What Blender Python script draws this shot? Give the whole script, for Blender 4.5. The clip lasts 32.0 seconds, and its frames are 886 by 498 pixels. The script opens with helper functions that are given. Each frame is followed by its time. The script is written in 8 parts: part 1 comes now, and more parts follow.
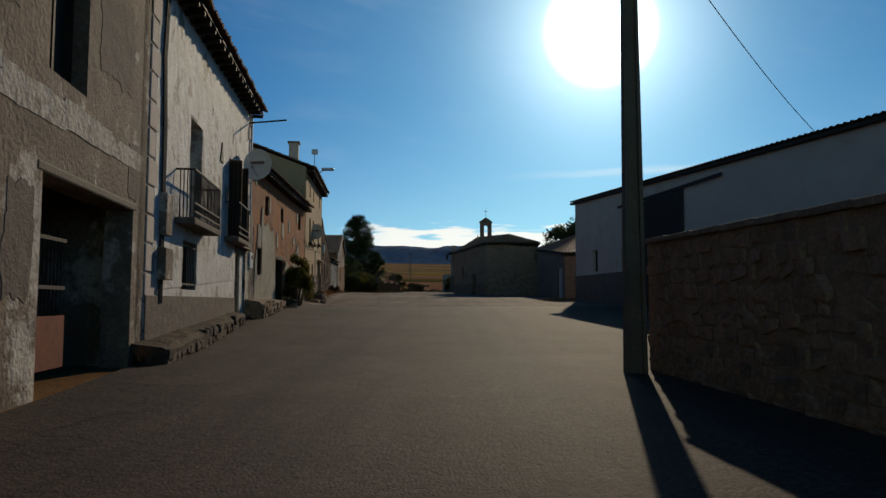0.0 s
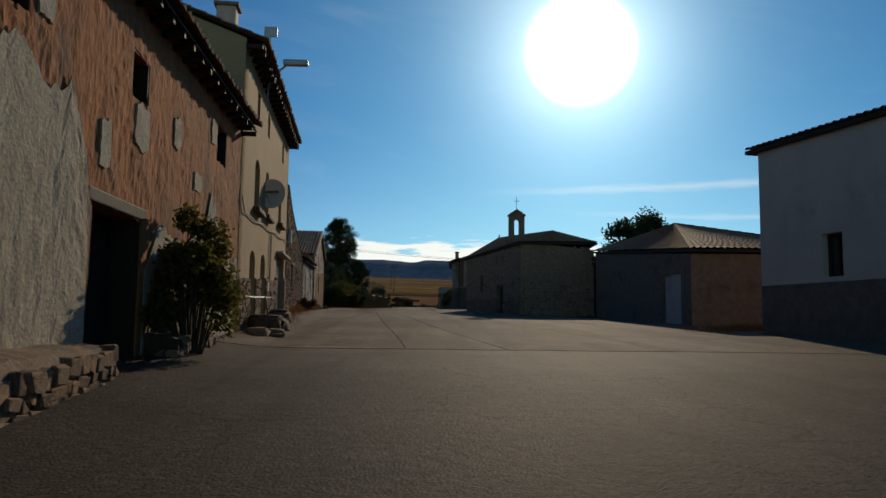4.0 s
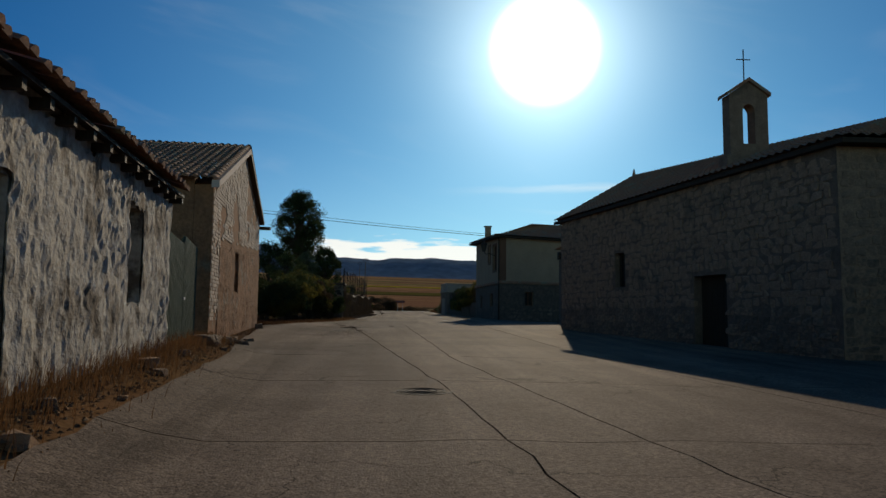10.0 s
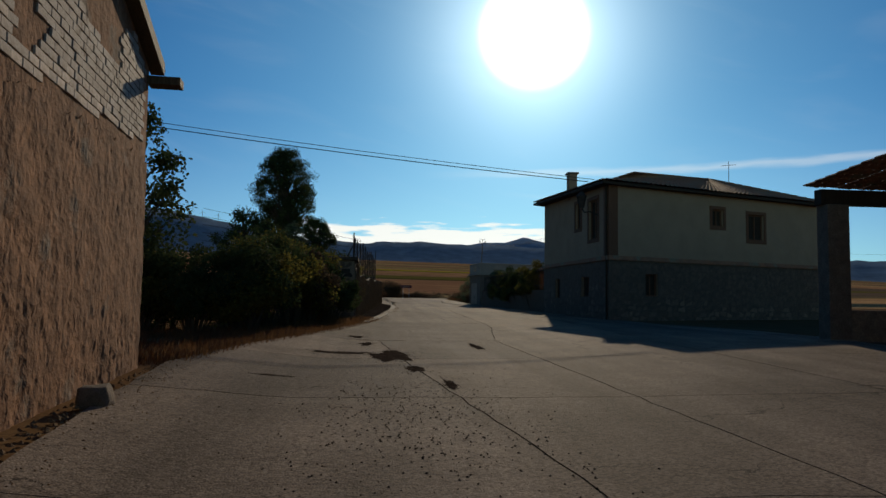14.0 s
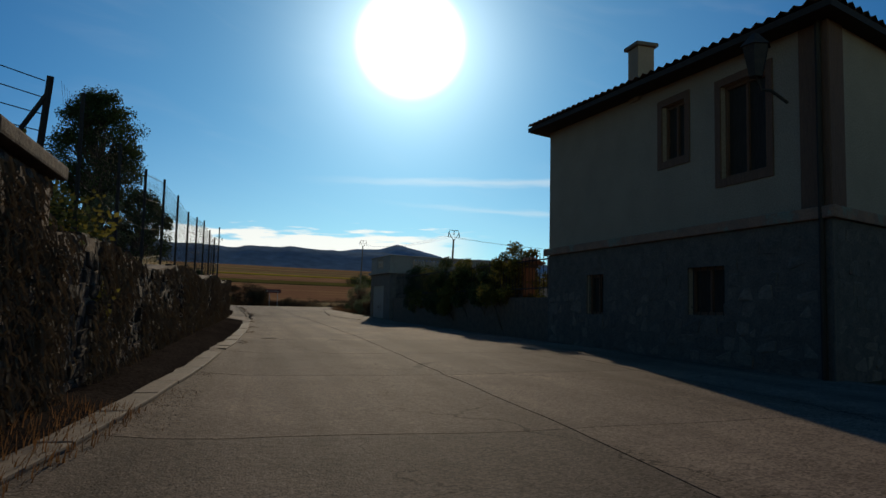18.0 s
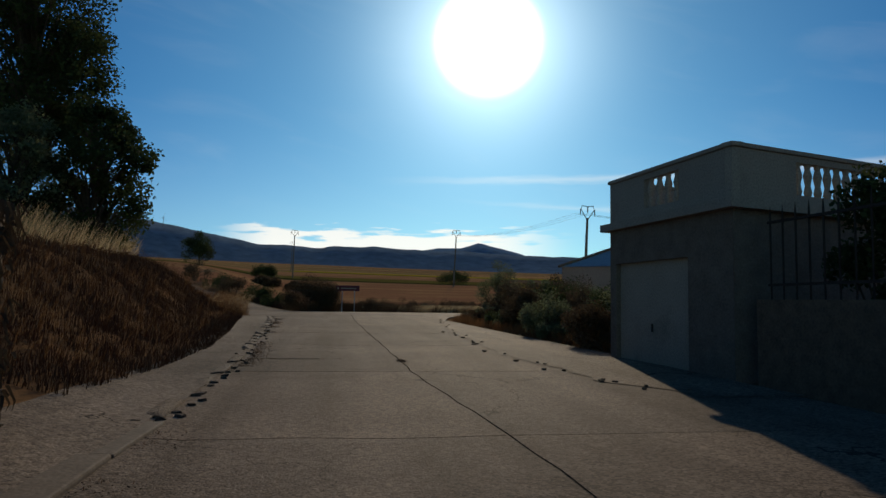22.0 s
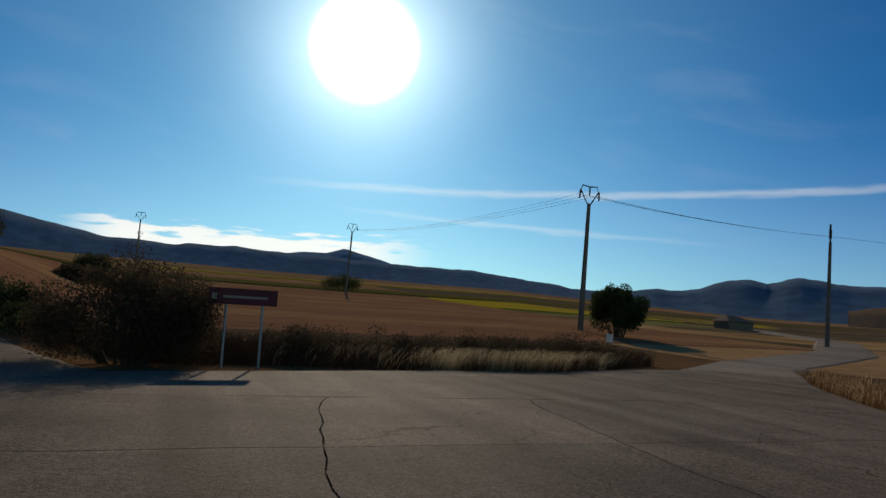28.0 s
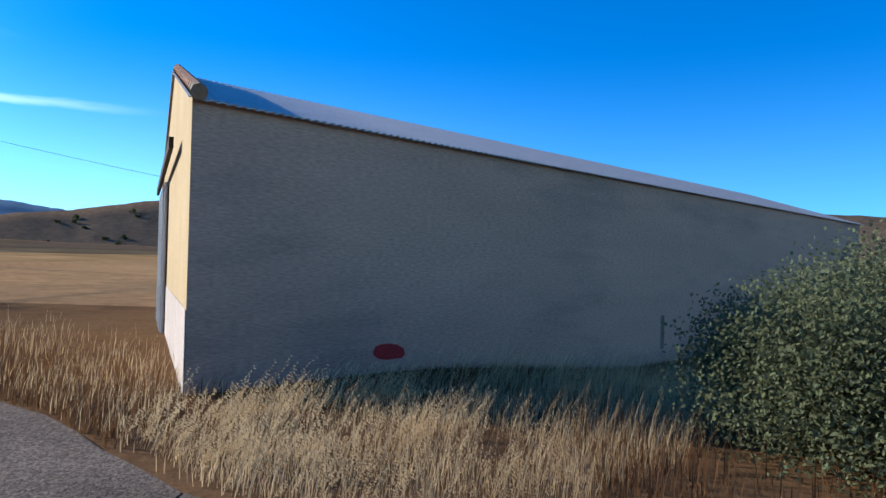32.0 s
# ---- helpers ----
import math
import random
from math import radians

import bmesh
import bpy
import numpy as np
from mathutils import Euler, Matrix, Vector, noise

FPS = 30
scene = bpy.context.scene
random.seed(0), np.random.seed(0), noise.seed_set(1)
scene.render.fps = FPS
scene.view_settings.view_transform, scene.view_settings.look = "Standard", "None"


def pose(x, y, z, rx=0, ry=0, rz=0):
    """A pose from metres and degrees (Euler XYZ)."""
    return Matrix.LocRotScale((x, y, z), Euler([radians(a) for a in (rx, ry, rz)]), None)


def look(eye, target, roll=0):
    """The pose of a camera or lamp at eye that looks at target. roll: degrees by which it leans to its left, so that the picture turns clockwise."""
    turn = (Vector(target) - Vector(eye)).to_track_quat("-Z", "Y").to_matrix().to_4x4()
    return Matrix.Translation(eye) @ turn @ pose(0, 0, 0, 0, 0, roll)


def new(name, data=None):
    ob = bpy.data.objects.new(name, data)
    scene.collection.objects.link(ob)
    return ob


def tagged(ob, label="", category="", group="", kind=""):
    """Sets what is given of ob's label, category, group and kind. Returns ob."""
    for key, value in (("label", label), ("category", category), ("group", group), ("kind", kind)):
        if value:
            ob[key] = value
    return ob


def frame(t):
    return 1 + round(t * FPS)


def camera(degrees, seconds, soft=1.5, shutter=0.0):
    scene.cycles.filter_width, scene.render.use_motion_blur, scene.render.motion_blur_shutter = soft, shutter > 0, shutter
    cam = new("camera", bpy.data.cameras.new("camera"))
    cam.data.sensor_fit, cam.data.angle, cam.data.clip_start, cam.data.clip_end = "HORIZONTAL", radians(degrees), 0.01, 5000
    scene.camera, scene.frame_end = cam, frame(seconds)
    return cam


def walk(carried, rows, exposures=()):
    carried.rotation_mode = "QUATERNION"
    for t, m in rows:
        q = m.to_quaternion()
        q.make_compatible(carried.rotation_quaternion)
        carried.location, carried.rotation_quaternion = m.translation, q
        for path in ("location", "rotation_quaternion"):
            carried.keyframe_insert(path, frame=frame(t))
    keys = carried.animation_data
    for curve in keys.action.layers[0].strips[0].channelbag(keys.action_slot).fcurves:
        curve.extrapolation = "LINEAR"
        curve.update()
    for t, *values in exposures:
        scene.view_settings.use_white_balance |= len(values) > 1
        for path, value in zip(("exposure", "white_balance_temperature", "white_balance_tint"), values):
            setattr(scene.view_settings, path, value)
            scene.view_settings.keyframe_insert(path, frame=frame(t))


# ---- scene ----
SUN_AZ, SUN_EL = radians(12.9), radians(20.9)
SUN_DIR = Vector((math.sin(SUN_AZ) * math.cos(SUN_EL), math.cos(SUN_AZ) * math.cos(SUN_EL), math.sin(SUN_EL)))
cam = camera(64.0, 32.0, 1.5)
PATH = [
    (0.0, 0.000, -0.000, 1.350, 94.21, -0.07, -0.11),
    (0.5, -0.442, 2.479, 1.393, 94.81, 0.24, -0.30),
    (1.0, -0.751, 4.737, 1.427, 93.35, -0.38, -0.10),
    (1.5, -1.297, 7.413, 1.461, 93.88, -1.31, -0.58),
    (2.0, -1.612, 10.210, 1.468, 95.77, -0.98, -0.72),
    (2.5, -2.034, 13.004, 1.524, 95.51, -0.08, -0.85),
    (3.0, -2.316, 15.577, 1.569, 95.47, -0.38, -0.82),
    (3.5, -2.616, 18.308, 1.640, 95.35, -0.60, -1.44),
    (5.5, -4.514, 32.293, 2.368, 95.80, -0.66, -2.34),
    (6.0, -4.885, 35.358, 2.483, 95.16, 0.09, -2.22),
    (6.5, -5.374, 38.434, 2.544, 93.06, -1.71, -3.36),
    (7.0, -5.696, 41.641, 2.602, 95.88, -1.09, -4.74),
    (7.5, -5.895, 44.967, 2.679, 95.08, -0.74, -4.93),
    (8.0, -6.120, 47.872, 2.725, 95.27, 0.13, -4.63),
    (8.5, -6.300, 50.779, 2.838, 94.99, 0.74, -5.23),
    (9.0, -6.488, 53.510, 2.893, 95.84, 0.08, -5.79),
    (9.5, -6.653, 56.232, 2.952, 95.17, -0.68, -5.62),
    (10.0, -6.841, 59.122, 3.020, 95.31, -0.58, -4.71),
    (10.5, -7.077, 61.775, 3.052, 95.77, -0.48, -3.87),
    (11.0, -7.069, 63.926, 3.068, 95.58, -0.27, -2.52),
    (11.5, -7.622, 67.029, 3.186, 95.31, 0.45, -2.28),
    (12.0, -7.901, 69.916, 3.333, 94.78, 0.48, -1.69),
    (12.5, -8.298, 72.883, 3.398, 94.50, 0.73, -2.20),
    (13.0, -8.628, 75.639, 3.427, 94.67, 0.53, -3.15),
    (13.5, -8.938, 78.290, 3.492, 94.25, 0.17, -4.61),
    (14.0, -9.088, 81.024, 3.548, 94.02, -0.81, -5.73),
    (14.5, -9.206, 83.628, 3.622, 93.91, -0.88, -7.30),
    (16.5, -8.915, 94.648, 3.604, 94.73, -2.23, -14.58),
    (17.0, -8.574, 97.723, 3.609, 95.11, -1.38, -16.31),
    (17.5, -8.174, 100.801, 3.705, 94.91, -1.27, -16.56),
    (18.0, -7.839, 103.707, 3.772, 94.78, -1.26, -16.07),
    (18.5, -7.411, 107.685, 3.821, 94.48, -1.35, -15.42),
    (19.0, -7.057, 111.258, 3.874, 94.31, -1.48, -14.74),
    (19.5, -6.791, 114.705, 3.935, 93.87, -1.65, -14.75),
    (20.0, -6.350, 118.625, 4.015, 95.01, -2.19, -15.06),
    (20.5, -6.051, 122.425, 4.061, 94.35, -2.29, -14.15),
    (21.0, -5.884, 126.484, 4.107, 93.90, -1.72, -12.49),
    (21.5, -5.775, 130.348, 4.067, 94.94, -1.12, -10.89),
    (22.0, -5.749, 133.996, 4.136, 94.56, -0.88, -9.47),
    (22.5, -5.764, 137.380, 4.144, 94.17, -1.09, -8.59),
    (23.0, -5.751, 140.489, 4.287, 94.80, -1.19, -8.26),
    (23.5, -5.842, 144.059, 4.236, 94.48, -1.38, -8.26),
    (24.0, -5.911, 147.280, 4.270, 95.07, -1.72, -8.20),
    (24.5, -5.983, 150.281, 4.355, 95.17, -1.59, -7.74),
    (26.5, -6.912, 160.980, 4.864, 95.62, -2.54, -6.06),
    (27.0, -6.874, 163.828, 4.993, 95.31, -3.09, -8.88),
    (27.5, -6.281, 165.558, 5.065, 95.53, -3.06, -14.24),
    (28.0, -5.648, 167.758, 5.033, 95.56, -3.10, -20.60),
    (28.5, -4.987, 170.047, 4.863, 93.84, -3.10, -30.15),
    (29.0, -3.147, 171.950, 4.749, 93.47, -2.98, -40.59),
    (29.5, -1.493, 173.560, 4.754, 94.04, -3.02, -55.07),
    (30.0, -0.213, 173.895, 4.851, 95.61, -2.46, -68.76),
    (30.5, 0.941, 173.660, 4.954, 92.74, -1.54, -79.23),
    (31.0, 1.728, 173.721, 5.016, 91.11, -1.47, -85.71),
    (31.5, 1.806, 173.677, 5.021, 91.02, -1.26, -86.51),
    (32.0, 1.706, 173.705, 5.018, 91.05, -1.31, -85.95),
]

walk(cam, [(t, pose(x, y, z, rx, ry, rz)) for t, x, y, z, rx, ry, rz in PATH],
     [(0.0, 0.0, 7400, 10), (28.0, 0.0, 7300, 10), (28.5, -0.1, 7000, 10), (29.0, -0.25, 6600, 10), (29.5, -0.25, 6400, 10), (30.0, -0.05, 6200, 10), (30.5, 0.8, 6000, 10), (31.0, 1.4, 5800, 10), (32.0, 1.65, 5800, 10)])

# ---- light ----
world = bpy.data.worlds.new("sky")
scene.world = world
world.use_nodes = True
wn, wl = world.node_tree.nodes, world.node_tree.links
wn.clear()
w_out = wn.new("ShaderNodeOutputWorld")
w_bg = wn.new("ShaderNodeBackground")
w_sky = wn.new("ShaderNodeTexSky")
w_sky.sky_type, w_sky.sun_disc = "NISHITA", False
w_sky.sun_elevation, w_sky.sun_rotation = SUN_EL, SUN_AZ
w_sky.air_density, w_sky.dust_density, w_sky.ozone_density, w_sky.altitude = 1.0, 0.25, 2.5, 900
w_bg.inputs["Strength"].default_value = 0.068


def wmath(op, a, b=None, c=None):
    n = wn.new("ShaderNodeMath")
    n.operation = op
    for i, v in enumerate((a, b, c)):
        if v is None:
            continue
        if isinstance(v, (int, float)):
            n.inputs[i].default_value = v
        else:
            wl.new(v, n.inputs[i])
    return n.outputs[0]


def wrange(v, a, b, c, d, smooth=True):
    n = wn.new("ShaderNodeMapRange")
    n.interpolation_type = "SMOOTHSTEP" if smooth else "LINEAR"
    for i, x in zip((1, 2, 3, 4), (a, b, c, d)):
        n.inputs[i].default_value = x
    wl.new(v, n.inputs[0])
    return n.outputs[0]


w_tc = wn.new("ShaderNodeTexCoord")
w_dot = wn.new("ShaderNodeVectorMath")
w_dot.operation = "DOT_PRODUCT"
w_dot.inputs[1].default_value = SUN_DIR
wl.new(w_tc.outputs["Generated"], w_dot.inputs[0])
w_ang = wmath("ARCCOSINE", w_dot.outputs["Value"])
# the sun's dazzling disc and the bright air close round it
w_core = wrange(w_ang, radians(2.2), radians(4.7), 42.0, 0.0)
w_halo = wmath("MULTIPLY", wmath("POWER", wrange(w_ang, radians(3.0), radians(22.0), 1.0, 0.0, False), 4.5), 2.6)
w_wide = wmath("MULTIPLY", wmath("POWER", wrange(w_ang, radians(3.0), radians(44.0), 1.0, 0.0, False), 2.0), 1.25)
w_xyz = wn.new("ShaderNodeSeparateXYZ")
wl.new(w_tc.outputs["Generated"], w_xyz.inputs[0])
w_el = wmath("ARCSINE", w_xyz.outputs["Z"])
w_az = wmath("ARCTAN2", w_xyz.outputs["X"], w_xyz.outputs["Y"])
w_co = wn.new("ShaderNodeCombineXYZ")
wl.new(wmath("MULTIPLY", w_az, 9.0), w_co.inputs["X"])
wl.new(wmath("MULTIPLY", w_el, 60.0), w_co.inputs["Y"])
w_no = wn.new("ShaderNodeTexNoise")
w_no.inputs["Scale"].default_value, w_no.inputs["Detail"].default_value = 1.6, 7.0
wl.new(w_co.outputs[0], w_no.inputs["Vector"])
# a low bank of white cloud over the hills
w_top = wmath("ADD", wmath("MULTIPLY", w_no.outputs["Fac"], 0.085), 0.064)
w_bank = wmath("MULTIPLY", wrange(wmath("SUBTRACT", w_top, w_el), 0.0, 0.012, 0.0, 1.0), wrange(w_az, -0.16, -0.07, 0.0, 1.0))
w_bank = wmath("MULTIPLY", w_bank, wrange(w_az, 0.22, 0.36, 1.0, 0.0))
# two thin trails that slope across the southern sky
def trail(z0, slope, half, a0, a1, gain):
    mid = wmath("ADD", wmath("MULTIPLY", w_az, slope), z0)
    d = wmath("ABSOLUTE", wmath("SUBTRACT", w_el, wmath("ADD", mid, wmath("MULTIPLY", w_no.outputs["Fac"], 0.012))))
    b = wrange(d, 0.0, half, gain, 0.0)
    return wmath("MULTIPLY", wmath("MULTIPLY", b, wrange(w_az, a0, a0 + 0.25, 0.0, 1.0)), wrange(w_az, a1 - 0.35, a1, 1.0, 0.0))
w_cloud = wmath("ADD", wmath("MULTIPLY", w_bank, 0.85), trail(0.168, 0.01, 0.008, 0.05, 1.15, 0.27))
w_cloud = wmath("ADD", w_cloud, trail(0.153, -0.06, 0.006, 0.15, 0.8, 0.2))
# faint high wisps
w_c2 = wn.new("ShaderNodeCombineXYZ")
wl.new(wmath("MULTIPLY", w_az, 4.0), w_c2.inputs["X"])
wl.new(wmath("ADD", wmath("MULTIPLY", w_el, 16.0), wmath("MULTIPLY", w_az, 3.0)), w_c2.inputs["Y"])
w_n2 = wn.new("ShaderNodeTexNoise")
w_n2.inputs["Scale"].default_value, w_n2.inputs["Detail"].default_value, w_n2.inputs["Distortion"].default_value = 1.1, 8.0, 0.6
wl.new(w_c2.outputs[0], w_n2.inputs["Vector"])
w_wisp = wmath("MULTIPLY", wrange(w_n2.outputs["Fac"], 0.5, 0.8, 0.0, 0.06), wrange(w_el, 0.06, 0.2, 0.0, 1.0))
w_cloud = wmath("ADD", w_cloud, wmath("MULTIPLY", w_wisp, wrange(w_ang, radians(25), radians(45), 1.0, 0.0)))
w_mix = wn.new("ShaderNodeMix")
w_mix.data_type = "RGBA"
w_mix.inputs["B"].default_value = (12.6, 12.9, 13.2, 1)
wl.new(wmath("MINIMUM", w_cloud, 1.0), w_mix.inputs["Factor"])
w_tint = wn.new("ShaderNodeMix")
w_tint.data_type, w_tint.blend_type = "RGBA", "MULTIPLY"
w_tint.inputs["Factor"].default_value = 1.0
w_tint.inputs["B"].default_value = (0.4, 0.905, 1.19, 1)
wl.new(w_sky.outputs[0], w_tint.inputs["A"])
w_deep = wn.new("ShaderNodeMix")
w_deep.data_type, w_deep.blend_type = "RGBA", "MULTIPLY"
w_deep.inputs["B"].default_value = (0.12, 0.54, 0.78, 1)
wl.new(wmath("MULTIPLY", wrange(w_ang, radians(7), radians(47), 0.0, 1.0), wrange(w_ang, radians(100), radians(140), 1.0, 0.0)), w_deep.inputs["Factor"])
wl.new(w_tint.outputs["Result"], w_deep.inputs["A"])
# the unseen sky opposite the sun, brightened and warmed to fill shaded fronts
w_fill = wn.new("ShaderNodeMix")
w_fill.data_type, w_fill.blend_type = "RGBA", "MULTIPLY"
w_fill.inputs["B"].default_value = (3.4, 1.9, 1.25, 1)
wl.new(wrange(w_ang, radians(105), radians(150), 0.0, 1.0), w_fill.inputs["Factor"])
wl.new(w_deep.outputs["Result"], w_fill.inputs["A"])
wl.new(w_fill.outputs["Result"], w_mix.inputs["A"])
w_add = wn.new("ShaderNodeMix")
w_add.data_type, w_add.blend_type = "RGBA", "ADD"
w_add.inputs["Factor"].default_value = 1.0
w_glow = wn.new("ShaderNodeCombineColor")
w_sum = wmath("ADD", w_core, wmath("MULTIPLY", w_halo, 5.0))
# haze low over the land
w_haze = wmath("MULTIPLY", wmath("POWER", wrange(wmath("ABSOLUTE", w_el), 0.03, 0.3, 1.0, 0.0, False), 2.0), wrange(w_ang, radians(45), radians(85), 1.0, 0.35))
for i, (k, kw, kh) in enumerate(((0.8, 0.28, 2.9), (1.0, 0.85, 3.0), (1.08, 1.15, 2.8))):
    wl.new(wmath("ADD", wmath("MULTIPLY", w_sum, k), wmath("ADD", wmath("MULTIPLY", w_wide, kw), wmath("MULTIPLY", w_haze, kh))), w_glow.inputs[i])
wl.new(w_mix.outputs["Result"], w_add.inputs["A"])
wl.new(w_glow.outputs[0], w_add.inputs["B"])
wl.new(w_add.outputs["Result"], w_bg.inputs["Color"])
wl.new(w_bg.outputs[0], w_out.inputs[0])

sun_data = bpy.data.lights.new("sun", "SUN")
sun_data.energy, sun_data.angle, sun_data.color = 2.4, radians(0.5), (1.0, 0.88, 0.7)
sun = new("sun", sun_data)
sun.matrix_world = look((0, 0, 60), Vector((0, 0, 60)) - SUN_DIR)

# ---- materials ----


def material(name, c1, c2, scale=3.0, rough=0.9, bump=0.3, fine=40.0, c3=None, c3_scale=0.6, c3_lo=0.55, c3_hi=0.62, metal=0.0, stretch=(1, 1, 1), rnd=0.0, spec=0.1, dist=0.02):
    """Two tones over a coarse noise, fine grain, patches of a third tone with sharp borders, bump at two scales."""
    m = bpy.data.materials.new(name)
    m.use_nodes = True
    n, l = m.node_tree.nodes, m.node_tree.links
    b = n["Principled BSDF"]
    tc = n.new("ShaderNodeTexCoord")
    mp = n.new("ShaderNodeMapping")
    mp.inputs["Scale"].default_value = stretch
    l.new(tc.outputs["Object"], mp.inputs[0])

    def noise_tex(s, d=5.0, r=0.6):
        t = n.new("ShaderNodeTexNoise")
        t.inputs["Scale"].default_value, t.inputs["Detail"].default_value, t.inputs["Roughness"].default_value = s, d, r
        l.new(mp.outputs[0], t.inputs["Vector"])
        return t.outputs["Fac"]

    def mix(f, a, c, kind="MIX"):
        x = n.new("ShaderNodeMix")
        x.data_type, x.blend_type = "RGBA", kind
        for s, v in (("Factor", f), ("A", a), ("B", c)):
            if isinstance(v, (tuple, float, int)):
                x.inputs[s].default_value = (*v, 1) if isinstance(v, tuple) else v
            else:
                l.new(v, x.inputs[s])
        return x.outputs["Result"]

    def ramp(v, a, c, lo=0.0, hi=1.0):
        r = n.new("ShaderNodeMapRange")
        for i, q in zip((1, 2, 3, 4), (a, c, lo, hi)):
            r.inputs[i].default_value = q
        l.new(v, r.inputs[0])
        return r.outputs[0]

    coarse, grain = noise_tex(scale), noise_tex(fine, 3.0)
    col = mix(ramp(coarse, 0.3, 0.7), c1, c2)
    height = coarse
    if c3:
        patch = noise_tex(c3_scale, 8.0, 0.65)
        f = ramp(patch, c3_lo, c3_hi)
        col = mix(f, col, c3)
    g = ramp(grain, 0.25, 0.75, 0.72, 1.25)
    cg = n.new("ShaderNodeCombineColor")
    for i in range(3):
        l.new(g, cg.inputs[i])
    col = mix(1.0, col, cg.outputs[0], "MULTIPLY")
    if rnd:
        oi = n.new("ShaderNodeObjectInfo")
        hs = n.new("ShaderNodeHueSaturation")
        l.new(ramp(oi.outputs["Random"], 0, 1, 1 - rnd, 1 + rnd), hs.inputs["Value"])
        l.new(ramp(oi.outputs["Random"], 0, 1, 1 - rnd * 0.3, 1 + rnd * 0.3), hs.inputs["Saturation"])
        l.new(col, hs.inputs["Color"])
        col = hs.outputs["Color"]
    l.new(col, b.inputs["Base Color"])
    b.inputs["Roughness"].default_value, b.inputs["Metallic"].default_value = rough, metal
    b.inputs["Specular IOR Level"].default_value = spec
    if bump:
        hmix = n.new("ShaderNodeMath")
        hmix.operation = "MULTIPLY_ADD"
        l.new(grain, hmix.inputs[0])
        hmix.inputs[1].default_value = 0.35
        l.new(height, hmix.inputs[2])
        bp = n.new("ShaderNodeBump")
        bp.inputs["Strength"].default_value, bp.inputs["Distance"].default_value = bump, dist
        l.new(hmix.outputs[0], bp.inputs["Height"])
        l.new(bp.outputs[0], b.inputs["Normal"])
    return m


PL_WHITE = material("white_plaster", (0.62, 0.61, 0.58), (0.4, 0.385, 0.35), 1.3, 0.75, 0.8, 22, (0.25, 0.22, 0.185), 1.2, 0.55, 0.6, dist=0.03)
PL_GREY = material("grey_plaster", (0.22, 0.172, 0.13), (0.125, 0.096, 0.075), 1.1, 0.85, 1.0, 14, (0.42, 0.38, 0.33), 0.7, 0.55, 0.6, dist=0.07)
PL_DARK = material("dark_render", (0.175, 0.14, 0.115), (0.12, 0.096, 0.08), 3.0, 0.9, 0.9, 25, dist=0.04)
PL_ORANGE = material("orange_plaster", (0.45, 0.165, 0.06), (0.24, 0.1, 0.048), 1.0, 0.92, 1.0, 15, (0.15, 0.095, 0.065), 0.75, 0.56, 0.66, stretch=(1, 1, 0.5), dist=0.05)
PL_PATCH = material("pale_patched_plaster", (0.42, 0.37, 0.28), (0.33, 0.285, 0.215), 1.2, 0.9, 0.8, 20, (0.26, 0.2, 0.14), 1.1, 0.58, 0.66, dist=0.04)
PL_CREAM = material("cream_render", (0.4, 0.278, 0.155), (0.32, 0.225, 0.125), 0.5, 0.9, 0.2, 60, (0.29, 0.215, 0.125), 0.45, 0.55, 0.75)
PL_OLD = material("flaked_whitewash", (0.42, 0.4, 0.36), (0.3, 0.27, 0.22), 2.6, 0.85, 1.0, 12, (0.14, 0.115, 0.09), 1.2, 0.53, 0.6, dist=0.06)
PL_EARTH = material("earth_plaster", (0.29, 0.145, 0.076), (0.165, 0.086, 0.05), 1.9, 0.95, 1.0, 11, (0.2, 0.15, 0.11), 0.8, 0.55, 0.64, dist=0.07)
PL_PALE = material("pale_wall", (0.54, 0.46, 0.4), (0.44, 0.375, 0.325), 0.6, 0.85, 0.3, 30, (0.36, 0.3, 0.255), 0.5, 0.55, 0.75)
PL_HOUSE = material("dusty_cream_wall", (0.33, 0.235, 0.16), (0.265, 0.19, 0.13), 0.9, 0.9, 0.35, 35, (0.25, 0.19, 0.14), 0.5, 0.55, 0.72)
EARTH_TOP = material("trodden_earth", (0.085, 0.062, 0.045), (0.055, 0.041, 0.031), 2.5, 0.95, 0.9, 20, (0.12, 0.085, 0.05), 1.5, 0.52, 0.62, dist=0.04)
MORTAR = material("mud_mortar", (0.24, 0.175, 0.12), (0.165, 0.122, 0.088), 3.0, 0.95, 0.9, 25, dist=0.04)
STONE = material("rubble_stone", (0.28, 0.18, 0.115), (0.165, 0.115, 0.08), 5.0, 0.9, 0.6, 30, rnd=0.42, dist=0.03)
STONE_RED = material("reddish_rubble_stone", (0.31, 0.155, 0.085), (0.19, 0.1, 0.06), 5.0, 0.92, 0.6, 30, rnd=0.5, dist=0.03)
STONE_DK = material("dark_stone", (0.18, 0.135, 0.1), (0.115, 0.088, 0.068), 4.0, 0.9, 0.7, 22, rnd=0.3, dist=0.03)
STONE_GREY = material("weathered_ashlar", (0.28, 0.185, 0.13), (0.18, 0.121, 0.087), 4.0, 0.9, 0.7, 22, (0.13, 0.1, 0.076), 0.8, 0.55, 0.66, rnd=0.28, dist=0.03)
STONE_MOSS = material("dark_dry_wall_stone", (0.125, 0.088, 0.064), (0.07, 0.052, 0.04), 5.0, 0.92, 0.8, 24, rnd=0.5, dist=0.03)
STONE_SLAB = material("worn_stone_slab", (0.24, 0.185, 0.135), (0.165, 0.128, 0.096), 4.0, 0.85, 0.6, 25, rnd=0.2, dist=0.03)
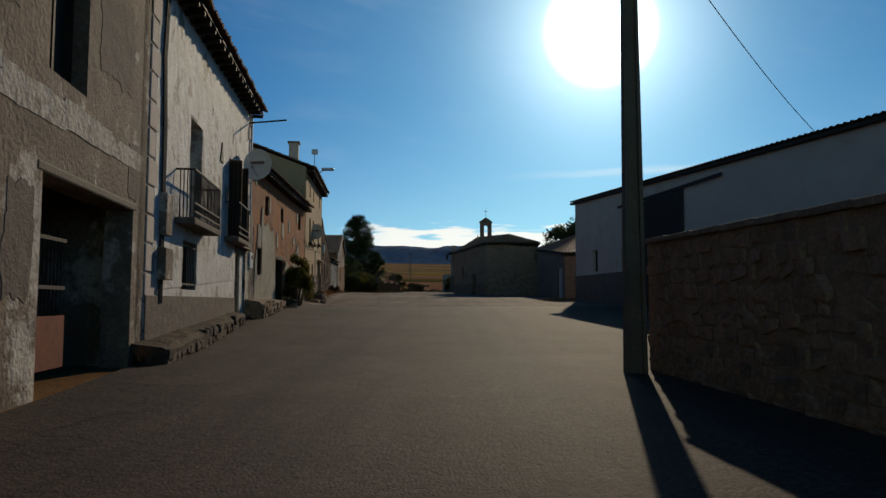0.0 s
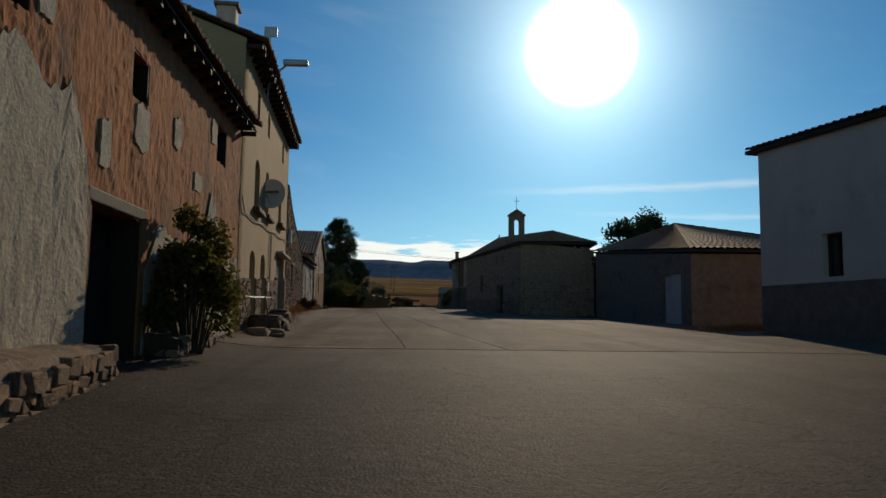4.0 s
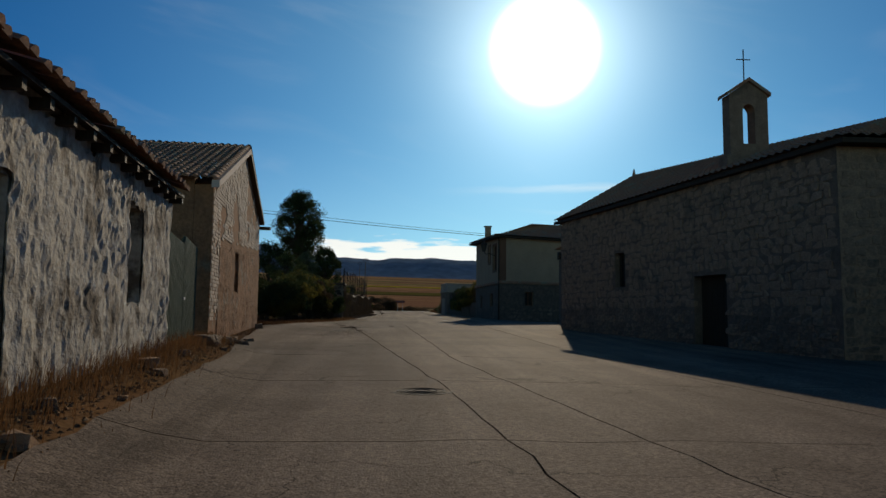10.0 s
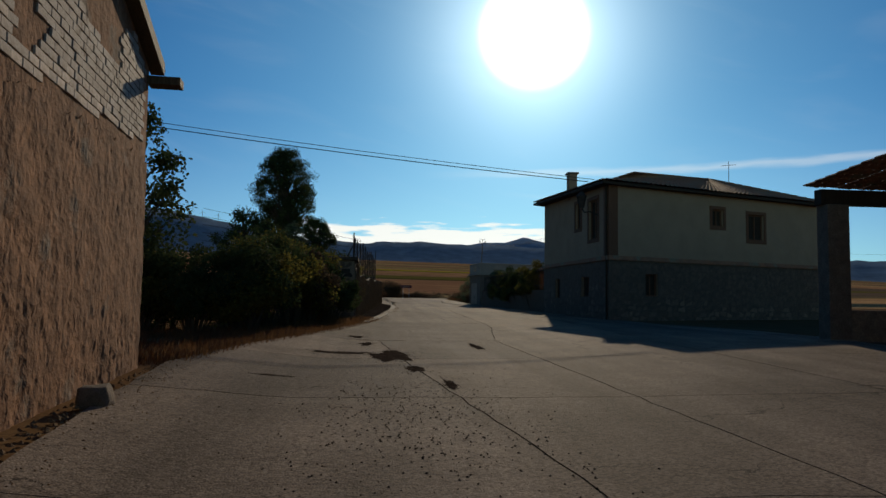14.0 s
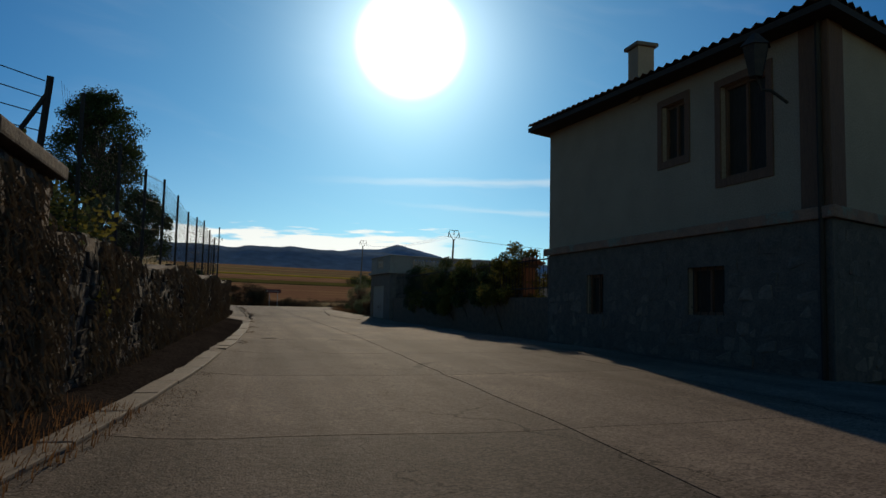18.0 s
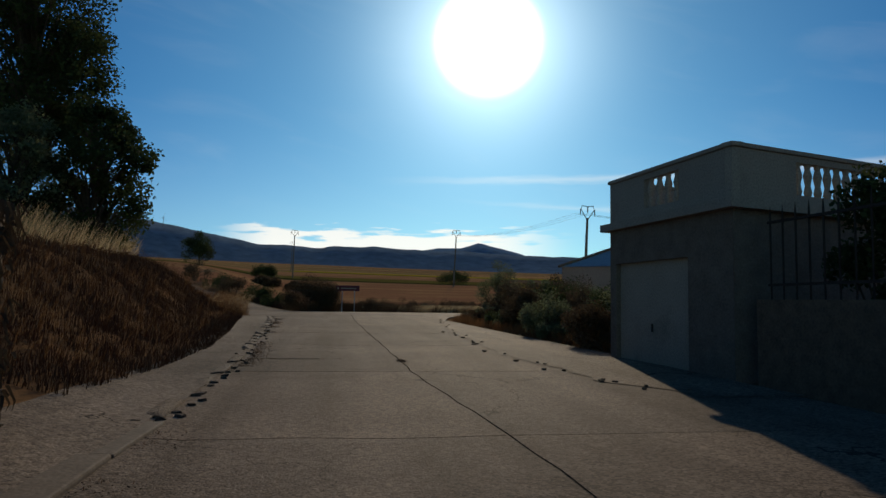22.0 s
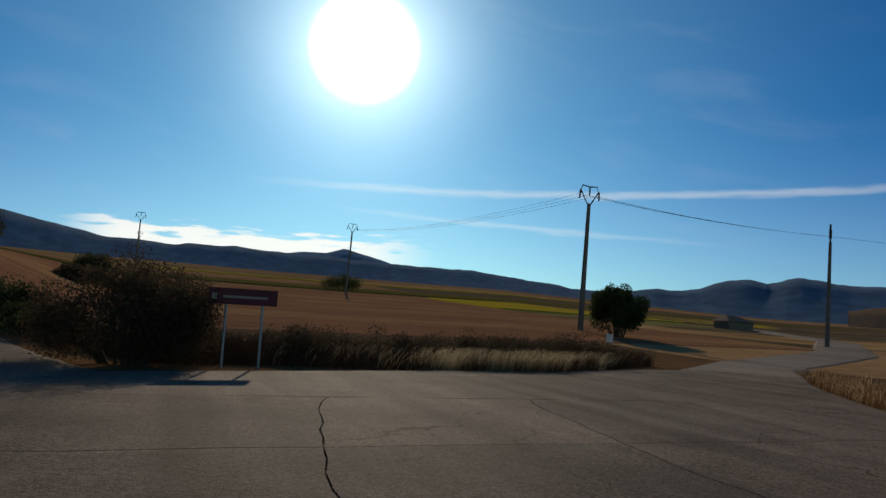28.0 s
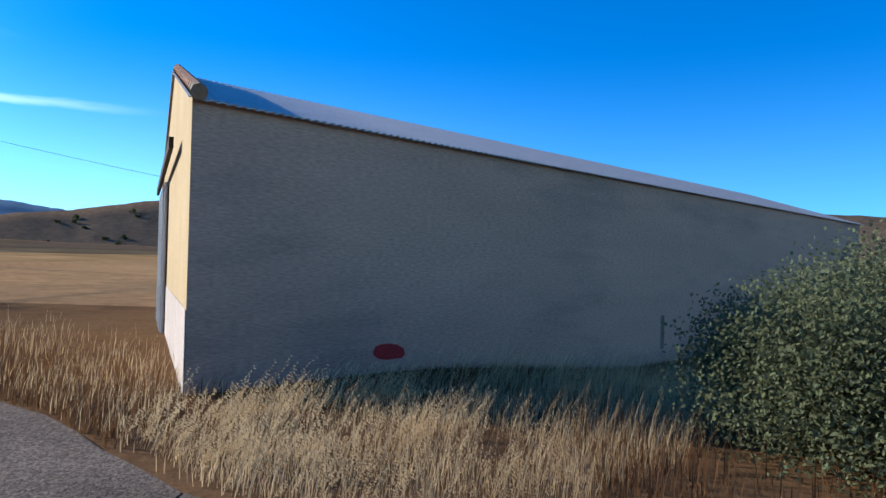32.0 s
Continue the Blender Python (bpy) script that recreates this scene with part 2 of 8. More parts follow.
BRICK = material("pale_brick", (0.5, 0.42, 0.345), (0.36, 0.28, 0.22), 2.2, 0.8, 0.5, 40, (0.22, 0.15, 0.11), 1.6, 0.56, 0.64, rnd=0.3)
TILE = material("clay_tile", (0.3, 0.155, 0.095), (0.2, 0.115, 0.08), 4.0, 0.85, 0.5, 30, (0.2, 0.18, 0.13), 1.5, 0.55, 0.62)
WOOD_BR = material("brown_stained_wood", (0.17, 0.085, 0.05), (0.12, 0.06, 0.037), 4.0, 0.7, 0.3, 30, stretch=(6, 6, 0.6))
WOOD = material("weathered_wood", (0.13, 0.085, 0.05), (0.07, 0.047, 0.03), 4.0, 0.75, 0.5, 30, stretch=(6, 6, 0.6))
WOOD_DK = material("dark_wood", (0.05, 0.036, 0.025), (0.03, 0.022, 0.016), 4.0, 0.7, 0.4, 30, stretch=(6, 6, 0.6))
IRON = material("dark_iron", (0.035, 0.031, 0.029), (0.055, 0.042, 0.034), 8.0, 0.75, 0.2, 50, metal=0.15)
GATE_DK = material("dark_painted_sheet", (0.055, 0.05, 0.048), (0.04, 0.037, 0.036), 2.0, 0.7, 0.1, 40)
RUST = material("rusty_red_panel", (0.2, 0.06, 0.035), (0.13, 0.045, 0.03), 5.0, 0.8, 0.3, 40)
STEEL = material("galvanised_steel", (0.42, 0.43, 0.44), (0.34, 0.35, 0.36), 3.0, 0.55, 0.1, 50, metal=0.7)
GREY_METAL = material("grey_corrugated_steel", (0.2, 0.2, 0.2), (0.16, 0.16, 0.16), 2.0, 0.5, 0.1, 40, metal=0.4)
GREEN = material("faded_green_paint", (0.115, 0.15, 0.1), (0.075, 0.1, 0.068), 3.0, 0.6, 0.2, 40)
WHITE = material("white_metal", (0.7, 0.7, 0.68), (0.6, 0.6, 0.58), 3.0, 0.5, 0.05, 50)
# near-black base colour that carries the shade inside the houses
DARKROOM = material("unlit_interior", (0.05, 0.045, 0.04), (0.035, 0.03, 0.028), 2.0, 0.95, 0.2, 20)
CABLE = material("black_cable", (0.025, 0.025, 0.025), (0.02, 0.02, 0.02), 5.0, 0.6, 0.0, 50)
BEIGE = material("beige_conduit", (0.4, 0.35, 0.27), (0.34, 0.3, 0.23), 6.0, 0.7, 0.1, 50)


def road_material(name, c1, c2, dark, grit=90.0, crack=0.5, bump=0.8, rnd=0.1, spec=0.25):
    """A worn cast surface: broad tone, dark stains, pale wheel wear, grit and hairline cracks."""
    m = material(name, c1, c2, 0.45, 0.82, 0.0, 55.0, dark, 0.32, 0.5, 0.72, spec=spec, rnd=rnd)
    n, l = m.node_tree.nodes, m.node_tree.links
    b = n["Principled BSDF"]
    base = b.inputs["Base Color"].links[0].from_socket
    tc = n.new("ShaderNodeTexCoord")

    def tex(kind, scale, **kw):
        t = n.new(kind)
        t.inputs["Scale"].default_value = scale
        l.new(tc.outputs["Object"], t.inputs["Vector"])
        for k, v in kw.items():
            t.inputs[k].default_value = v
        return t

    def rng_map(v, a, c, lo, hi):
        r = n.new("ShaderNodeMapRange")
        for i, q in zip((1, 2, 3, 4), (a, c, lo, hi)):
            r.inputs[i].default_value = q
        l.new(v, r.inputs[0])
        return r.outputs[0]

    def op(kind, a, c):
        x = n.new("ShaderNodeMath")
        x.operation = kind
        for i, v in enumerate((a, c)):
            if isinstance(v, (int, float)):
                x.inputs[i].default_value = v
            else:
                l.new(v, x.inputs[i])
        return x.outputs[0]
    # grit: small stones of uneven tone in the worn surface
    grit_t = tex("ShaderNodeTexVoronoi", grit)
    tone = n.new("ShaderNodeSeparateColor")
    l.new(grit_t.outputs["Color"], tone.inputs[0])
    g = rng_map(tone.outputs[0], 0.0, 1.0, 0.62, 1.42)
    # pits and dropped dirt
    pits = tex("ShaderNodeTexNoise", 7.0, Detail=6.0, Roughness=0.7)
    p = rng_map(pits.outputs["Fac"], 0.62, 0.7, 1.0, 0.55)
    # hairline cracks along bent cells
    warp = n.new("ShaderNodeTexNoise")
    warp.inputs["Scale"].default_value, warp.inputs["Detail"].default_value = 1.3, 5.0
    l.new(tc.outputs["Object"], warp.inputs["Vector"])
    add = n.new("ShaderNodeVectorMath")
    add.operation = "MULTIPLY_ADD"
    l.new(warp.outputs["Color"], add.inputs[0])
    add.inputs[1].default_value = (1.6, 1.6, 0)
    l.new(tc.outputs["Object"], add.inputs[2])
    cr = n.new("ShaderNodeTexVoronoi")
    cr.feature = "DISTANCE_TO_EDGE"
    cr.inputs["Scale"].default_value = 0.24
    l.new(add.outputs[0], cr.inputs["Vector"])
    gate = tex("ShaderNodeTexNoise", 0.35, Detail=2.0)
    line_w = op("MULTIPLY", rng_map(gate.outputs["Fac"], 0.45, 0.65, 0.0, 0.006), 1.0)
    near = op("LESS_THAN", cr.outputs["Distance"], line_w)
    k = op("SUBTRACT", 1.0, op("MULTIPLY", near, crack))
    # long faint streaks left by wheels
    st = n.new("ShaderNodeMapping")
    st.inputs["Scale"].default_value = (1.3, 0.06, 1)
    l.new(tc.outputs["Object"], st.inputs[0])
    sn = n.new("ShaderNodeTexNoise")
    sn.inputs["Scale"].default_value, sn.inputs["Detail"].default_value = 1.0, 6.0
    l.new(st.outputs[0], sn.inputs["Vector"])
    big = tex("ShaderNodeTexNoise", 0.16, Detail=4.0, Roughness=0.6)
    streak = op("MULTIPLY", rng_map(sn.outputs["Fac"], 0.3, 0.7, 0.72, 1.28), rng_map(big.outputs["Fac"], 0.3, 0.7, 0.74, 1.26))
    total = op("MULTIPLY", op("MULTIPLY", g, p), op("MULTIPLY", k, streak))
    cc = n.new("ShaderNodeCombineColor")
    for i in range(3):
        l.new(total, cc.inputs[i])
    mx = n.new("ShaderNodeMix")
    mx.data_type, mx.blend_type = "RGBA", "MULTIPLY"
    mx.inputs["Factor"].default_value = 1.0
    l.new(base, mx.inputs["A"])
    l.new(cc.outputs[0], mx.inputs["B"])
    l.new(mx.outputs["Result"], b.inputs["Base Color"])
    hgt = op("ADD", op("MULTIPLY", rng_map(grit_t.outputs["Distance"], 0.0, 0.6, 1.0, 0.0), 0.3), op("ADD", op("MULTIPLY", pits.outputs["Fac"], 1.2), op("MULTIPLY", near, -1.0)))
    bp = n.new("ShaderNodeBump")
    bp.inputs["Strength"].default_value, bp.inputs["Distance"].default_value = bump, 0.012
    l.new(hgt, bp.inputs["Height"])
    l.new(bp.outputs[0], b.inputs["Normal"])
    return m


CONCRETE = road_material("street_concrete", (0.18, 0.138, 0.106), (0.122, 0.094, 0.072), (0.074, 0.056, 0.044), 42.0, 0.6, 1.0, rnd=0.18, spec=0.025)
ASPHALT = road_material("worn_street_surface", (0.066, 0.05, 0.04), (0.038, 0.029, 0.0235), (0.024, 0.019, 0.0155), 34.0, 0.5, 1.0, 0.0, 0.06)
GRAVEL = road_material("gravel_track_surface", (0.19, 0.14, 0.1), (0.14, 0.105, 0.075), (0.11, 0.08, 0.055), 14.0, 0.0, 1.0, 0.0, 0.1)
JOINT = material("dirt_filled_joint", (0.06, 0.045, 0.032), (0.042, 0.032, 0.024), 6.0, 0.95, 0.3, 30)
PAVE = road_material("dark_worn_pavement", (0.034, 0.027, 0.022), (0.022, 0.0175, 0.0145), (0.015, 0.012, 0.01), 30.0, 0.4, 0.9, 0.0, 0.0)
PL_DUST = material("dusty_painted_panel", (0.31, 0.265, 0.22), (0.25, 0.215, 0.18), 0.8, 0.8, 0.2, 30, (0.2, 0.17, 0.14), 0.7, 0.55, 0.7)
KERB = material("kerb_concrete", (0.155, 0.12, 0.093), (0.1, 0.078, 0.06), 1.5, 0.8, 0.5, 24, rnd=0.1)
GUTTER = road_material("crumbling_gutter_concrete", (0.175, 0.136, 0.104), (0.115, 0.09, 0.07), (0.07, 0.055, 0.043), 30.0, 0.8, 1.0, rnd=0.25, spec=0.03)
BROKEN = material("broken_concrete", (0.058, 0.041, 0.029), (0.03, 0.022, 0.016), 9.0, 0.95, 1.0, 30, (0.09, 0.064, 0.045), 5.0, 0.55, 0.65, dist=0.04, spec=0.0)
DIRT = material("dry_dirt", (0.17, 0.095, 0.048), (0.11, 0.065, 0.034), 0.8, 0.95, 0.9, 14, (0.17, 0.115, 0.06), 0.3, 0.5, 0.6, dist=0.05)
GRASS_RED = material("reddish_dead_grass", (0.15, 0.07, 0.034), (0.07, 0.036, 0.02), 0.9, 0.9, 0.2, 30, rnd=0.0)
GRASS = material("dry_grass", (0.17, 0.088, 0.04), (0.1, 0.053, 0.026), 1.2, 0.9, 0.2, 30, rnd=0.0)
STRAW = material("straw_grass", (0.68, 0.52, 0.31), (0.46, 0.33, 0.18), 1.2, 0.8, 0.1, 30)
BARK = material("bark", (0.09, 0.07, 0.05), (0.055, 0.043, 0.032), 8.0, 0.95, 0.8, 30)
LEAF = material("green_leaves", (0.06, 0.075, 0.028), (0.035, 0.05, 0.02), 0.5, 0.6, 0.0, 8)
LEAF_Y = material("yellowing_leaves", (0.17, 0.14, 0.032), (0.06, 0.062, 0.018), 0.9, 0.6, 0.0, 8)
LEAF_OL = material("grey_green_leaves", (0.17, 0.185, 0.1), (0.1, 0.115, 0.06), 0.9, 0.6, 0.0, 8)
LEAF_BR = material("dry_brown_shrub", (0.11, 0.075, 0.045), (0.07, 0.05, 0.03), 0.9, 0.8, 0.0, 8)
# the blue of distant air is put into these two hills' base colour
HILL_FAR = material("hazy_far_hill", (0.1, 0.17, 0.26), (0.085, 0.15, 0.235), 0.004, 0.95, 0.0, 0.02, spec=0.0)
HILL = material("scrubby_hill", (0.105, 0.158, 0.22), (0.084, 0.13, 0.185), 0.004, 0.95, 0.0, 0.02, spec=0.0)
HILL_NEAR = material("dry_brown_hill", (0.14, 0.098, 0.066), (0.1, 0.072, 0.052), 0.02, 0.95, 0.0, 0.2, spec=0.0)
WAREHOUSE = material("stained_grey_render", (0.4, 0.245, 0.2), (0.32, 0.196, 0.162), 0.4, 0.9, 0.3, 20, (0.215, 0.15, 0.133), 0.35, 0.5, 0.68, stretch=(0.5, 0.5, 2.4))
WARE_END = material("ochre_render", (0.52, 0.39, 0.22), (0.45, 0.335, 0.185), 0.8, 0.9, 0.2, 30)
GLASS = material("dark_window_glass", (0.02, 0.022, 0.025), (0.02, 0.022, 0.025), 3.0, 0.08, 0.0, 30, spec=0.6)
RED = material("red_paint_mark", (0.3, 0.025, 0.03), (0.24, 0.02, 0.025), 5.0, 0.8, 0.1, 30)
SIGN = material("purple_sign_board", (0.13, 0.035, 0.045), (0.1, 0.03, 0.04), 3.0, 0.5, 0.0, 30)



def backlit(m, amount):
    """Thin blades and leaves let part of the light through."""
    n, l = m.node_tree.nodes, m.node_tree.links
    b, out = n["Principled BSDF"], n["Material Output"]
    b.inputs["Roughness"].default_value, b.inputs["Specular IOR Level"].default_value = 0.85, 0.03
    tr = n.new("ShaderNodeBsdfTranslucent")
    l.new(b.inputs["Base Color"].links[0].from_socket, tr.inputs["Color"])
    mx = n.new("ShaderNodeMixShader")
    mx.inputs[0].default_value = amount
    l.new(b.outputs[0], mx.inputs[1])
    l.new(tr.outputs[0], mx.inputs[2])
    l.new(mx.outputs[0], out.inputs["Surface"])


for leaf_mat, share in ((LEAF, 0.3), (LEAF_Y, 0.45), (LEAF_OL, 0.35), (LEAF_BR, 0.25), (GRASS, 0.4), (STRAW, 0.4)):
    backlit(leaf_mat, share)

# ---- builders ----


def mesh_of(name, verts, faces, mat, smooth=False):
    me = bpy.data.meshes.new(name)
    me.from_pydata([tuple(v) for v in verts], [], faces)
    me.materials.append(mat)
    if smooth:
        me.polygons.foreach_set("use_smooth", [True] * len(me.polygons))
    me.update()
    return me


def part(name, bm, mat, parent, label=""):
    """Links a bmesh, a mesh or (verts, faces) as one mesh object under a thing or a part."""
    if isinstance(bm, tuple):
        me = mesh_of(name, bm[0], bm[1], mat)
    elif isinstance(bm, bpy.types.Mesh):
        me = bm
    else:
        me = bpy.data.meshes.new(name)
        bm.normal_update()
        bm.to_mesh(me)
        bm.free()
        me.materials.append(mat)
    ob = new(name, me)
    ob.parent = parent
    if label:
        tagged(ob, label)
    return ob


def thing(name, m, label, category, group="", kind=""):
    ob = new(name)
    ob.empty_display_size = 0.2
    ob.matrix_world = m if isinstance(m, Matrix) else Matrix.Translation(m)
    return tagged(ob, label, category, group, kind)


def frame_of(p0, p1, z=0.0):
    """A local frame: x along p0 to p1, y to the left of it, z up."""
    u = Vector((p1[0] - p0[0], p1[1] - p0[1], 0)).normalized()
    m = Matrix.Identity(4)
    m.col[0][:3], m.col[1][:3], m.col[3][:3] = u, (-u.y, u.x, 0), (p0[0], p0[1], z)
    return m, math.hypot(p1[0] - p0[0], p1[1] - p0[1])


def add_box(bm, x0, x1, y0, y1, z0, z1, bevel=0.0, jitter=0.0, rng=None):
    geo = bmesh.ops.create_cube(bm, size=1.0)
    for v in geo["verts"]:
        v.co = Vector((x0 + (v.co.x + 0.5) * (x1 - x0), y0 + (v.co.y + 0.5) * (y1 - y0), z0 + (v.co.z + 0.5) * (z1 - z0)))
        if jitter:
            v.co += Vector([(rng or random).uniform(-jitter, jitter) for _ in range(3)])
    if bevel:
        es = list({e for v in geo["verts"] for e in v.link_edges})
        bmesh.ops.bevel(bm, geom=es, offset=bevel, segments=2, affect="EDGES", profile=0.6)
    return bm


def box(x0, x1, y0, y1, z0, z1, bevel=0.0):
    return add_box(bmesh.new(), x0, x1, y0, y1, z0, z1, bevel)


def tube(points, r, sides=6, taper=None):
    """A round bar along points; taper gives the radius at each point."""
    vs, fs = [], []
    pts = [Vector(p) for p in points]
    for i, p in enumerate(pts):
        d = (pts[min(i + 1, len(pts) - 1)] - pts[max(i - 1, 0)]).normalized()
        a = d.orthogonal().normalized() if abs(d.z) > 0.9 else Vector((-d.y, d.x, 0)).normalized()
        b = d.cross(a)
        rr = taper[i] if taper else r
        for k in range(sides):
            an = 2 * math.pi * k / sides
            vs.append(p + (a * math.cos(an) + b * math.sin(an)) * rr)
    for i in range(len(pts) - 1):
        for k in range(sides):
            q, w = i * sides + k, i * sides + (k + 1) % sides
            fs.append((q, w, w + sides, q + sides))
    fs += [tuple(range(sides))[::-1], tuple((len(pts) - 1) * sides + k for k in range(sides))]
    return vs, fs


def joined(pieces):
    vs, fs = [], []
    for v, f in pieces:
        o = len(vs)
        vs += list(v)
        fs += [tuple(i + o for i in q) for q in f]
    return vs, fs


def wall_mesh(tops, z0, thick, holes=(), wob=0.0):
    """A wall along local x from tops[0] to tops[-1] (points x, z of its upper edge), with through holes (x0, x1, z0, z1)."""
    xs = sorted({x for x, _ in tops} | {h[0] for h in holes} | {h[1] for h in holes})
    def top(x):
        return float(np.interp(x, [a for a, _ in tops], [b for _, b in tops]))
    vs, fs = [], []

    def quad(a, b, c, d):
        o = len(vs)
        vs.extend((a, b, c, d))
        fs.append((o, o + 1, o + 2, o + 3))
    for a, b in zip(xs[:-1], xs[1:]):
        m = (a + b) / 2
        cuts = sorted([(h[2], h[3]) for h in holes if h[0] - 1e-6 < a and b < h[1] + 1e-6])
        lo = z0
        spans = []
        for c, d in cuts:
            if c > lo:
                spans.append((lo, lo, c, c))
            lo = d
        spans.append((lo, lo, top(a), top(b)))
        for la, lb, ha, hb in spans:
            if ha <= la:
                continue
            quad((a, 0, la), (b, 0, lb), (b, 0, hb), (a, 0, ha))
            quad((b, thick, lb), (a, thick, la), (a, thick, ha), (b, thick, hb))
        quad((a, 0, top(a)), (b, 0, top(b)), (b, thick, top(b)), (a, thick, top(a)))
    for x0, x1, c, d in holes:
        quad((x0, 0, c), (x0, thick, c), (x0, thick, d), (x0, 0, d))
        quad((x1, thick, c), (x1, 0, c), (x1, 0, d), (x1, thick, d))
        quad((x0, 0, d), (x0, thick, d), (x1, thick, d), (x1, 0, d))
        quad((x0, thick, c), (x0, 0, c), (x1, 0, c), (x1, thick, c))
    for x in (xs[0], xs[-1]):
        quad((x, thick, z0), (x, 0, z0), (x, 0, top(x)), (x, thick, top(x)))
    return vs, fs


def arch_mesh(x0, x1, z_spring, z_top, y0, y1, n=8):
    """The two corner pieces that turn the head of a hole into an arch."""
    vs, fs = [], []
    mx, hw = (x0 + x1) / 2, (x1 - x0) / 2
    pts = [(mx - hw * math.cos(math.pi * k / n), z_spring + (z_top - z_spring) * math.sin(math.pi * k / n)) for k in range(n + 1)]
    for y, flip in ((y0, False), (y1, True)):
        o = len(vs)
        for x, z in pts:
            vs += [(x, y, z), (x, y, z_top + 0.001)]
        for k in range(n):
            q = (o + 2 * k, o + 2 * k + 2, o + 2 * k + 3, o + 2 * k + 1)
            fs.append(q[::-1] if flip else q)
    m = 2 * (n + 1)
    for k in range(n):
        fs.append((2 * k, m + 2 * k, m + 2 * k + 2, 2 * k + 2))
    return vs, fs


def tiled_plane(e0, e1, up, col=0.24, row=0.4, rng=None, sag=0.0, amp=0.06):
    """Curved clay tiles over the slope that rises from the eave e0-e1 by the vector up."""
    rng = rng or random.Random(3)
    e0, e1, up = Vector(e0), Vector(e1), Vector(up)
    along, ln = (e1 - e0), (e1 - e0).length
    along.normalize()
    nrm = along.cross(up).normalized()
    if nrm.z < 0:
        nrm = -nrm
    nc, nr = max(2, round(ln / col)), max(2, round(up.length / row))
    prof = [(0.0, 0.0), (0.12, 0.62), (0.3, 0.97), (0.5, 1.0), (0.68, 0.6), (0.8, 0.0), (0.9, -0.3)]
    k = len(prof)
    vs, fs = [], []
    for c in range(nc):
        dz = rng.uniform(-0.012, 0.012)
        for r in range(nr):
            o = len(vs)
            off = rng.uniform(-0.03, 0.03)
            lift = rng.uniform(0, 0.012)
            for s, hgt in ((0.0, 0.03), (1.06, 0.0)):
                for a, h in prof:
                    t = (c + a) / nc
                    f = (r + s) / nr
                    p = e0 + along * (t * ln) + up * f + along.cross(nrm) * 0
                    p = p + nrm * (amp * h + hgt + dz + lift - sag * math.sin(math.pi * t) * math.sin(math.pi * min(1, f)))
                    if r == 0 and s == 0:
                        p = p - up.normalized() * (0.05 + off)
                    vs.append(p)
            for i in range(k - 1):
                fs.append((o + i, o + i + 1, o + k + i + 1, o + k + i))
            fs.append(tuple(o + i for i in range(k - 1, -1, -1)))
    return vs, fs

# ---- ground ----
ROAD_Y = (-60, 0, 15, 32, 45, 60, 80, 100, 120, 141, 155, 168, 180, 200)
ROAD_Z = (-0.3, 0, 0.17, 0.95, 1.27, 1.72, 2.1, 2.3, 2.62, 2.9, 3.2, 3.5, 3.55, 3.5)
LANE_Y = (-60, 0, 10, 20, 35, 50, 65, 84, 95, 105, 120, 140, 160, 172, 185)
LANE_X = (3, 0, -1.6, -2.9, -4.8, -6.2, -7.3, -9.2, -8.9, -7.7, -6.3, -5.8, -6.8, -3.5, -3.5)


def sstep(a, b, x):
    t = min(1.0, max(0.0, (x - a) / (b - a)))
    return t * t * (3 - 2 * t)


def ground_z(x, y):
    z = float(np.interp(y, ROAD_Y, ROAD_Z))
    cx = float(np.interp(y, LANE_Y, LANE_X))
    left = float(np.interp(y, (-5, 0, 28, 36, 45, 52, 74, 80, 100, 112, 140, 146), (0.1, 0.14, 0.12, 0.2, 0.4, 0.55, 0.55, 0.15, 0.2, 0.25, 0.25, 0.0)))
    right = float(np.interp(y, (-5, 0, 45, 60, 80, 92, 100, 110, 150), (0.1, 0.05, 0.0, -0.1, -0.1, 0.1, 0.25, 0.1, 0.0)))
    d = x - cx
    z += left * sstep(0.9, 3.4, -d) if d < 0 else right * sstep(1.5, 8.0, d)
    # the grassy bank by the lower road
    if 138 < y < 179 and x < ROAD_L(y) - 0.9 and x > -40:
        z += sstep(0.9, 2.2, ROAD_L(y) - x) * sstep(138, 144, y) * sstep(179, 172, y) * (0.16 * noise.noise(Vector((x * 1.1, y * 1.1, 2.0))) + 0.09 * noise.noise(Vector((x * 2.7, y * 2.7, 5.0))))
    z += 2.3 * sstep(0.75, 5.2, ROAD_L(y) - x) * sstep(-70, -30, x) * sstep(138, 144, y) * sstep(179, 170, y)
    # the hollow along the warehouse wall
    if 150 < y < 180 and x > ROAD_R(y):
        z -= 0.5 * sstep(2.5, 10.0, (x - 9.0) * 0.76 - (y - 176.93) * 0.65) * sstep(1.2, 5.0, x - ROAD_R(y)) * sstep(150, 156, y)
    # the plain that climbs towards the hills
    az = math.degrees(math.atan2(x + 5, max(1.0, y - 160)))
    slope = float(np.interp(az, (-60, -25, 0, 25, 45, 70), (0.055, 0.06, 0.055, 0.045, 0.022, 0.012)))
    r = max(0.0, math.hypot(x + 5, max(0.0, y - 160)) - 45) if y > 160 else 0.0
    z += slope * r * sstep(160, 215, y)
    # the rise up which the branch road climbs
    if y > 180:
        s = max(0.0, (-8 - x) * 0.55 + (y - 181) * 0.83 - 4)
        z += min(3.6, 0.085 * s) * sstep(-3.0, -14.0, az) * sstep(-75, -50, az)
    return z


def grid_lines(fine0, fine1, step, far, first=2.0, grow=1.13):
    a = list(np.arange(fine0, fine1 + 1e-6, step))
    s, p = first, fine1
    while p < far:
        p += s
        s *= grow
        a.append(p)
    s, p = first, fine0
    while p > -far:
        p -= s
        s *= grow
        a.insert(0, p)
    return a


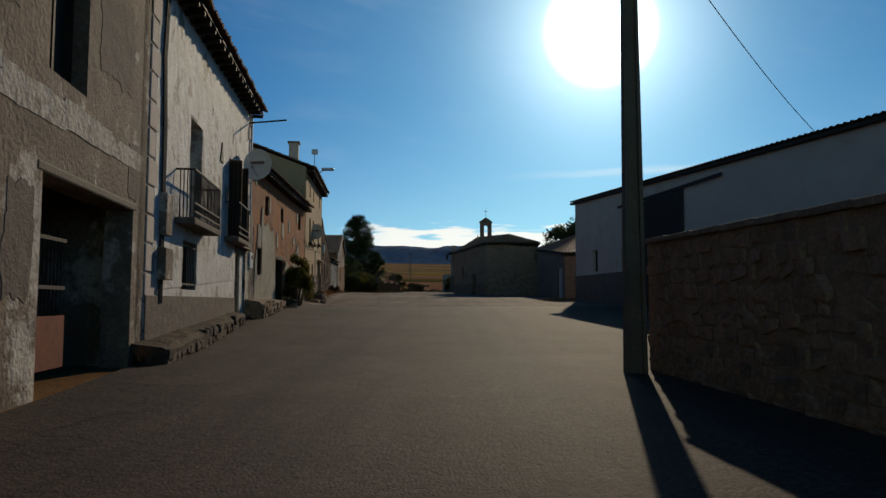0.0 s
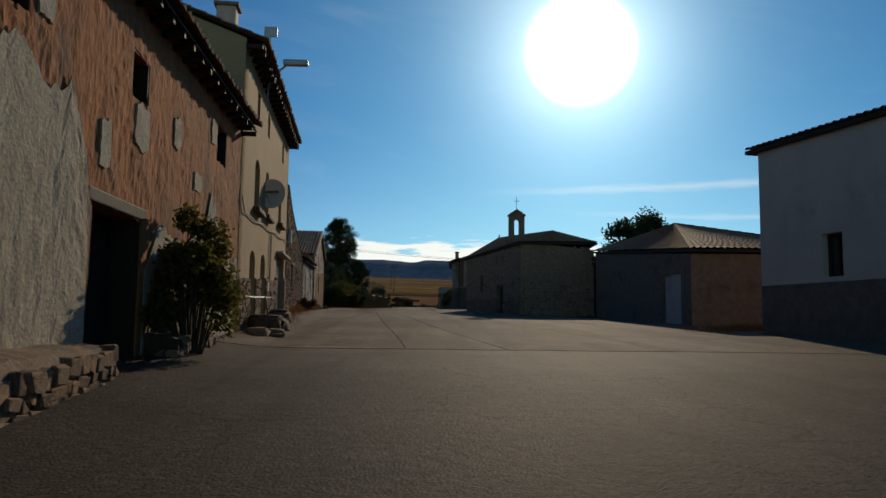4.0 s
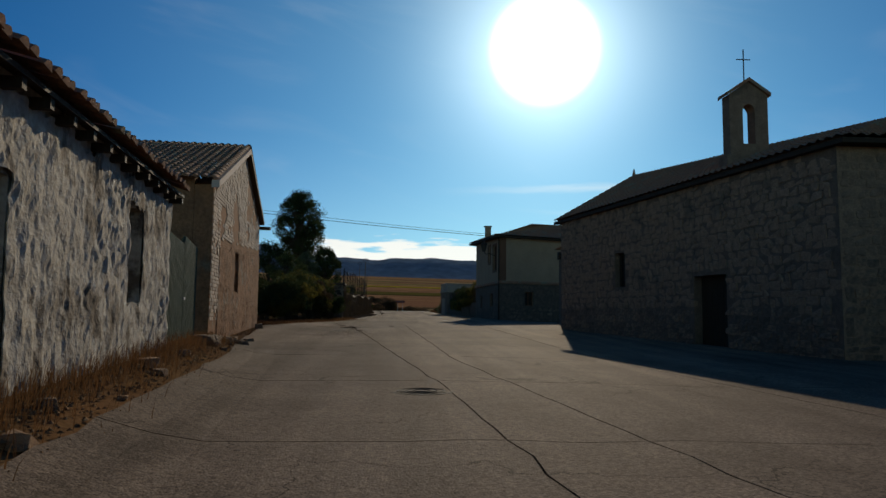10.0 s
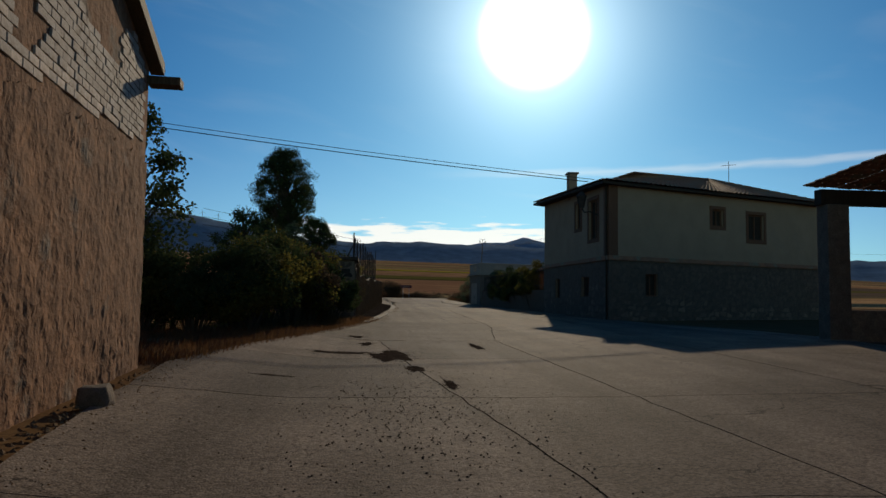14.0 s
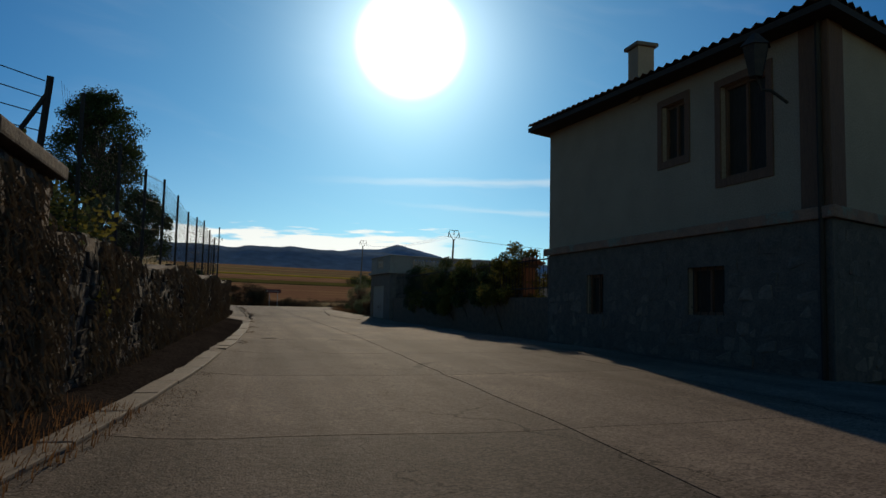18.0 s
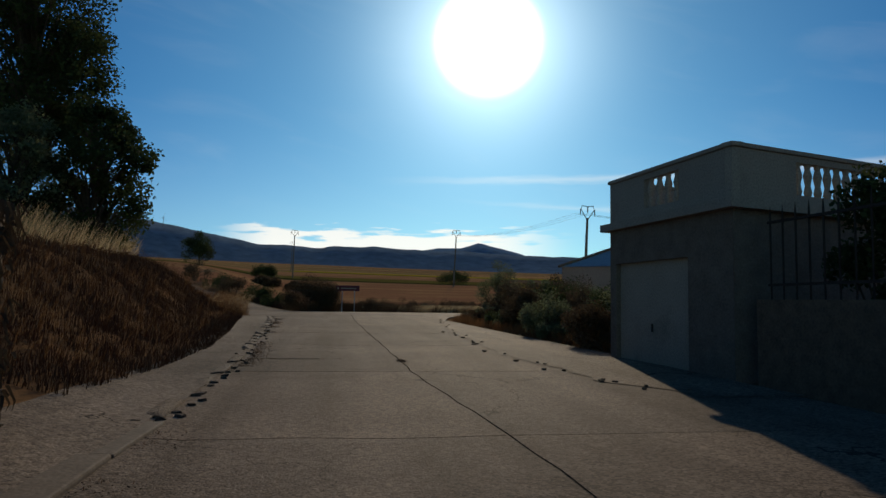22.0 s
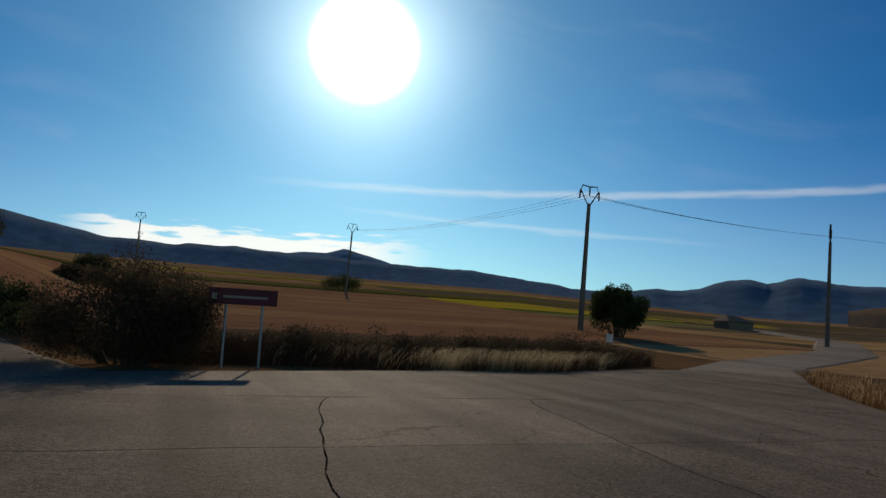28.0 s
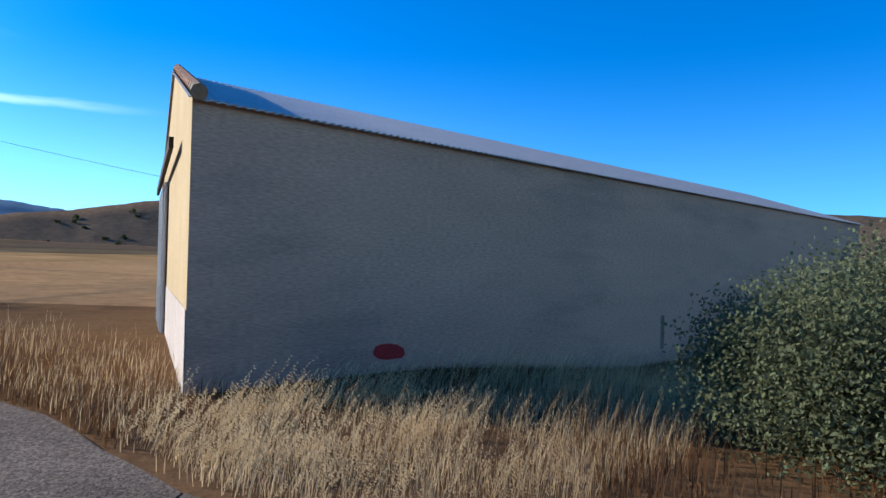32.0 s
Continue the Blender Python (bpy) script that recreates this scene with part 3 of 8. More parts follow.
def sheet(xs, ys, dz=0.0):
    vs = [(x, y, ground_z(x, y) + dz) for y in ys for x in xs]
    n = len(xs)
    fs = [(j * n + i, j * n + i + 1, (j + 1) * n + i + 1, (j + 1) * n + i) for j in range(len(ys) - 1) for i in range(n - 1)]
    return vs, fs




def strip(ys, xl, xr, n, dz):
    """A draped band between two edges given as functions of y."""
    vs, fs = [], []
    for y in ys:
        a, b = xl(y), xr(y)
        for i in range(n + 1):
            x = a + (b - a) * i / n
            vs.append((x, y, ground_z(x, y) + dz))
    for j in range(len(ys) - 1):
        for i in range(n):
            o = j * (n + 1) + i
            fs.append((o, o + 1, o + n + 2, o + n + 1))
    return vs, fs


def tucked(vf, cols, depth=0.18):
    """Sinks the rim of a draped band into the ground."""
    v, f = vf
    rows = len(v) // cols
    return [(p[0], p[1], p[2] - (depth if k % cols == 0 or k // cols in (0, rows - 1) else 0.0)) for k, p in enumerate(v)], f


def line(ys, xs):
    return lambda y: float(np.interp(y, ys, xs))


def wobble(p, s=0.9, a=0.12):
    return a * noise.noise(Vector((p[0] * s, p[1] * s, 3.1)))


WALL_L = line((-8, 6, 12.5, 25, 42, 52.5, 64, 74, 80, 93), (-2.4, -4.1, -5.15, -6.8, -7.7, -8.8, -9.9, -10.9, -11.6, -12.6))
ROAD_L = line((-8, 6, 12.5, 25, 42, 52.5, 64, 74, 80, 93, 97, 104, 110.5, 131, 142, 164, 172, 180, 183, 186, 188, 190),
              (-2.4, -4.1, -5.15, -6.8, -7.7, -8.5, -9.2, -10.0, -11.0, -12.4, -11.8, -10.2, -9.1, -7.6, -7.3, -8.0, -10.4, -11.6, -9.0, 0.6, 7.5, 11.5))
ROAD_R = line((-8, 12, 25, 45, 60, 76, 92, 104, 113, 124, 144, 148, 165, 170, 173, 174.6, 176, 177.6, 179.9, 183, 190),
              (6.5, 9.0, 11.5, 9.5, 9.0, 6.5, 3.5, 4.0, 2.5, 1.5, 0.4, 0.4, -0.6, 0.8, 3.8, 5.3, 6.3, 7.7, 9.2, 11.6, 17.8))
FAR_EDGE = line((-14, -9.4, -6, -3, 1, 5.5, 10, 15, 25), (201, 191, 186.5, 186.8, 186.3, 186.6, 190, 193.5, 203))


def plain_material():
    """Earth that far out becomes long strips of stubble, fallow and crop."""
    m = material("dry_plain_earth", (0.17, 0.095, 0.048), (0.11, 0.065, 0.034), 0.8, 0.95, 0.5, 14, (0.15, 0.09, 0.045), 0.3, 0.5, 0.6, dist=0.05, spec=0.0)
    n, l = m.node_tree.nodes, m.node_tree.links
    b = n["Principled BSDF"]
    base = b.inputs["Base Color"].links[0].from_socket
    tc = n.new("ShaderNodeTexCoord")
    mp = n.new("ShaderNodeMapping")
    mp.inputs["Scale"].default_value = (0.0035, 0.017, 0)
    mp.inputs["Rotation"].default_value = (0, 0, 0.12)
    l.new(tc.outputs["Object"], mp.inputs[0])
    vo = n.new("ShaderNodeTexVoronoi")
    vo.inputs["Scale"].default_value = 1.0
    l.new(mp.outputs[0], vo.inputs["Vector"])
    sp = n.new("ShaderNodeSeparateColor")
    l.new(vo.outputs["Color"], sp.inputs[0])
    rp = n.new("ShaderNodeValToRGB")
    rp.color_ramp.interpolation = "CONSTANT"
    tones = [(0.0, (0.27, 0.14, 0.07)), (0.2, (0.32, 0.19, 0.085)), (0.4, (0.13, 0.095, 0.055)), (0.55, (0.22, 0.12, 0.065)), (0.72, (0.17, 0.14, 0.055)), (0.86, (0.34, 0.21, 0.1))]
    while len(rp.color_ramp.elements) < len(tones):
        rp.color_ramp.elements.new(0.5)
    for e, (q, c) in zip(rp.color_ramp.elements, tones):
        e.position, e.color = q, (*c, 1)
    l.new(sp.outputs[0], rp.inputs[0])
    no = n.new("ShaderNodeTexNoise")
    no.inputs["Scale"].default_value, no.inputs["Detail"].default_value = 0.12, 8.0
    l.new(tc.outputs["Object"], no.inputs["Vector"])
    mr = n.new("ShaderNodeMapRange")
    for i, q in zip((1, 2, 3, 4), (0.3, 0.7, 0.65, 1.35)):
        mr.inputs[i].default_value = q
    l.new(no.outputs["Fac"], mr.inputs[0])
    cc = n.new("ShaderNodeCombineColor")
    for i in range(3):
        l.new(mr.outputs[0], cc.inputs[i])
    mu = n.new("ShaderNodeMix")
    mu.data_type, mu.blend_type = "RGBA", "MULTIPLY"
    mu.inputs["Factor"].default_value = 1.0
    l.new(rp.outputs[0], mu.inputs["A"])
    l.new(cc.outputs[0], mu.inputs["B"])
    # the cultivated land begins past the junction
    sx = n.new("ShaderNodeSeparateXYZ")
    l.new(tc.outputs["Object"], sx.inputs[0])
    far = n.new("ShaderNodeMapRange")
    for i, q in zip((1, 2, 3, 4), (200, 212, 0, 1)):
        far.inputs[i].default_value = q
    l.new(sx.outputs["Y"], far.inputs[0])
    mx = n.new("ShaderNodeMix")
    mx.data_type = "RGBA"
    l.new(far.outputs[0], mx.inputs["Factor"])
    l.new(base, mx.inputs["A"])
    l.new(mu.outputs["Result"], mx.inputs["B"])
    l.new(mx.outputs["Result"], b.inputs["Base Color"])
    return m


PLAIN = plain_material()
gx, gy = grid_lines(-24, 30, 1.0, 4300), grid_lines(-20, 232, 1.5, 4300)
gv, gf = sheet(gx, gy)
gv = [(x, y, z - (0.14 if -15 < y < 189 and ROAD_L(y) + (0.9 if y < 166 else 1.7) < x < ROAD_R(y) - (0.9 if y < 166 else 1.7) else 0.0)) for x, y, z in gv]
ground = part("ground", (gv, gf), PLAIN, None)
tagged(ground, "dry brown earth sheet rising towards distant hills", "ground", kind="structure")
street = part("street", strip(list(np.arange(-14, 37.1, 1.0)), ROAD_L, ROAD_R, 24, 0.052), ASPHALT, None)
tagged(street, "rough worn grey-brown village street surface", "street", kind="structure")
road_bed = part("road_bed", strip(list(np.arange(36, 190.1, 1.0)), lambda y: ROAD_L(y) + 0.16, lambda y: ROAD_R(y) - 0.16, 24, 0.005), JOINT, None)
tagged(road_bed, "dark dirt showing in joints between concrete slabs", "road bed", kind="structure")

# ---- house parts ----


def window_unit(parent, x0, x1, z0, z1, depth=0.22, mat=None, bars=0, shutter=False, sill=None):
    """A recessed window: frame, panes or a closed shutter, with bars and a sill where it has them."""
    w = part("window", box(x0, x1, depth + 0.05, depth + 0.07, z0, z1), GLASS if not shutter else WOOD_DK, parent)
    fr = bmesh.new()
    for a, b, c, d in ((x0, x0 + 0.07, z0, z1), (x1 - 0.07, x1, z0, z1), (x0 + 0.07, x1 - 0.07, z0, z0 + 0.07), (x0 + 0.07, x1 - 0.07, z1 - 0.07, z1), ((x0 + x1) / 2 - 0.03, (x0 + x1) / 2 + 0.03, z0 + 0.07, z1 - 0.07)):
        add_box(fr, a, b, depth - 0.01, depth + 0.045, c, d)
    part("frame", fr, mat or WOOD_DK, w)
    for k in range(bars):
        x = x0 + (x1 - x0) * (k + 0.5) / bars
        part("bar", tube([(x, 0.03, z0 - 0.02), (x, 0.03, z1 + 0.02)], 0.011, 5), IRON, w)
    if bars:
        for z in (z0 + 0.12, z1 - 0.12):
            part("crossbar", box(x0 - 0.02, x1 + 0.02, 0.012, 0.02, z - 0.02, z + 0.02), IRON, w)
    if sill:
        part("sill", box(x0 - 0.25, x1 + 0.25, -0.2, 0.12, z0 - 0.13, z0, 0.03), sill, w)
    return w


def plaster_patch(parent, x0, x1, z0, z1, mat, seed, y=-0.012, label="", name="plaster_patch"):
    """A thin coat of plaster with a ragged outline, standing proud of the wall."""
    n = 72
    cx, cz, hw, hh = (x0 + x1) / 2, (z0 + z1) / 2, (x1 - x0) / 2, (z1 - z0) / 2
    pts = []
    for k in range(n):
        a = 2 * math.pi * k / n
        c, s = math.cos(a), math.sin(a)
        q = max(abs(c), abs(s)) ** -0.75
        r = q * (0.86 + 0.2 * noise.noise(Vector((c * 1.6, s * 1.6, seed))) + 0.1 * noise.noise(Vector((c * 5, s * 5, seed + 4))) + 0.05 * noise.noise(Vector((c * 16, s * 16, seed + 8))))
        pts.append((cx + c * hw * r, cz + s * hh * r))
    vs = [(x, y, z) for x, z in pts] + [(x, 0.005, z) for x, z in pts]
    fs = [tuple(range(n))] + [(k, n + k, n + (k + 1) % n, (k + 1) % n) for k in range(n)]
    return part(name, (vs, fs), mat, parent, label)


def plank_door(parent, x0, x1, z0, z1, depth, mat, boards=5, name="door"):
    d = part(name, box(x0, x1, depth + 0.03, depth + 0.07, z0, z1), mat, parent)
    for k in range(boards):
        a, b = x0 + (x1 - x0) * k / boards, x0 + (x1 - x0) * (k + 1) / boards
        part("board", box(a + 0.008, b - 0.008, depth, depth + 0.026, z0 + 0.02, z1 - 0.02, 0.006), mat, d)
    part("handle", tube([(x1 - 0.12, depth - 0.05, (z0 + z1) / 2), (x1 - 0.12, depth - 0.05, (z0 + z1) / 2 + 0.16)], 0.014), IRON, d)
    return d


def balcony(parent, x0, x1, z, out=0.62, h=1.0):
    b = part("balcony", box(x0, x1, -out, 0.0, z - 0.14, z, 0.03), PL_DARK, parent)
    for y, a, c in ((-out + 0.03, x0 + 0.03, x1 - 0.03),):
        for zz in (z + h, z + 0.12, z + 0.3):
            part("rail", box(a, c, y - 0.018, y + 0.018, zz - 0.018, zz + 0.018), IRON, b)
        n = max(8, round((c - a) / 0.13))
        for k in range(n + 1):
            part("baluster", tube([(a + (c - a) * k / n, y, z), (a + (c - a) * k / n, y, z + h)], 0.011, 5), IRON, b)
    rings = []
    m = max(6, round((x1 - x0) / 0.19))
    for k in range(m):
        c = x0 + 0.03 + (x1 - x0 - 0.06) * (k + 0.5) / m
        pts = [(c + 0.075 * math.cos(q * 0.785), -out + 0.03, z + 0.21 + 0.075 * math.sin(q * 0.785)) for q in range(9)]
        rings.append(tube(pts, 0.008, 4))
    part("scrollwork", joined(rings), IRON, b)
    for xe in (x0 + 0.03, x1 - 0.03):
        part("rail", box(xe - 0.018, xe + 0.018, -out + 0.03, -0.01, z + h - 0.018, z + h + 0.018), IRON, b)
        for k in range(4):
            y = -out + (out - 0.06) * (k + 1) / 5 + 0.03
            part("baluster", tube([(xe, y, z), (xe, y, z + h)], 0.011, 5), IRON, b)
    return b


def shell(parent, ln, depth, z0, tops, thick, mat, holes=(), ridge=1.6, roof_over=0.5, back=True, tile=0.24, sag=0.06, gable_over=0.05, front_eave=None):
    """The walls and the ridged tile roof of a house whose ridge runs along its front."""
    front = part("wall", wall_mesh(tops, z0, thick, holes), mat, parent)
    za, zb = tops[0][1], tops[-1][1]
    for x, zt in ((0.0, za), (ln, zb)):
        prof = [(0.0, zt - 0.02), (depth / 2, zt + ridge - 0.1), (depth, zt - 0.02)]
        v, f = wall_mesh(prof, z0, thick)
        sgn = 1 if x == 0 else -1
        m = Matrix(((0, sgn, 0, x + (0.0 if x == 0 else 0)), (1, 0, 0, 0), (0, 0, 1, 0), (0, 0, 0, 1)))
        part("wall", ([m @ (Vector(p) + Vector((0, 0.004, 0))) + Vector((0, thick + 0.004, 0)) * 0 for p in v], f), mat, parent)
    if back:
        v, f = wall_mesh([(0.01, za - 0.03), (ln - 0.01, zb - 0.03)], z0, thick)
        part("wall", ([(p[0], depth - p[1] - 0.004, p[2]) for p in v], f), mat, parent)
    # solid dark box in place of rooms; indoor shade is in its colour
    part("interior", box(thick, ln - thick, thick + 1.4, depth - thick - 0.05, z0, max(za, zb) - 0.3), DARKROOM, parent, "dark-coloured box standing in for the unlit inside")
    ex = gable_over
    e0, e1 = Vector((-ex, -roof_over, za - 0.08 - roof_over * 2 * ridge / depth * 0.5)), Vector((ln + ex, -roof_over, zb - 0.08 - roof_over * 2 * ridge / depth * 0.5))
    top0 = Vector((-ex, depth / 2, za + ridge))
    up = top0 - e0
    roof = part("roof", tiled_plane(e0 + Vector((0, 0, 0.1)), e1 + Vector((0, 0, 0.1)), up, tile, 0.42, random.Random(len(parent.name)), sag), TILE, parent, "old curved clay tile roof")
    b0 = Vector((-ex, depth + 0.3, za - 0.1))
    part("roof", ([tuple(b0), (ln + ex, depth + 0.3, zb - 0.1), (ln + ex, depth / 2 - 0.02, zb + ridge + 0.1), (-ex, depth / 2 - 0.02, za + ridge + 0.1)], [(0, 1, 2, 3)]), TILE, parent)
    und = up.normalized()
    deck = [e0 + Vector((0, 0.06, 0.03)), e1 + Vector((0, 0.06, 0.03)), e1 + up * 0.98 + Vector((0, 0, 0.03)), e0 + up * 0.98 + Vector((0, 0, 0.03))]
    part("roof_deck", ([tuple(p) for p in deck] + [tuple(p - Vector((0, 0, 0.05))) for p in deck], [(0, 1, 2, 3), (7, 6, 5, 4), (0, 4, 5, 1)]), WOOD_DK, roof)
    n = max(3, int(ln / 0.6))
    for k in range(n + 1):
        x = ln * k / n
        zz = za + (zb - za) * k / n - 0.08 - roof_over * ridge / depth
        part("rafter", box(x - 0.05, x + 0.05, -roof_over + 0.08, 0.0, zz - 0.13, zz - 0.03), WOOD_DK, roof)
    return front


def rock_mesh(k):
    """An angular stone: the hull of points on a rounded block; the larger ones are worn smooth."""
    rg = random.Random(100 + k)
    bm = bmesh.new()
    big = k >= 14
    for q in range(26 if big else 20):
        d = Vector((rg.gauss(0, 1), rg.gauss(0, 1), rg.gauss(0, 1))).normalized()
        e = 0.42 if big else 0.3
        d = Vector([math.copysign(abs(c) ** e, c) for c in d]) * 0.5 * rg.uniform(0.8, 1.02)
        bm.verts.new(d)
    hull = bmesh.ops.convex_hull(bm, input=bm.verts)
    loose = [v for v in bm.verts if not v.link_faces]
    bmesh.ops.delete(bm, geom=loose, context="VERTS")
    if big:
        bmesh.ops.bevel(bm, geom=list(bm.edges), offset=0.035, segments=2, affect="EDGES", profile=0.5, clamp_overlap=True)
        bmesh.ops.triangulate(bm, faces=list(bm.faces))
        bmesh.ops.subdivide_edges(bm, edges=list(bm.edges), cuts=1)
        for v in bm.verts:
            v.co += v.co.normalized() * (0.035 * noise.noise(v.co * 5 + Vector((k, 0, 0))) + 0.018 * noise.noise(v.co * 14 + Vector((0, k, 0))))
        for f_ in bm.faces:
            f_.smooth = True
    me = bpy.data.meshes.new("stone")
    bm.normal_update()
    bm.to_mesh(me)
    bm.free()
    return me


ROCKS = [rock_mesh(k) for k in range(20)]
ROCK_SETS = {}


def rocks_of(mat):
    if mat.name not in ROCK_SETS:
        out = []
        for me in ROCKS:
            c = me.copy()
            c.materials.append(mat)
            out.append(c)
        ROCK_SETS[mat.name] = out
    return ROCK_SETS[mat.name]


def rough_skin(parent, x0, x1, zlo, zhi, mat, holes=(), amp=0.05, seed=1, step=0.06, name="rough_plaster", base=-0.03):
    """A clotted, uneven coat of plaster: a fine sheet that swells and sinks, broken off unevenly along its top."""
    nx = int((x1 - x0) / step)
    nz = int((max(zhi(x0), zhi(x1)) - min(zlo(x0), zlo(x1))) / step)
    vs, fs = [], []
    for i in range(nx + 1):
        x = x0 + (x1 - x0) * i / nx
        a = zlo(x)
        b = zhi(x) + 0.22 * noise.noise(Vector((x * 1.3, seed, 0))) + 0.06 * noise.noise(Vector((x * 6.0, seed, 3)))
        for j in range(nz + 1):
            z = a + (b - a) * j / nz
            c = noise.noise(Vector((x * 5.5, z * 4.2, seed))) + 0.6 * noise.noise(Vector((x * 13, z * 10, seed + 5))) + 0.7 * noise.noise(Vector((x * 1.4, z * 1.4, seed + 8)))
            k = 0.45 + 0.55 * sstep(-0.3, 0.4, noise.noise(Vector((x * 0.5, z * 0.6, seed + 2))))
            vs.append((x, min(base - amp * c * k, -0.006), z))
    w = nz + 1
    for i in range(nx):
        for j in range(nz):
            px, _, pz = vs[i * w + j]
            if any(h0 - 0.02 < px + step / 2 < h1 + 0.02 and h2 - 0.02 < pz + step / 2 < h3 + 0.02 for h0, h1, h2, h3 in holes):
                continue
            o = i * w + j
            fs.append((o, o + w, o + w + 1, o + 1))
    ob = part(name, (vs, fs), mat, parent)
    sol = ob.modifiers.new("thick", "SOLIDIFY")
    sol.thickness = 0.012
    return ob


def rubble(parent, x0, x1, zlo, zhi, mat, seed=1, size=0.34, holes=(), proud=0.05, limit=320, y=0.0, sink=0.075):
    """Rough stones laid in uneven courses over a wall's face; each one a part."""
    rg = random.Random(seed)
    meshes = rocks_of(mat)
    z, made, rest = 0.0, 0, []
    while True:
        h = size * rg.uniform(0.5, 0.85)
        x = x0
        if z + min(zlo(x0), zlo(x1)) > max(zhi(x0), zhi(x1)):
            break
        while x < x1:
            w = size * rg.uniform(0.6, 1.5)
            cx, cz = x + w / 2, zlo(x) + z + h / 2 + rg.uniform(-0.04, 0.04)
            x += w
            if cz + h / 2 > zhi(cx) + 0.03 or cx > x1 - 0.05 or any(a - 0.12 < cx < b + 0.12 and c - 0.1 < cz < d + 0.1 for a, b, c, d in holes):
                continue
            me = rg.choice(meshes[:14])
            m = Matrix.Translation((cx, y + sink - proud * rg.random(), cz)) @ Euler((rg.uniform(-0.05, 0.05), rg.uniform(-0.14, 0.14), rg.uniform(-0.05, 0.05))).to_matrix().to_4x4() @ Matrix.Diagonal((w * 1.06, 0.2, h * 1.1, 1))
            if made < limit:
                ob = new("stone", me)
                ob.parent = parent
                ob.matrix_local = m
                made += 1
            else:
                rest.append(([m @ v.co for v in me.vertices], [tuple(p.vertices) for p in me.polygons]))
        z += h
    if rest:
        ob = part("rubble_fill", joined(rest), mat, parent)
        tagged(ob, kind="stuff")

# ---- west side of the street ----


def west_house(name, p0, p1, label):
    m, ln = frame_of(p0, p1)
    return thing(name, m, label, "house"), ln, math.cos(math.atan2(abs(p1[0] - p0[0]), p1[1] - p0[1]))


# the garage house
h, ln, cs = west_house("garage_house", (-2.9, -4.0), (-5.25, 12.5), "grey-brown plastered house with an open garage doorway")
def uy(y, y0=-4.0, c=cs):
    return (y - y0) / c
holes = [(uy(8.15), uy(11.75), -0.6, 2.85), (uy(8.2), uy(9.45), 4.1, 5.65), (uy(2.0), uy(3.2), 4.1, 5.6)]
shell(h, ln, 8.0, -0.6, [(0, 6.9), (ln, 7.15)], 0.45, PL_GREY, holes, roof_over=0.55)
window_unit(h, *holes[1], shutter=True)
window_unit(h, *holes[2], shutter=True)
part("lintel", box(uy(8.0), uy(11.9), -0.012, 0.1, 2.855, 2.97, 0.02), WOOD_DK, h)
gate = part("gate", box(uy(8.3), uy(9.9), 0.34, 0.38, 0.45, 1.15), RUST, h, "rusty red lower panel of an iron gate")
for k in range(13):
    x = uy(8.35) + k * 0.12
    part("bar", tube([(x, 0.36, 1.15), (x, 0.36, 2.25 + 0.06 * (k % 2))], 0.014, 5), IRON, gate)
for z in (1.5, 2.15):
    part("crossbar", box(uy(8.3), uy(9.9), 0.345, 0.375, z, z + 0.05), IRON, gate)
for k in range(9):
    a = 0.3 + k * 1.75
    plaster_patch(h, a, min(a + 2.3, ln - 0.05), 3.42 + 0.05 * (k % 3), 3.86 + 0.06 * (k % 2), PL_OLD, 60 + k, -0.01 - 0.004 * (k % 2), name="plaster_band")
for k, (y_, z_, w_, h_) in enumerate([(6.0, 4.3, 1.6, 1.5), (9.8, 4.5, 1.9, 1.7), (11.3, 3.0, 0.9, 1.0), (7.2, 1.2, 0.8, 1.6)]):
    plaster_patch(h, uy(y_), uy(y_) + w_, z_, z_ + h_, PL_DARK, 75 + k, -0.007, name="stain_patch")

# the white house with balconies
h, ln, cs = west_house("balcony_house", (-5.25, 12.5), (-6.85, 25.0), "flaking whitewashed two-storey house with iron balconies")
def ua(y):
    return (y - 12.5) / cs
holes = [(ua(15.25), ua(16.7), 1.6, 2.68), (ua(15.75), ua(16.95), 3.1, 5.5), (ua(20.75), ua(21.95), 3.2, 5.6), (ua(22.25), ua(24.05), 0.3, 2.9)]
shell(h, ln, 8.5, -0.3, [(0, 7.7), (ln, 8.2)], 0.5, PL_WHITE, holes, roof_over=0.52, ridge=1.5, sag=0.12)
window_unit(h, *holes[0], bars=9, depth=0.25)
for q in holes[1:3]:
    plank_door(h, q[0], q[1], q[2], q[3], 0.3, WOOD_DK, 4, "balcony_door")
plank_door(h, holes[3][0], holes[3][1] - 0.75, 0.5, 2.9, 0.32, WOOD_DK, 4)
part("door_leaf", box(holes[3][1] - 0.72, holes[3][1], 0.02, 0.08, 0.4, 2.88, 0.01), PL_WHITE, h, "white painted door leaf standing beside the entrance")
part("door_surround", box(holes[3][0] - 0.1, holes[3][1] + 0.12, -0.06, 0.0, 2.9, 3.05), STONE_SLAB, h)
part("canopy", box(holes[3][0] - 0.2, holes[3][1] + 0.3, -0.22, 0.0, 3.055, 3.1, 0.01), WOOD, h)
balcony(h, ua(14.5), ua(17.4), 3.08, 0.42)
balcony(h, ua(20.25), ua(22.35), 3.2, 0.42)
for y_ in (20.72, 21.98):
    lf = part("shutter", box(ua(y_) - 0.02, ua(y_) + 0.02, -0.4, -0.03, 3.25, 5.5, 0.006), WOOD_BR, h, "dark brown shutter standing open")
    for k in range(3):
        part("board", box(ua(y_) - 0.032, ua(y_) - 0.021, -0.39 + k * 0.12, -0.285 + k * 0.12, 3.3, 5.45), WOOD_DK, lf)
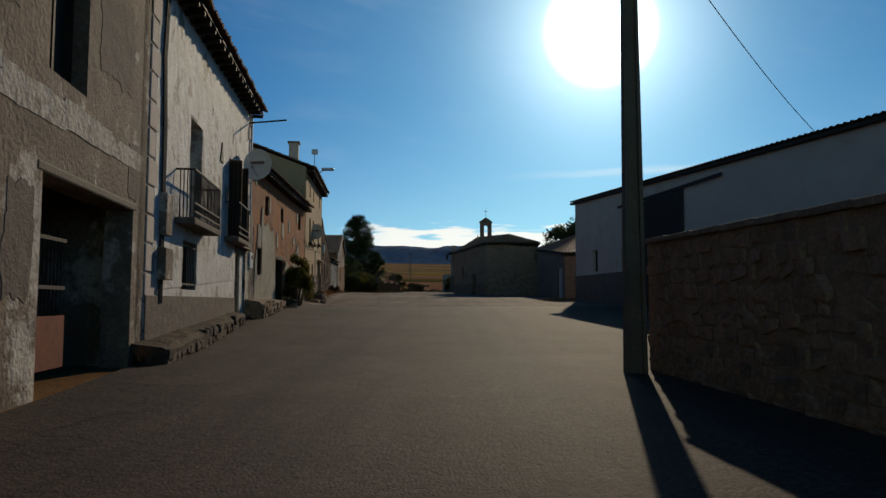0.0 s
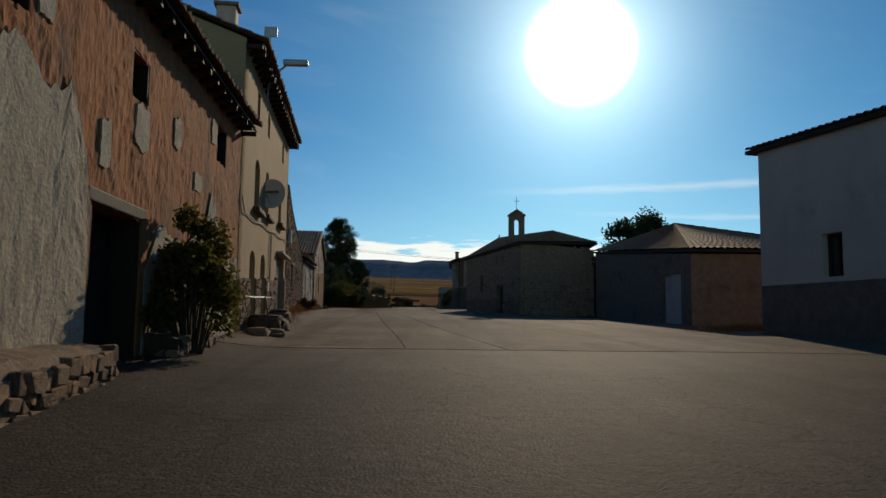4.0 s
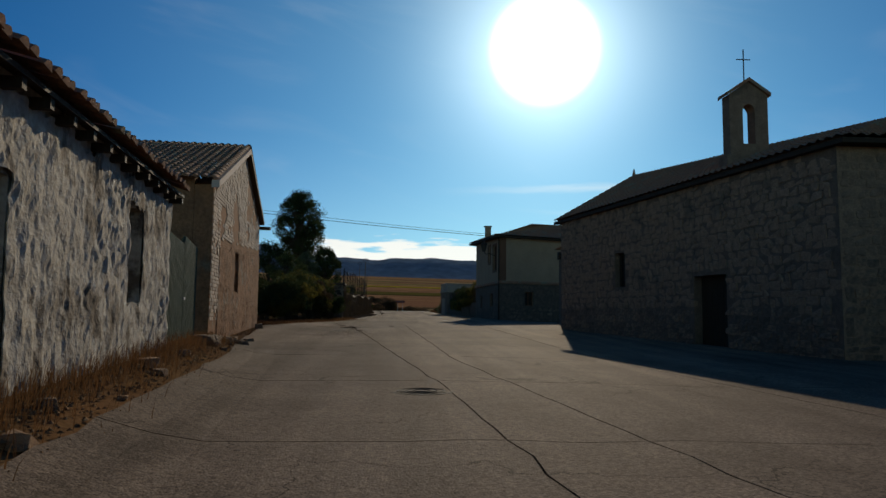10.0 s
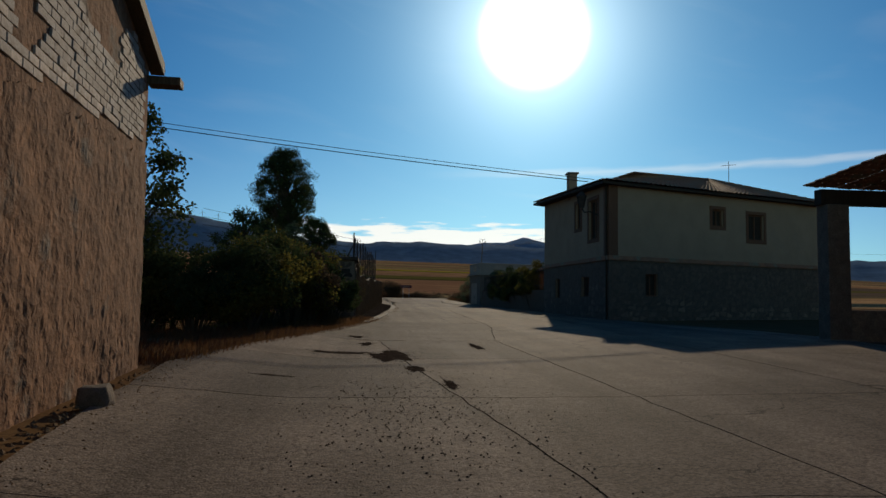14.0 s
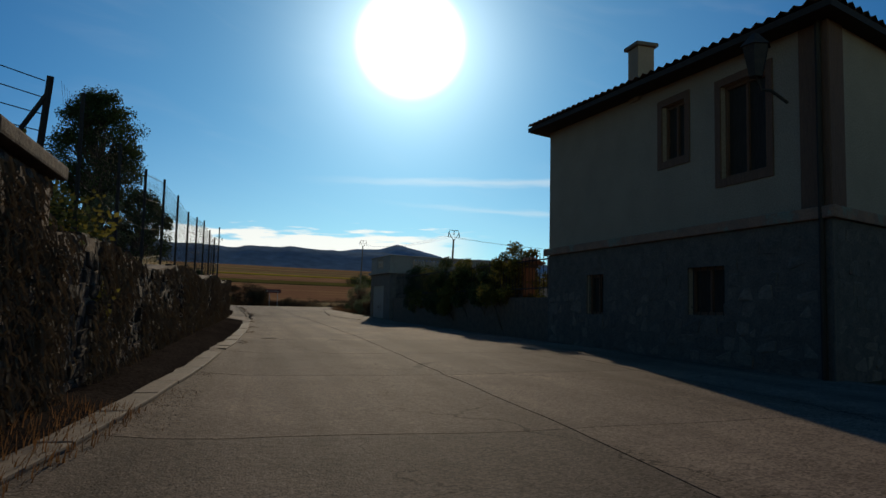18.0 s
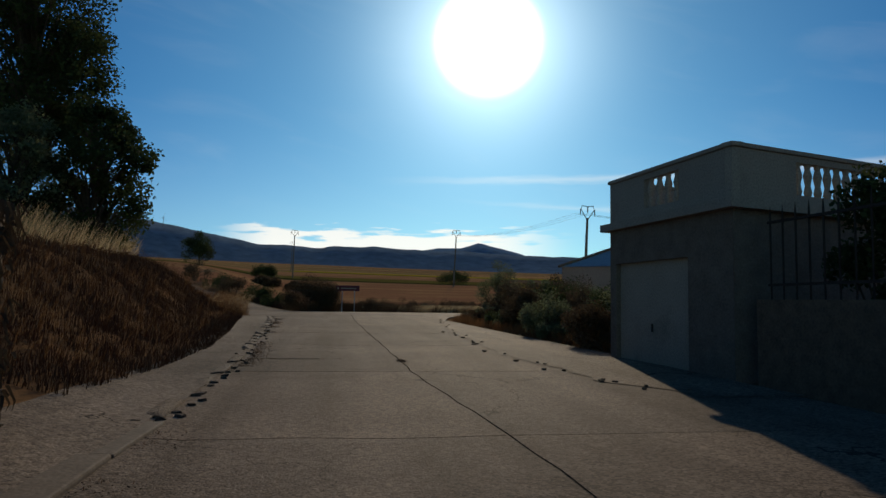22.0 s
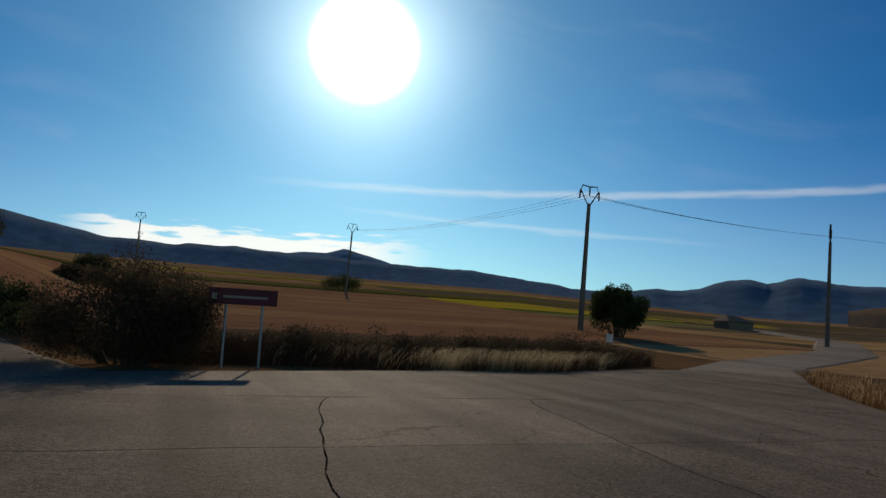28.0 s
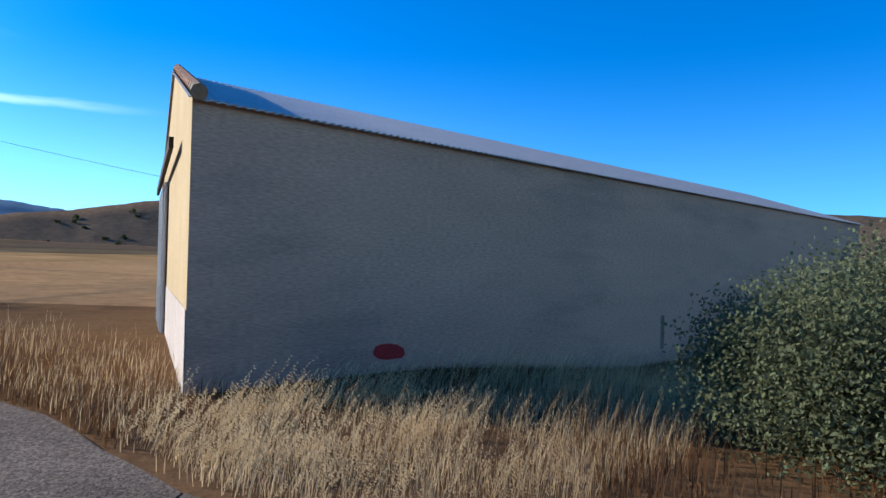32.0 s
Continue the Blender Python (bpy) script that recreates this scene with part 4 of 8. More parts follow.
part("plinth", box(0.01, holes[3][0] - 0.12, -0.045, 0.02, 0.1, 1.45, 0.015), PL_DARK, h, "rough grey rendered plinth")
rough_skin(h, holes[3][1] + 0.03, ln, lambda x: 0.2, lambda x: 3.25, PL_GREY, (), 0.02, 31, 0.07, "plaster_coat", -0.05)
for z in np.arange(3.5, 7.6, 0.5):
    part("quoin", box(ln - (0.36 if int(z * 2) % 2 else 0.56), ln, -0.05, 0.02, z + 0.02, z + 0.47, 0.025), PL_PALE, h)
rough_skin(h, 0.45, ln - 0.02, lambda x: 1.52 + 0.05 * min(x, 9.5), lambda x: 7.45 + 0.035 * x, PL_WHITE, holes, 0.016, 12, 0.075, "plaster_coat", -0.016)
for z in np.arange(0.3, 7.3, 0.52):
    part("quoin", box(0.0, 0.42 if int(z / 0.52) % 2 else 0.62, -0.026, 0.02, z + 0.02, z + 0.5, 0.025), PL_PALE, h)
part("junction_box", box(ua(13.3), ua(13.75), -0.16, 0.0, 2.6, 3.4, 0.02), PL_GREY, h, "grey electric meter box")
part("junction_box", box(ua(13.25), ua(13.8), -0.18, 0.0, 1.75, 2.35, 0.02), PL_GREY, h)
for dx in (0.0, 0.09, 0.17):
    part("conduit", tube([(ua(13.35) + dx, -0.05, 1.3), (ua(13.35) + dx, -0.05, 4.6), (ua(13.2) + dx, -0.05, 6.0), (ua(13.3) + dx, -0.07, 7.5)], 0.022), CABLE, h)
for k, (y_, z_, w_, h_) in enumerate([(13.9, 5.2, 0.6, 0.9), (18.6, 6.2, 0.9, 0.5), (19.9, 2.2, 0.5, 0.7), (14.3, 1.6, 0.5, 0.6), (20.3, 6.3, 0.6, 0.8), (23.6, 5.9, 0.5, 1.2)]):
    plaster_patch(h, ua(y_), ua(y_) + w_, z_, z_ + h_, PL_GREY, 40 + k, -0.008, name="stain_patch")
part("niche", ([(ua(19.25), -0.05, 5.2), (ua(19.7), -0.05, 5.2), (ua(19.48), -0.05, 5.75), (ua(19.25), 0.0, 5.2), (ua(19.7), 0.0, 5.2), (ua(19.48), 0.0, 5.75)], [(0, 1, 2), (0, 3, 4, 1), (1, 4, 5, 2), (2, 5, 3, 0)]), WOOD_DK, h, "dark three-cornered plaque")
part("strut", tube([(ua(24.6), 0.0, 7.6), (ua(24.6), -1.3, 7.75)], 0.03), WOOD_DK, h)
part("downpipe", tube([(ln - 0.06, -0.06, 8.0), (ln - 0.06, -0.06, 4.4)], 0.045), STEEL, h)


def dish(at, turn, r=0.48, label="white satellite dish on a wall bracket"):
    t = thing("satellite_dish", Matrix.Translation(at) @ Euler((0, 0, turn)).to_matrix().to_4x4(), label, "satellite dish", "satellite dishes")
    vs, fs = [(0, 0.12, 0)], []
    n = 20
    for j in range(1, 5):
        for k in range(n):
            a = 2 * math.pi * k / n
            q = j / 4
            vs.append((r * q * math.cos(a), 0.12 * (1 - q * q), r * 1.06 * q * math.sin(a)))
    for k in range(n):
        fs.append((0, 1 + k, 1 + (k + 1) % n))
        for j in range(3):
            o = 1 + j * n
            fs.append((o + k, o + n + k, o + n + (k + 1) % n, o + (k + 1) % n))
    d = part("reflector", (vs, fs), WHITE, t)
    sol = d.modifiers.new("thick", "SOLIDIFY")
    sol.thickness = 0.015
    part("arm", tube([(0, 0.1, -r * 0.9), (0, -0.42, -r * 0.35)], 0.014), STEEL, t)
    part("receiver", tube([(0, -0.36, -r * 0.35), (0, -0.46, -r * 0.3)], 0.035, 8), PL_GREY, t)
    part("bracket", tube([(0, 0.12, 0), (0, 0.22, -0.1), (-0.3, 0.5, -0.35), (-0.55, 0.55, -0.35)], 0.022), STEEL, t)
    # a plain word-sized bar on the face
    part("marking", box(-0.24, 0.24, -0.005, 0.0, 0.02, 0.1), PL_GREY, d)
    return t


dish((-6.05, 23.0, 5.82), radians(-8))
# the orange house
h, ln, cs = west_house("orange_house", (-6.87, 25.0), (-7.65, 39.4), "old house with patched orange and grey plaster")
def ub(y):
    return (y - 25.0) / cs
def ragged(ys, zs, seed, amp=0.1):
    """The broken upper edge of a coat of plaster, through the heights zs at the places ys."""
    us = [ub(y) for y in ys]
    return lambda x: float(np.interp(x, us, zs)) + amp * noise.noise(Vector((x * 7.0, seed, 1.0))) + amp * 0.6 * noise.noise(Vector((x * 19.0, seed, 4.0)))
holes = [(ub(28.0), ub(28.65), 4.78, 5.55), (ub(31.6), ub(32.3), 4.9, 5.55), (ub(36.8), ub(37.7), 5.1, 5.9), (ub(26.52), ub(27.3), 2.35, 3.36), (ub(30.45), ub(32.3), 0.4, 3.16)]
shell(h, ln, 8.0, 0.0, [(0, 6.45), (ln, 6.6)], 0.5, PL_ORANGE, holes, roof_over=0.45, ridge=1.7, sag=0.25)
for q in holes[:4]:
    w = window_unit(h, *q, shutter=True, depth=0.36)
    # dark linings added so the recess sides read as shaded
    for x in (q[0], q[1] - 0.03):
        part("jamb", box(x, x + 0.03, 0.0, 0.345, q[2], q[3]), WOOD_DK, w)
plank_door(h, holes[4][0], holes[4][1], 0.6, 3.16, 0.42, WOOD_DK, 5)
# the doorway's sides are darkened the same way, by added dark strips
for x in (holes[4][0], holes[4][1] - 0.07):
    part("door_jamb", box(x, x + 0.07, 0.01, 0.415, 0.5, 3.16, 0.01), WOOD_DK, h)
part("lintel", box(holes[4][0] - 0.15, holes[4][1] + 0.15, -0.03, 0.1, 3.165, 3.34, 0.02), WOOD_DK, h)
rough_skin(h, 0.03, ln - 0.03, lambda x: 0.5, lambda x: 6.3, PL_ORANGE, holes, 0.02, 14, 0.08, "plaster_coat", -0.014)
for y0, y1, ys, zs, mat, seed, base, lab in (
        (25.03, 26.1, (25.0, 25.2, 25.45, 25.7, 25.9, 26.1), (6.1, 4.9, 4.6, 4.5, 2.7, 1.9), PL_GREY, 17, -0.04, "bare grey-brown plaster strip"),
        (25.95, 30.3, (25.95, 26.15, 26.45, 26.6, 27.15, 27.3, 27.5, 27.65, 28.3, 29.0, 29.6, 29.9, 30.3), (2.0, 2.9, 3.5, 4.3, 4.15, 5.05, 4.95, 4.2, 4.45, 4.25, 4.4, 4.05, 3.2), PL_PATCH, 3, -0.05, "large patch of pale grey plaster"),
        (32.45, 39.2, (32.4, 33.0, 34.5, 36.0, 36.4, 37.5, 39.2), (2.2, 3.2, 3.0, 3.6, 4.4, 3.3, 3.0), PL_PATCH, 5, -0.045, "patch of pale plaster low on the wall")):
    coat = rough_skin(h, ub(y0), ub(y1), lambda x: 0.6, ragged(ys, zs, seed), mat, holes, 0.016, seed, 0.07, "plaster_patch", base)
    tagged(coat, lab)
for k, (y_, z_, w_, h_) in enumerate([(28.75, 4.8, 0.4, 0.85), (31.7, 4.15, 0.7, 0.75), (30.5, 3.6, 0.4, 0.7), (33.6, 4.6, 0.5, 0.6), (36.2, 5.3, 0.5, 0.6), (35.0, 4.1, 0.6, 0.4), (26.0, 5.6, 0.3, 0.5)]):
    plaster_patch(h, ub(y_), ub(y_) + w_, z_, z_ + h_, PL_PATCH, 20 + k, -0.04)
mb = part("meter_box", box(ub(24.75), ub(25.25), -0.16, -0.02, 2.5, 3.05, 0.015), WHITE, h, "white electric meter box on the wall")
for x in (0.36, 0.5):
    part("meter_window", box(ub(24.75) + x - 0.17, ub(24.75) + x - 0.09, -0.166, -0.161, 2.82, 2.96), PL_GREY, mb)

# the cream house
h, ln, cs = west_house("cream_house", (-7.62, 39.4), (-9.0, 52.9), "three-storey cream rendered house on a rubble plinth")
def uc(y):
    return (y - 39.4) / cs
def zp(x):
    return 2.7 + 0.05 * x
holes = [(uc(41.55), uc(42.7), 1.0, 3.6), (uc(44.05), uc(45.25), 1.0, 3.7), (uc(48.9), uc(52.15), 1.0, 4.1),
         (uc(42.0), uc(43.1), 4.85, 6.35), (uc(44.6), uc(45.7), 5.0, 6.5), (uc(49.05), uc(50.15), 5.3, 6.8),
         (uc(42.0), uc(42.6), 7.55, 8.3), (uc(44.7), uc(45.3), 7.65, 8.4), (uc(49.8), uc(50.5), 7.9, 8.65)]
shell(h, ln, 9.0, 0.4, [(0, 8.9), (ln, 9.45)], 0.5, PL_CREAM, holes, roof_over=0.5, ridge=1.7)
for q in holes[:2] + holes[3:6]:
    part("arch", arch_mesh(q[0], q[1], q[3] - 0.3, q[3], 0.0, 0.3), PL_CREAM, h)
for q in holes[3:6]:
    window_unit(h, *q, depth=0.3, shutter=True, sill=WOOD)
for q in holes[6:]:
    window_unit(h, *q, depth=0.25)
for q in holes[:2]:
    plank_door(h, q[0], q[1], 1.6, q[3], 0.35, WOOD_DK, 4)
gd = part("garage_door", box(holes[2][0], holes[2][1], 0.2, 0.23, 1.5, 4.1), GREY_METAL, h, "grey ribbed steel double garage door")
n = 30
for k in range(n):
    x = holes[2][0] + (holes[2][1] - holes[2][0]) * (k + 0.5) / n
    part("rib", box(x - 0.022, x + 0.022, 0.165, 0.197, 1.9, 4.05), GREY_METAL, gd)
part("post", box((holes[2][0] + holes[2][1]) / 2 - 0.03, (holes[2][0] + holes[2][1]) / 2 + 0.03, 0.14, 0.163, 1.9, 4.07), STEEL, gd)
part("handle", tube([(holes[2][0] + 1.75, 0.12, 3.0), (holes[2][0] + 1.75, 0.12, 3.15)], 0.02), STEEL, gd)
part("canopy", box(holes[2][0] - 0.12, holes[2][1] + 0.2, -0.26, 0.0, 4.12, 4.2, 0.015), PL_PALE, h, "pale slab over the garage door")
cuts = [q for q in holes[:3]]
prev = 0.0
for q in cuts + [(ln, ln, 0, 0)]:
    if q[0] - prev > 0.3:
        pl = part("plinth", box(prev + 0.02, q[0] - 0.02, -0.05, -0.003, 0.6, zp(prev) - 0.02), MORTAR, h, "rubble stone plinth in mud mortar")
        rubble(pl, prev + 0.03, q[0] - 0.03, lambda x: 1.5 + 0.04 * x, zp, STONE, seed=int(prev * 10) + 3, size=0.22, y=-0.045, proud=0.02, limit=150, sink=0.07)
    prev = q[1]
part("conduit", joined([tube([(0.0, -0.05, 4.75)] + [(x, -0.05 + 0.011 * math.sin(x * 9 + ph), 4.36 + 0.045 * x + 0.035 * math.sin(x * 1.7) + 0.014 * math.cos(x * 9 + ph)) for x in np.arange(0.5, ln, 0.12)], 0.012, 5) for ph in (0.0, 2.1, 4.2)]), BEIGE, h, "beige cable bundle twisted and pinned along the wall")
part("conduit", tube([(uc(46.3), -0.05, 4.6), (uc(46.3), -0.05, 2.6)], 0.02), BEIGE, h)
part("conduit", tube([(uc(46.45), -0.05, 4.6), (uc(46.45), -0.05, 2.6)], 0.02), BEIGE, h)
part("plate", box(uc(45.55), uc(45.85), -0.09, -0.06, 2.55, 2.85), WHITE, h)
ch = part("chimney", box(uc(41.8), uc(42.3), 0.7, 1.25, 8.8, 10.75, 0.02), BRICK, h)
part("chimney_cap", box(uc(41.72), uc(42.38), 0.62, 1.33, 10.75, 10.85, 0.02), STONE_SLAB, ch)
dish((-8.0, 44.9, 5.75), radians(-12), 0.46)

lamp = thing("street_lamp", (-7.7, 42.6, 8.0), "grey street lamp on a bracket at the cream house", "street lamp")
part("mast", tube([(-0.1, 0.3, 0.0), (-0.1, 0.3, 2.6)], 0.025), STEEL, lamp)
part("arm", tube([(-0.1, 0.3, 0.75), (0.25, 0.0, 1.1), (0.6, -0.3, 1.25)], 0.03), STEEL, lamp)
part("lamp_head", box(0.45, 1.2, -0.42, -0.2, 1.18, 1.36, 0.06), STEEL, lamp)
part("aerial", box(-0.28, 0.12, 0.27, 0.33, 2.3, 2.62, 0.01), STEEL, lamp)

# the stone house
h, ln, cs = west_house("stone_house", (-8.98, 52.95), (-9.95, 63.3), "rough rubble stone house with a sloping wall head")
def ud(y):
    return (y - 52.95) / cs
holes = [(ud(55.5), ud(56.5), 3.1, 4.15)]
part("wall", wall_mesh([(0, 7.5), (ud(55.0), 6.7), (ln, 4.75)], 0.8, 0.5, holes), MORTAR, h)
rubble(h, 0.02, ln - 0.02, lambda x: 1.5, lambda x: float(np.interp(x, (0, ud(55.0), ln), (7.5, 6.7, 4.75))), STONE_RED, seed=8, size=0.18, holes=holes, proud=0.03, limit=300, sink=0.076)
window_unit(h, *holes[0], shutter=True, depth=0.25)
part("lintel", box(holes[0][0] - 0.1, holes[0][1] + 0.1, -0.06, 0.1, 4.15, 4.28, 0.02), WOOD, h)
part("wall", wall_mesh([(0.0, 4.7), (7.0, 4.7)], 0.8, 0.4)[:1] + (wall_mesh([(0.0, 4.7), (7.0, 4.7)], 0.8, 0.4)[1],), MORTAR, h).matrix_local = Matrix.Translation((ln - 0.45, 0.5, 0)) @ Euler((0, 0, radians(90))).to_matrix().to_4x4()
part("roof", tiled_plane((ln + 0.1, -0.05, 4.7), (ln + 0.1, 7.0, 4.7), (ud(55.0) - ln - 0.1, 0, 1.97), 0.26, 0.42, random.Random(5)), TILE, h)
part("roof", tiled_plane((ud(55.0), -0.05, 6.68), (ud(55.0), 7.0, 6.68), (-ud(55.0), 0, 0.8), 0.26, 0.42, random.Random(6)), TILE, h)
part("lamp_box", box(ud(53.4), ud(53.7), -0.16, 0.0, 4.95, 5.6, 0.02), WHITE, h, "white wall lamp box")

# the whitewashed outhouse
h, ln, cs = west_house("whitewashed_outhouse", (-9.95, 63.3), (-10.75, 72.2), "low outhouse with flaked whitewash over mud walls")
def ue(y):
    return (y - 63.3) / cs
holes = [(ue(64.75), ue(65.55), 1.6, 4.2), (ue(69.5), ue(70.3), 3.15, 4.55)]
shell(h, ln, 6.0, 0.9, [(0, 5.12), (ln, 5.25)], 0.45, PL_OLD, holes, roof_over=0.3, ridge=1.2, sag=0.2)
rough_skin(h, 0.01, ln - 0.01, lambda x: 1.6, lambda x: 4.95, PL_OLD, holes, 0.045, 7, 0.07, "plaster_coat", -0.04)
plank_door(h, holes[0][0], holes[0][1], 2.3, 4.2, 0.12, GREEN, 3)
window_unit(h, *holes[1], shutter=True, depth=0.3)

# green sheet gates
m, ln = frame_of((-10.85, 72.4), (-11.9, 78.6))
gt = thing("sheet_metal_gate", m, "tall faded green corrugated sheet metal gates", "gate")
for a, b, zt in ((0.0, ln * 0.5, 4.55), (ln * 0.5, ln, 4.75)):
    vs, fs = [], []
    n = int((b - a) / 0.05)
    for k in range(n + 1):
        x = a + (b - a) * k / n
        yy = 0.02 * (1 if k % 4 < 2 else -1)
        vs += [(x, yy, 2.15), (x, yy, zt)]
    fs = [(2 * k, 2 * k + 2, 2 * k + 3, 2 * k + 1) for k in range(n)]
    leaf = part("gate_leaf", (vs, fs), GREEN, gt)
    sol = leaf.modifiers.new("thick", "SOLIDIFY")
    sol.thickness = 0.006
    for z in (2.3, zt - 0.12):
        part("rail", box(a + 0.02, b - 0.02, 0.03, 0.07, z, z + 0.06), GREEN, leaf)
part("latch", box(ln * 0.5 - 0.15, ln * 0.5 + 0.1, -0.06, -0.02, 3.3, 3.36), STEEL, gt)

# the brick-fronted barn
FN, FF = (-11.62, 79.0), (-12.72, 92.6)
m, ln = frame_of(FN, FF)
barn = thing("barn", m, "earth-plastered barn with a pale brick gable", "barn")
def uf(y):
    return (y - 79.0) / (92.6 - 79.0) * ln
APEX = (uf(86.2), 9.15)
NEAR_Z, FAR_Z = 6.55, 7.25
holes = [(uf(84.0), uf(85.0), 3.75, 5.1)]
fw = part("wall", wall_mesh([(0, NEAR_Z), APEX, (ln, FAR_Z)], 1.2, 0.5, holes), PL_EARTH, barn)
window_unit(barn, *holes[0], shutter=True, depth=0.3)
v, f = wall_mesh([(0, NEAR_Z + 0.26), (12.0, NEAR_Z + 0.26)], 1.2, 0.45)
part("wall", ([(p[1] + 0.004, p[0] + 0.51, p[2]) for p in v], f), PL_EARTH, barn)
v, f = wall_mesh([(0, FAR_Z), (12.0, FAR_Z)], 1.2, 0.45)
part("wall", ([(ln - p[1] - 0.004, p[0] + 0.51, p[2]) for p in v], f), PL_EARTH, barn)
OV = 0.2
roof = part("roof", tiled_plane((-0.35, 12.5, NEAR_Z + 0.14), (-0.35, -OV, NEAR_Z + 0.14), (APEX[0] + 0.35, 0, APEX[1] - NEAR_Z + 0.05), 0.25, 0.42, random.Random(11), 0.1), TILE, barn, "clay tile slope facing the street's upper end")
part("roof", tiled_plane((ln + 0.2, -OV, FAR_Z - 0.05), (ln + 0.2, 12.5, FAR_Z - 0.05), (APEX[0] - ln - 0.2, 0, APEX[1] - FAR_Z + 0.25), 0.25, 0.42, random.Random(12), 0.1), TILE, barn)
for a, b in (((-0.3, NEAR_Z - 0.02), APEX), (APEX, (ln + 0.18, FAR_Z - 0.03))):
    part("verge_board", ([(a[0], -OV, a[1] - 0.1), (b[0], -OV, b[1] - 0.1), (b[0], -OV, b[1] + 0.1), (a[0], -OV, a[1] + 0.1), (a[0], 0.01, a[1] - 0.1), (b[0], 0.01, b[1] - 0.1), (b[0], 0.01, b[1] + 0.1), (a[0], 0.01, a[1] + 0.1)],
                         [(0, 1, 2, 3), (4, 7, 6, 5), (0, 4, 5, 1), (3, 2, 6, 7), (0, 3, 7, 4), (1, 5, 6, 2)]), PL_PALE if a[0] < 1 else WOOD, barn)
part("beam_end", box(ln - 0.1, ln + 0.2, -0.5, 0.0, FAR_Z - 0.35, FAR_Z - 0.22), WOOD, barn)
# a skin of smoother plaster on the lower part of the gable wall
rough_skin(barn, uf(80.4), ln - 0.01, lambda x: 1.9, lambda x: 4.95 + 0.065 * (x - uf(80.6)), PL_EARTH, holes, 0.024, 4, 0.055, "plaster_coat", -0.03)
BM = bmesh.new()
add_box(BM, -0.118, 0.118, -0.03, 0.03, -0.046, 0.046, 0.006)
BRICK_ME = bpy.data.meshes.new("brick")
BM.to_mesh(BRICK_ME)
BM.free()
BRICK_ME.materials.append(BRICK)
rg = random.Random(5)
count, extra = 0, []
for r in range(66):
    z = 2.33 + r * 0.104
    for c in range(55):
        x = 0.14 + c * 0.25 + (0.125 if r % 2 else 0)
        top = float(np.interp(x, (0, APEX[0], ln), (NEAR_Z, APEX[1], FAR_Z)))
        low = 5.0 + 0.06 * x if x > uf(80.6) else 2.2
        if z > top - 0.22 or z < low + 0.1 or x > ln - 0.3:
            continue
        n_ = noise.noise(Vector((x * 0.5, z * 0.6, 7.0))) + 0.35 * noise.noise(Vector((x * 2.0, z * 2.2, 1.0)))
        if n_ + rg.uniform(-0.16, 0.1) > (-0.4 if x < uf(86.0) or z < 6.6 else -0.1):
            mm = Matrix.Translation((x, 0.012 + rg.uniform(-0.01, 0.008), z)) @ Euler((0, rg.uniform(-0.03, 0.03), 0)).to_matrix().to_4x4()
            if count < 300:
                b = new("brick", BRICK_ME)
                b.parent = barn
                b.matrix_local = mm
                count += 1
            else:
                extra.append(([mm @ q.co for q in BRICK_ME.vertices], [tuple(p.vertices) for p in BRICK_ME.polygons]))
if extra:
    tagged(part("brickwork", joined(extra), BRICK, barn), kind="stuff")

# ---- east side of the street ----


def mitre(a, b, c):
    """How far the inner faces of two walls that meet at b stand in from it, for walls one unit thick."""
    u, v = Vector((a[0] - b[0], a[1] - b[1])), Vector((c[0] - b[0], c[1] - b[1]))
    return 1.0 / math.tan(u.angle(v) / 2)


def block(name, corners, z0, z1, mat, label, category, thick=0.45, holes=()):
    """A building of plain walls; corners run with the inside on the left; holes[i] belongs to the i-th wall."""
    t = thing(name, (0, 0, 0), label, category)
    walls = []
    for i in range(len(corners)):
        p, q = corners[i], corners[(i + 1) % len(corners)]
        m, ln = frame_of(p, q)
        za, zb = (z1[i], z1[(i + 1) % len(corners)]) if isinstance(z1, (list, tuple)) else (z1, z1)
        hs = holes[i] if i < len(holes) else ()
        n = len(corners)
        v, f = wall_mesh([(0.003, za), (ln - 0.003, zb)], z0, thick, hs)
        cut0, cut1 = mitre(corners[i - 1], p, q) * thick, mitre(p, q, corners[(i + 2) % n]) * thick
        v = [(cut0 if a[0] < 0.01 and a[1] > 0.01 else ln - cut1 if a[0] > ln - 0.01 and a[1] > 0.01 else a[0], a[1], a[2]) for a in v]
        w = part("wall", (v, f), mat, t)
        w.matrix_local = m
        walls.append(w)
    return t, walls


